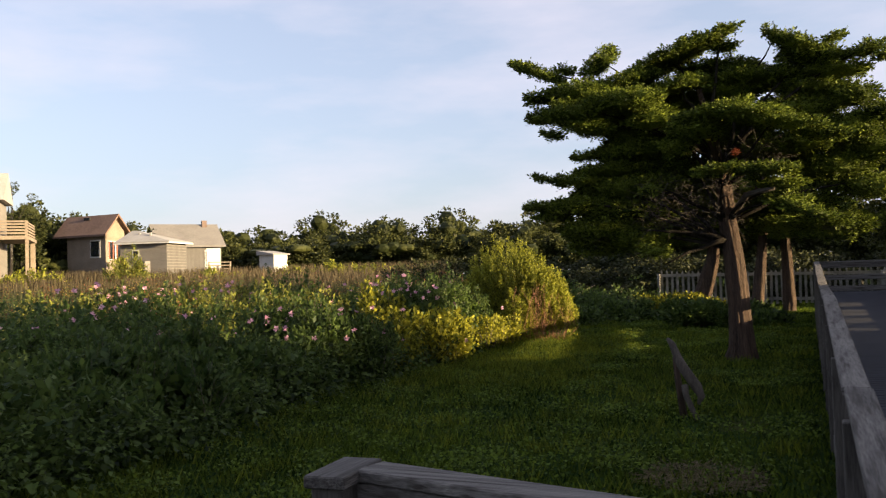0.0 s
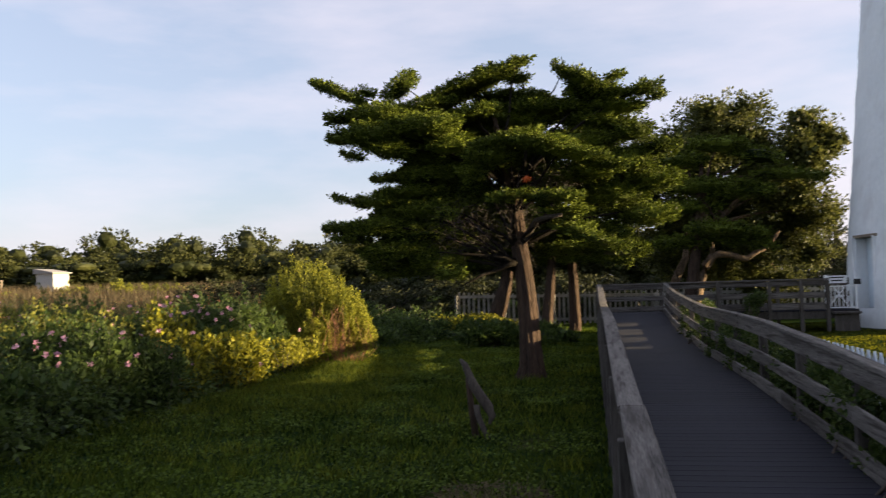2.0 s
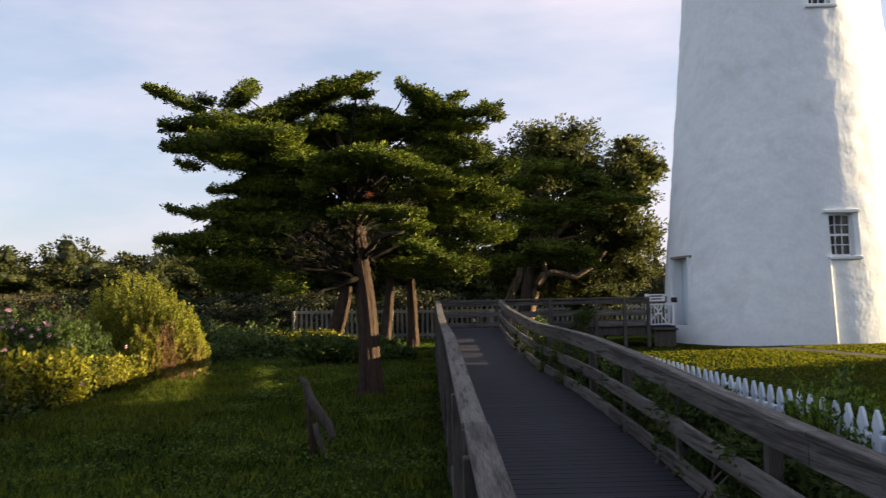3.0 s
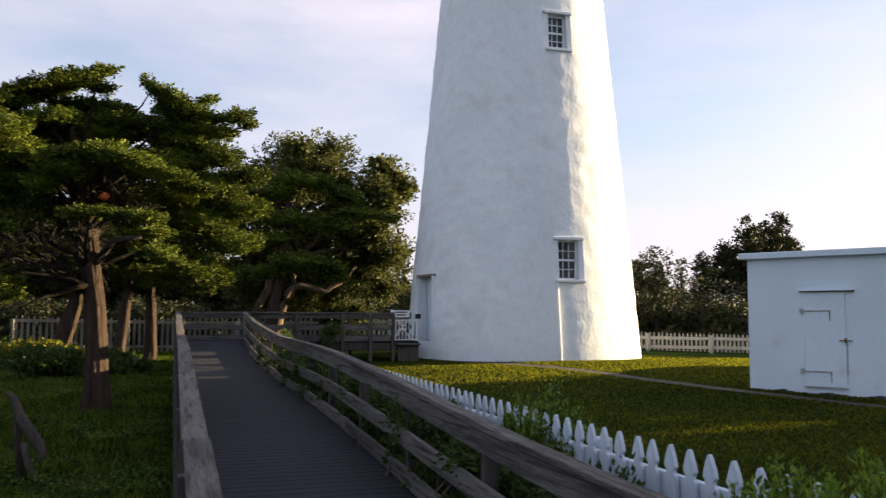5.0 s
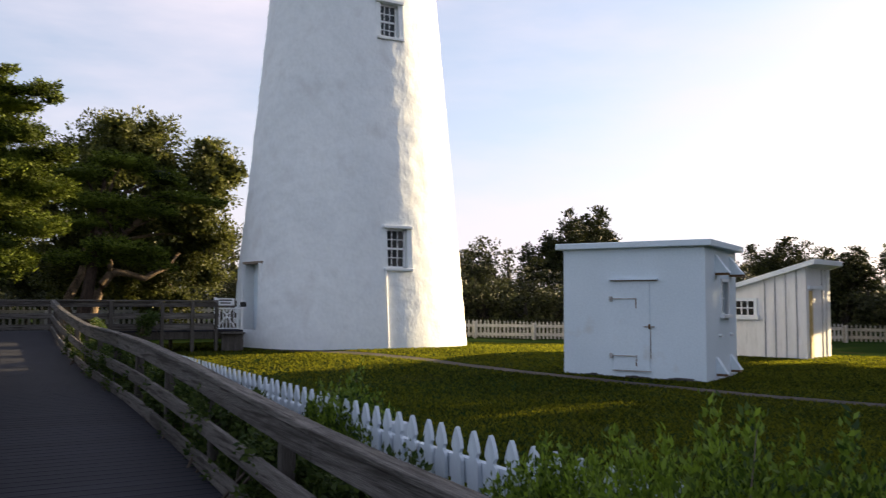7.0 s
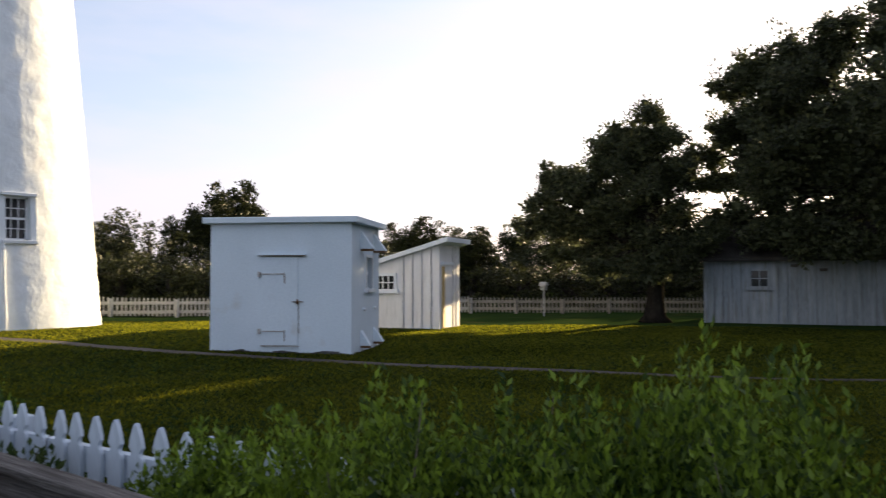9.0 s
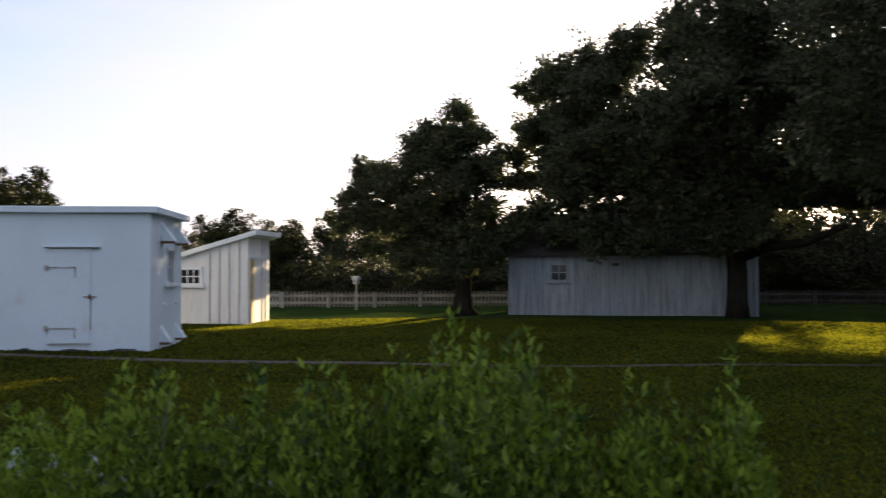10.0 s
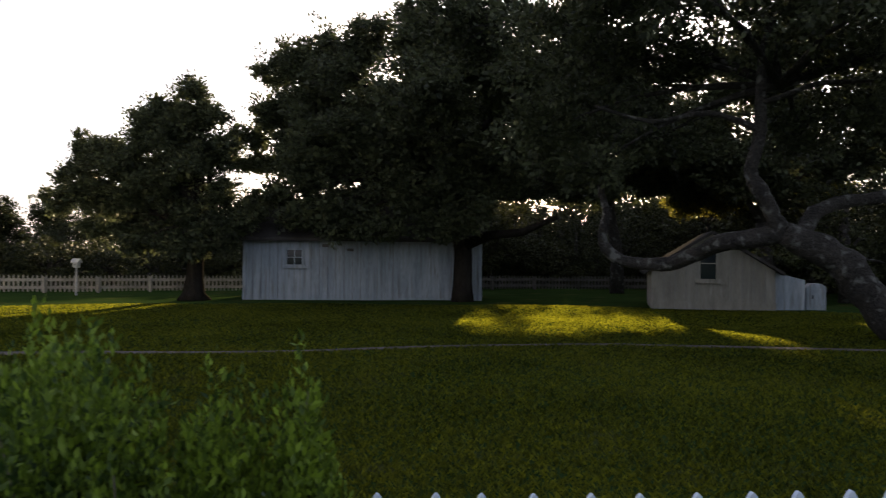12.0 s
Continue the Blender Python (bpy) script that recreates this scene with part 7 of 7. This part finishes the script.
# ---- bushes and vines by the boardwalk ----
shoot_bush("wax_myrtle_bush", (2.55, 1.15, -0.12), [(0.10, -0.40, 0.38, 0.30, 1.34), (-0.05, 0.12, 0.40, 0.38, 1.25), (-0.12, 0.65, 0.36, 0.38, 1.22), (0.25, -0.1, 0.35, 0.34, 1.30),
           (0.26, -0.74, 0.20, 0.16, 1.20), (0.30, -0.98, 0.14, 0.11, 1.20), (-0.14, 1.12, 0.34, 0.36, 1.10), (-0.12, 1.55, 0.30, 0.34, 0.98), (-0.1, 1.95, 0.26, 0.28, 0.80), (0.1, 0.3, 0.4, 0.6, 1.1), (-0.2, 1.5, 0.22, 0.5, 0.88)],
           150, 130, (0.034, 0.014), M_WAX, "bright green wax myrtle bush by the picket fence", 0.1, bend=0.05, tuft=0.032, heart=0.72)
shoot_bush("small_bush", (2.55, 5.25, -0.12), [(0, 0, 0.26, 0.30, 1.05), (-0.02, 0.36, 0.24, 0.32, 0.98), (0.02, -0.34, 0.22, 0.26, 0.88), (0.1, 0.0, 0.26, 0.5, 0.85)], 150, 84, (0.040, 0.018), M_WAX,
           "small leafy bush growing through the pickets", 0.06, tuft=0.04, heart=0.8)


def verge_plants():
    """Rank weeds between the railing and the picket fence."""
    for k in range(19):
        y = 3.2 + k * 0.78
        h = 0.62 + 0.16 * math.sin(k * 2.1) + 0.012 * y
        shoot_bush("verge_weed", (2.22 + 0.05 * math.sin(k * 1.3), y, -0.12), [(0, 0, 0.17, 0.42, h), (0.03, 0.35, 0.15, 0.3, h * 0.85)],
                   34, 46, (0.052, 0.028), M_VINE, "leafy weeds growing between railing and pickets", 0.1, tuft=0.06)


verge_plants()


def vines():
    for k, (x, y, z, s) in enumerate([(2.1, 18.5, 0.85, 0.5), (2.1, 15.5, 0.55, 0.7), (2.05, 12.5, 0.4, 0.6), (2.12, 9.5, 0.35, 0.6), (2.1, 7.0, 0.2, 0.5), (2.12, 5.2, 0.15, 0.5), (2.1, 3.6, 0.1, 0.45), (2.12, 17.0, 0.6, 0.6), (2.1, 14.0, 0.45, 0.6), (2.12, 11.0, 0.3, 0.6), (2.1, 8.2, 0.2, 0.55), (2.12, 6.1, 0.12, 0.5), (2.12, 4.4, 0.06, 0.5),
                                       (4.2, 23.2, 0.5, 0.4), (2.6, 20.5, 1.1, 0.5)]):
        bush("vine", (x, y, deck_z(min(y, 24)) - 0.05), [(0, 0, 0.35, 0.16, s, 0.35), (-0.05, s * 0.5, 0.2, 0.14, s * 0.6, 0.2), (0.1, -s * 0.4, 0.45, 0.16, s * 0.5, 0.22)], 2100, (0.05, 0.032), M_VINE,
             "leafy vine climbing through the railing", 10, 5, 0.45, "vines on the railing")


vines()


# ---- houses beyond the marsh ----
def far_house(name, loc, rz, w, d, h, ridge, wall, roof, label, windows, chimney=None, over=0.35, ends=(0.35, 0.35)):
    """A gabled house; the ridge runs along local x, the front faces local -y; ends are the roof's overhangs past the gables."""
    root = thing(name, loc, rz, label, "house", "houses beyond the marsh")
    bm = bmesh.new()
    rot = Matrix(((0, 1, 0, 0), (1, 0, 0, 0), (0, 0, 1, 0), (0, 0, 0, 1)))
    prism(bm, [(0, 0), (d, 0), (d, h), (d / 2, ridge - 0.1), (0, h)], 0, w)
    bm.transform(rot)
    part("wall", bm, wall, root)
    for s in (0, 1):
        bm = bmesh.new()
        e = (ridge - h) / (d / 2) * over
        a = (-over, h - e) if s == 0 else (d + over, h - e)
        prism(bm, [a, (d / 2, ridge), (d / 2, ridge + 0.18), (a[0], a[1] + 0.18)], -ends[0], w + ends[1])
        bm.transform(rot)
        rf = part("roof", bm, roof, root)
        if chimney and s == 0:
            bm = bmesh.new()
            box(bm, chimney[0], chimney[0] + 0.5, d / 2 - 0.5, d / 2 - 0.1, ridge - 0.6, ridge + chimney[1])
            part("chimney", bm, M_BRICK, rf, "dark brick chimney")
    for side, u, z0, ww, hh in windows:
        g = thing("window")
        g.parent = root
        bm = bmesh.new()
        pane = bmesh.new()
        if side == "front":
            box(bm, u - 0.1, u + ww + 0.1, -0.06, -0.002, z0 - 0.1, z0 + hh + 0.1)
            box(pane, u, u + ww, -0.08, -0.062, z0, z0 + hh)
        else:
            box(bm, w + 0.002, w + 0.06, u - 0.1, u + ww + 0.1, z0 - 0.1, z0 + hh + 0.1)
            box(pane, w + 0.062, w + 0.08, u, u + ww, z0, z0 + hh)
        part("frame", bm, M_FARWHITE, g)
        part("pane", pane, M_GLASS, g)
    return root


cottage = far_house("shingled_cottage", (-60.5, 55.5, 1.3), 0.0, 4.5, 2.2, 5.05, 6.3, M_SHAKE, M_BROWNROOF, "small shingled cottage with a brown gabled roof",
                    [("front", 2.85, 2.75, 0.95, 1.35), ("side", 0.3, 2.5, 0.7, 1.5), ("side", 1.2, 2.5, 0.7, 1.5)], over=0.5, ends=(1.15, 0.5))
for cy in (0.25, 0.7, 1.15, 1.6):             # red-brown trim round the gable windows
    bm = bmesh.new()
    box(bm, 4.57, 4.62, cy, cy + 0.12, 2.45, 4.05)
    part("trim", bm, M_REDTRIM, cottage, "red-brown painted window trim")
bm = bmesh.new()
box(bm, 4.503, 4.56, 0.05, 2.15, 4.3, 4.75)
part("trim_board", bm, M_SHAKE, cottage)
bm = bmesh.new()
prism(bm, [(1.3, 6.06), (2.0, 6.06), (2.0, 6.28), (1.3, 6.28)], 0.66, 0.9)
part("skylight", bm, M_BLACK, cottage, "small dark roof skylight")
far_house("tan_house", (-59.5, 66.0, 1.3), 53.0, 6.2, 6.0, 4.1, 6.2, M_SHADESIDING, M_OLDROOF, "larger house behind the wing, pale roof and brick chimney",
          [("front", 4.6, 1.9, 1.2, 1.5)], (4.9, 0.55), over=0.4, ends=(0.4, 0.4))


def side_porch():
    root = thing("side_porch", (-51.6, 63.6, 1.3), 53.0, "small timber porch beside the house, with a white panel as its sunlit wall", "porch")
    bm = bmesh.new()
    box(bm, -0.2, 2.0, -0.9, 0.9, 0.0, 1.2)
    part("deck", bm, M_SHAKE, root)
    for px_ in (-0.15, 1.85):
        bm = bmesh.new()
        box(bm, px_, px_ + 0.12, -0.88, -0.76, 1.2, 2.1)
        part("post", bm, M_SHAKE, root)
    for z in (1.45, 1.75, 2.05):
        bm = bmesh.new()
        box(bm, -0.15, 1.97, -0.85, -0.79, z - 0.04, z + 0.04)
        part("rail", bm, M_SHAKE, root)
    # A separate white panel stands in for the sunlit house wall.
    bm = bmesh.new()
    box(bm, 0.0, 1.3, 0.3, 0.4, 1.2, 3.4)
    part("screen", bm, M_FARWHITE, root, "white panel standing in for the sunlit side wall of the house")


side_porch()


def hipped_wing():
    """The low wing before the larger house: four hipped slopes over plain clapboard walls."""
    root = thing("tan_house", (-50.35, 51.45, 1.3), 15, "tan clapboard house wing with a pale hipped roof", "house", "houses beyond the marsh")
    w, d, h, top = 3.9, 3.5, 3.5, 4.5
    for x0, x1, y0, y1 in ((0, w, 0, 0.15), (0, w, d - 0.15, d), (0, 0.15, 0.15, d - 0.15), (w - 0.15, w, 0.15, d - 0.15)):
        bm = bmesh.new()
        box(bm, x0, x1, y0, y1, 0, h)
        part("wall", bm, M_TAN, root)
    for k in range(13):                       # clapboards on the two sides in view
        bm = bmesh.new()
        box(bm, -0.02, w + 0.02, -0.025, -0.002, 0.25 + k * 0.235, 0.45 + k * 0.235)
        part("clapboard", bm, M_TAN, root)
        bm = bmesh.new()
        box(bm, w + 0.002, w + 0.025, 0.0, d, 0.25 + k * 0.235, 0.45 + k * 0.235)
        # this side's tree shade is put into the darker siding
        part("clapboard", bm, M_SHADESIDING, root)
    e, z = 0.4, h - 0.05
    a, b, c, f = Vector((-e, -e, z)), Vector((w + e, -e, z)), Vector((w + e, d + e, z)), Vector((-e, d + e, z))
    r, q = Vector((0.1, d / 2, top)), Vector((w - 3.4, d / 2, top))
    for slope in ((a, b, q, r), (b, c, q), (c, f, r, q), (f, a, r)):
        bm = bmesh.new()
        lower = [bm.verts.new(p) for p in slope]
        upper = [bm.verts.new(p + Vector((0, 0, 0.12))) for p in slope]
        bm.faces.new(lower[::-1])
        bm.faces.new(upper)
        for i in range(len(slope)):
            n = (i + 1) % len(slope)
            bm.faces.new((lower[i], lower[n], upper[n], upper[i]))
        part("roof", bm, M_GREYROOF, root)
    for p, q2 in ((a, b), (b, c)):
        bm = bmesh.new()
        beam(bm, p + Vector((0, 0, 0.0)), q2 + Vector((0, 0, 0.0)), 0.06, 0.10)
        part("fascia", bm, M_FARWHITE, root, "pale eave board")
    for x, y in ((1.1, 1.0), (2.2, 0.7)):
        bm = bmesh.new()
        box(bm, x - 0.07, x + 0.07, y - 0.07, y + 0.07, h + 0.3, h + 0.85)
        part("vent", bm, M_GREYROOF, root, "small roof vent")
    window = thing("window")
    window.parent = root
    bm = bmesh.new()
    box(bm, 1.0, 1.6, -0.06, -0.027, 2.25, 2.95)
    part("frame", bm, M_FARWHITE, window)
    bm = bmesh.new()
    box(bm, 1.1, 1.5, -0.075, -0.062, 2.35, 2.85)
    part("pane", bm, M_GLASS, window)


hipped_wing()


def porch_house():
    root = thing("porch_house", (-50.87, 38.65, 1.4), 44.0, "raised house with a railed timber porch on columns", "house", "houses beyond the marsh")
    bm = bmesh.new()
    box(bm, -4.0, 1.6, 1.2, 5.0, 0.0, 6.2)
    part("wall", bm, M_TAN, root)
    rot = Matrix(((0, 1, 0, 0), (1, 0, 0, 0), (0, 0, 1, 0), (0, 0, 0, 1)))
    bm = bmesh.new()
    prism(bm, [(0.2, 6.1), (5.4, 6.1), (2.8, 8.2)], -4.4, 2.0)
    bm.transform(rot)
    part("roof", bm, M_GREYROOF, root)
    bm = bmesh.new()
    box(bm, -4.0, 3.6, -1.6, 4.4, 3.3, 3.55)
    part("porch_floor", bm, M_SHAKE, root)
    for k in range(5):
        bm = bmesh.new()
        box(bm, -3.45 + k * 1.72, -3.25 + k * 1.72, -1.5, -1.3, 0.0, 3.3)
        part("column", bm, M_SHAKE, root)
        bm = bmesh.new()
        box(bm, -3.45 + k * 1.72, -3.3 + k * 1.72, -1.5, -1.35, 3.55, 4.55)
        part("rail_post", bm, M_SHAKE, root)
    bm = bmesh.new()
    box(bm, 3.25, 3.55, 3.6, 3.9, 0.0, 3.3)
    part("column", bm, M_SHAKE, root)
    for z in (3.72, 3.92, 4.12, 4.32, 4.5):
        bm = bmesh.new()
        box(bm, -3.9, 3.5, -1.48, -1.38, z - 0.06, z + 0.06)
        part("rail", bm, M_SHAKE, root)
        bm = bmesh.new()
        box(bm, 3.4, 3.5, -1.37, 4.3, z - 0.06, z + 0.06)
        part("rail", bm, M_SHAKE, root)


porch_house()


def white_shed():
    root = thing("white_shed", (-43.9, 61.0, 1.4), -12.0, "small white shed with a low roof beyond the reeds", "shed")
    bm = bmesh.new()
    box(bm, 0, 1.8, 0, 1.6, 0, 2.3)
    part("wall", bm, M_FARWHITE, root)
    bm = bmesh.new()
    prism(bm, [(-0.15, 2.3), (1.95, 2.3), (1.95, 2.38), (-0.15, 2.72)], -0.2, 1.8)
    part("roof", bm, M_GREYROOF, root)


white_shed()


def ac_unit():
    root = thing("air_conditioner", (-48.0, 50.6, 1.3), 0, "tan outdoor air-conditioning unit by the house", "appliance")
    bm = bmesh.new()
    box(bm, 0, 0.9, 0, 0.6, 0, 2.0, 0.03)
    part("case", bm, M_TAN, root)
    for k in range(6):
        bm = bmesh.new()
        box(bm, 0.08, 0.82, -0.03, -0.001, 0.7 + k * 0.2, 0.78 + k * 0.2)
        part("louvre", bm, M_SHAKE, root)


ac_unit()


def bare_tree():
    root = thing("bare_tree", (-61.0, 50.0, 1.2), 0, "thin half-bare tree above the roofs", "tree")
    bm = bmesh.new()
    tube(bm, [(0, 0, 0), (0.2, 0, 4), (0.4, 0, 7)], [0.18, 0.12, 0.05], 6)
    ends = [(rng.uniform(-2.0, 2.2), rng.uniform(-1, 1), rng.uniform(6.0, 9.0)) for _ in range(14)]
    spread_limbs(bm, (0.2, 0, 4.6), ends, 0.05, 4)
    part("trunk", bm, M_OAKBARK, root)
    at, out = in_blobs([(*e, 0.4, 0.4, 0.25) for e in ends], 1500)
    leaves("leaf_tuft", at, out, np.full(1500, 0.16), np.full(1500, 0.07), M_WOODS, root)


bare_tree()


# ---- lawn grass ----
def lawns():
    n = 150000
    y = 2.2 + 36 * rng.uniform(0, 1, n) ** 2.0
    x = 0.16 - rng.uniform(0, 1, n) * (7.2 + 0.1 * y)
    at = np.stack([x, y, rise(x, y) - 0.005], 1)
    h = rng.uniform(0.03, 0.09, n) * (1 + 0.5 * np.sin(x * 2.1) * np.sin(y * 1.7))
    blades("lawn_grass", at, h, rng.uniform(0.010, 0.022, n) * (1 + y * 0.07), 0.5, M_GRASS, None, "short clovery grass in the shade", "stuff", "grass")
    n = 22000                                 # longer tufts that stand above the turf
    c = rng.integers(0, 900, n)
    ty = 4.0 + 22 * rng.uniform(0, 1, 900) ** 1.3
    tx = -rng.uniform(0, 1, 900) * (5.4 + 0.05 * ty)
    ty[:420] = rng.uniform(10.5, 19.0, 420)   # thickest where sun patches belong, bright tufts standing for the light
    tx[:420] = edge_x(ty[:420]) + 0.3 + 2.6 * rng.uniform(0, 1, 420) ** 1.2
    x, y = tx[c] + rng.normal(size=n) * 0.10, ty[c] + rng.normal(size=n) * 0.10
    at = np.stack([x, y, rise(x, y)], 1)[x < 0.05]
    blades("grass_tufts", at, rng.uniform(0.08, 0.17, len(at)), rng.uniform(0.010, 0.020, len(at)), 0.5, M_TUFT, None, "longer grass tufts, bright and thickest where sun patches are put in", "stuff", "grass")
    m = 44000
    spot = rng.integers(0, 420, m)
    sy = 2.4 + 24 * rng.uniform(0, 1, 420) ** 1.6
    sx = -rng.uniform(0, 1, 420) * (5.6 + 0.05 * sy)
    x, y = sx[spot] + rng.normal(size=m) * 0.16, sy[spot] + rng.normal(size=m) * 0.16
    at = np.stack([x, y, rise(x, y) + rng.uniform(0.03, 0.09, m)], 1)[x < 0.1]
    m = len(at)
    k = rng.uniform(0.6, 1.3, m)
    ob = leaves("clover", at, rng.normal(size=(m, 3)) * [1, 1, 0.5] + [0, 0, 0.2], 0.034 * k, 0.026 * k, M_CLOVER, None, "patches of clover and low weeds in the shaded lawn", "stuff")
    tagged(ob, category="clover")
    n = 420000
    d, a = 2.6 + 26 * rng.uniform(0, 1, n) ** 1.1, np.radians(rng.uniform(8, 122, n))
    x, y = np.sin(a) * d + 0.4, np.cos(a) * d
    keep = x > 2.5
    x, y, d = x[keep], y[keep], d[keep]
    at = np.stack([x, y, rise(x, y) - 0.005], 1)
    inside = (np.hypot(x - TX, y - TY) > 3.85) & (np.abs(x - np.interp(-y, [-p[1] for p in PATH_LINE], [p[0] for p in PATH_LINE])) > np.interp(-y, [-25, -18, -5], [0.40, 0.26, 0.15]))
    at, d = at[inside], d[inside]
    m = len(at)
    blades("lawn_grass", at, rng.uniform(0.025, 0.055, m), rng.uniform(0.010, 0.020, m) * (1 + d * 0.08), 0.9, M_GRASS_R, None, "mown lawn around the tower", "stuff", "grass", True)


lawns()


# ---- deck planks ----
def planks():
    model = None
    y, k = -4.5, 0
    while y < Y_END - 0.05:
        bm = None
        z = deck_z(y + 0.07)
        tilt = math.degrees(math.atan2(deck_z(y + 0.14) - deck_z(y), 0.14))
        m = pose(1.09 + 0.006 * math.sin(k * 2.3), y + 0.07, z - 0.02, tilt, 0, 0.15 * math.sin(k * 1.7))
        m = Matrix.Translation(-off) @ m
        if model is None:
            bm = bmesh.new()
            box(bm, -0.86, 0.86, -0.0675, 0.0675, -0.02, 0.02, 0.004)
            model = part("plank", bm, M_DECK, boardwalk)
            model.matrix_basis = m
        else:
            again(model, boardwalk, m)
        y += 0.142
        k += 1
    model = None
    for k in range(44):                       # the viewing platform beside the ramp
        m = Matrix.Translation(-off) @ pose(-0.635 + 0.006 * math.sin(k * 1.9), -4.43 + k * 0.142, deck_z(0) - 0.02, 0, 0, 0.12 * math.sin(k * 2.9))
        if model is None:
            bm = bmesh.new()
            box(bm, -0.862, 0.862, -0.0675, 0.0675, -0.02, 0.02, 0.004)
            model = part("plank", bm, M_DECK, boardwalk)
            model.matrix_basis = m
        else:
            again(model, boardwalk, m)
    x = 2.05
    model = None
    while x < 6.75:
        m = Matrix.Translation(-off) @ pose(x + 0.07, (Y_FRONT + Y_END) / 2, deck_z(24) - 0.02)
        if model is None:
            bm = bmesh.new()
            box(bm, -0.0675, 0.0675, -0.80, 0.80, -0.02, 0.02, 0.004)
            model = part("plank", bm, M_DECK, boardwalk)
            model.matrix_basis = m
        else:
            again(model, boardwalk, m)
        x += 0.142


planks()
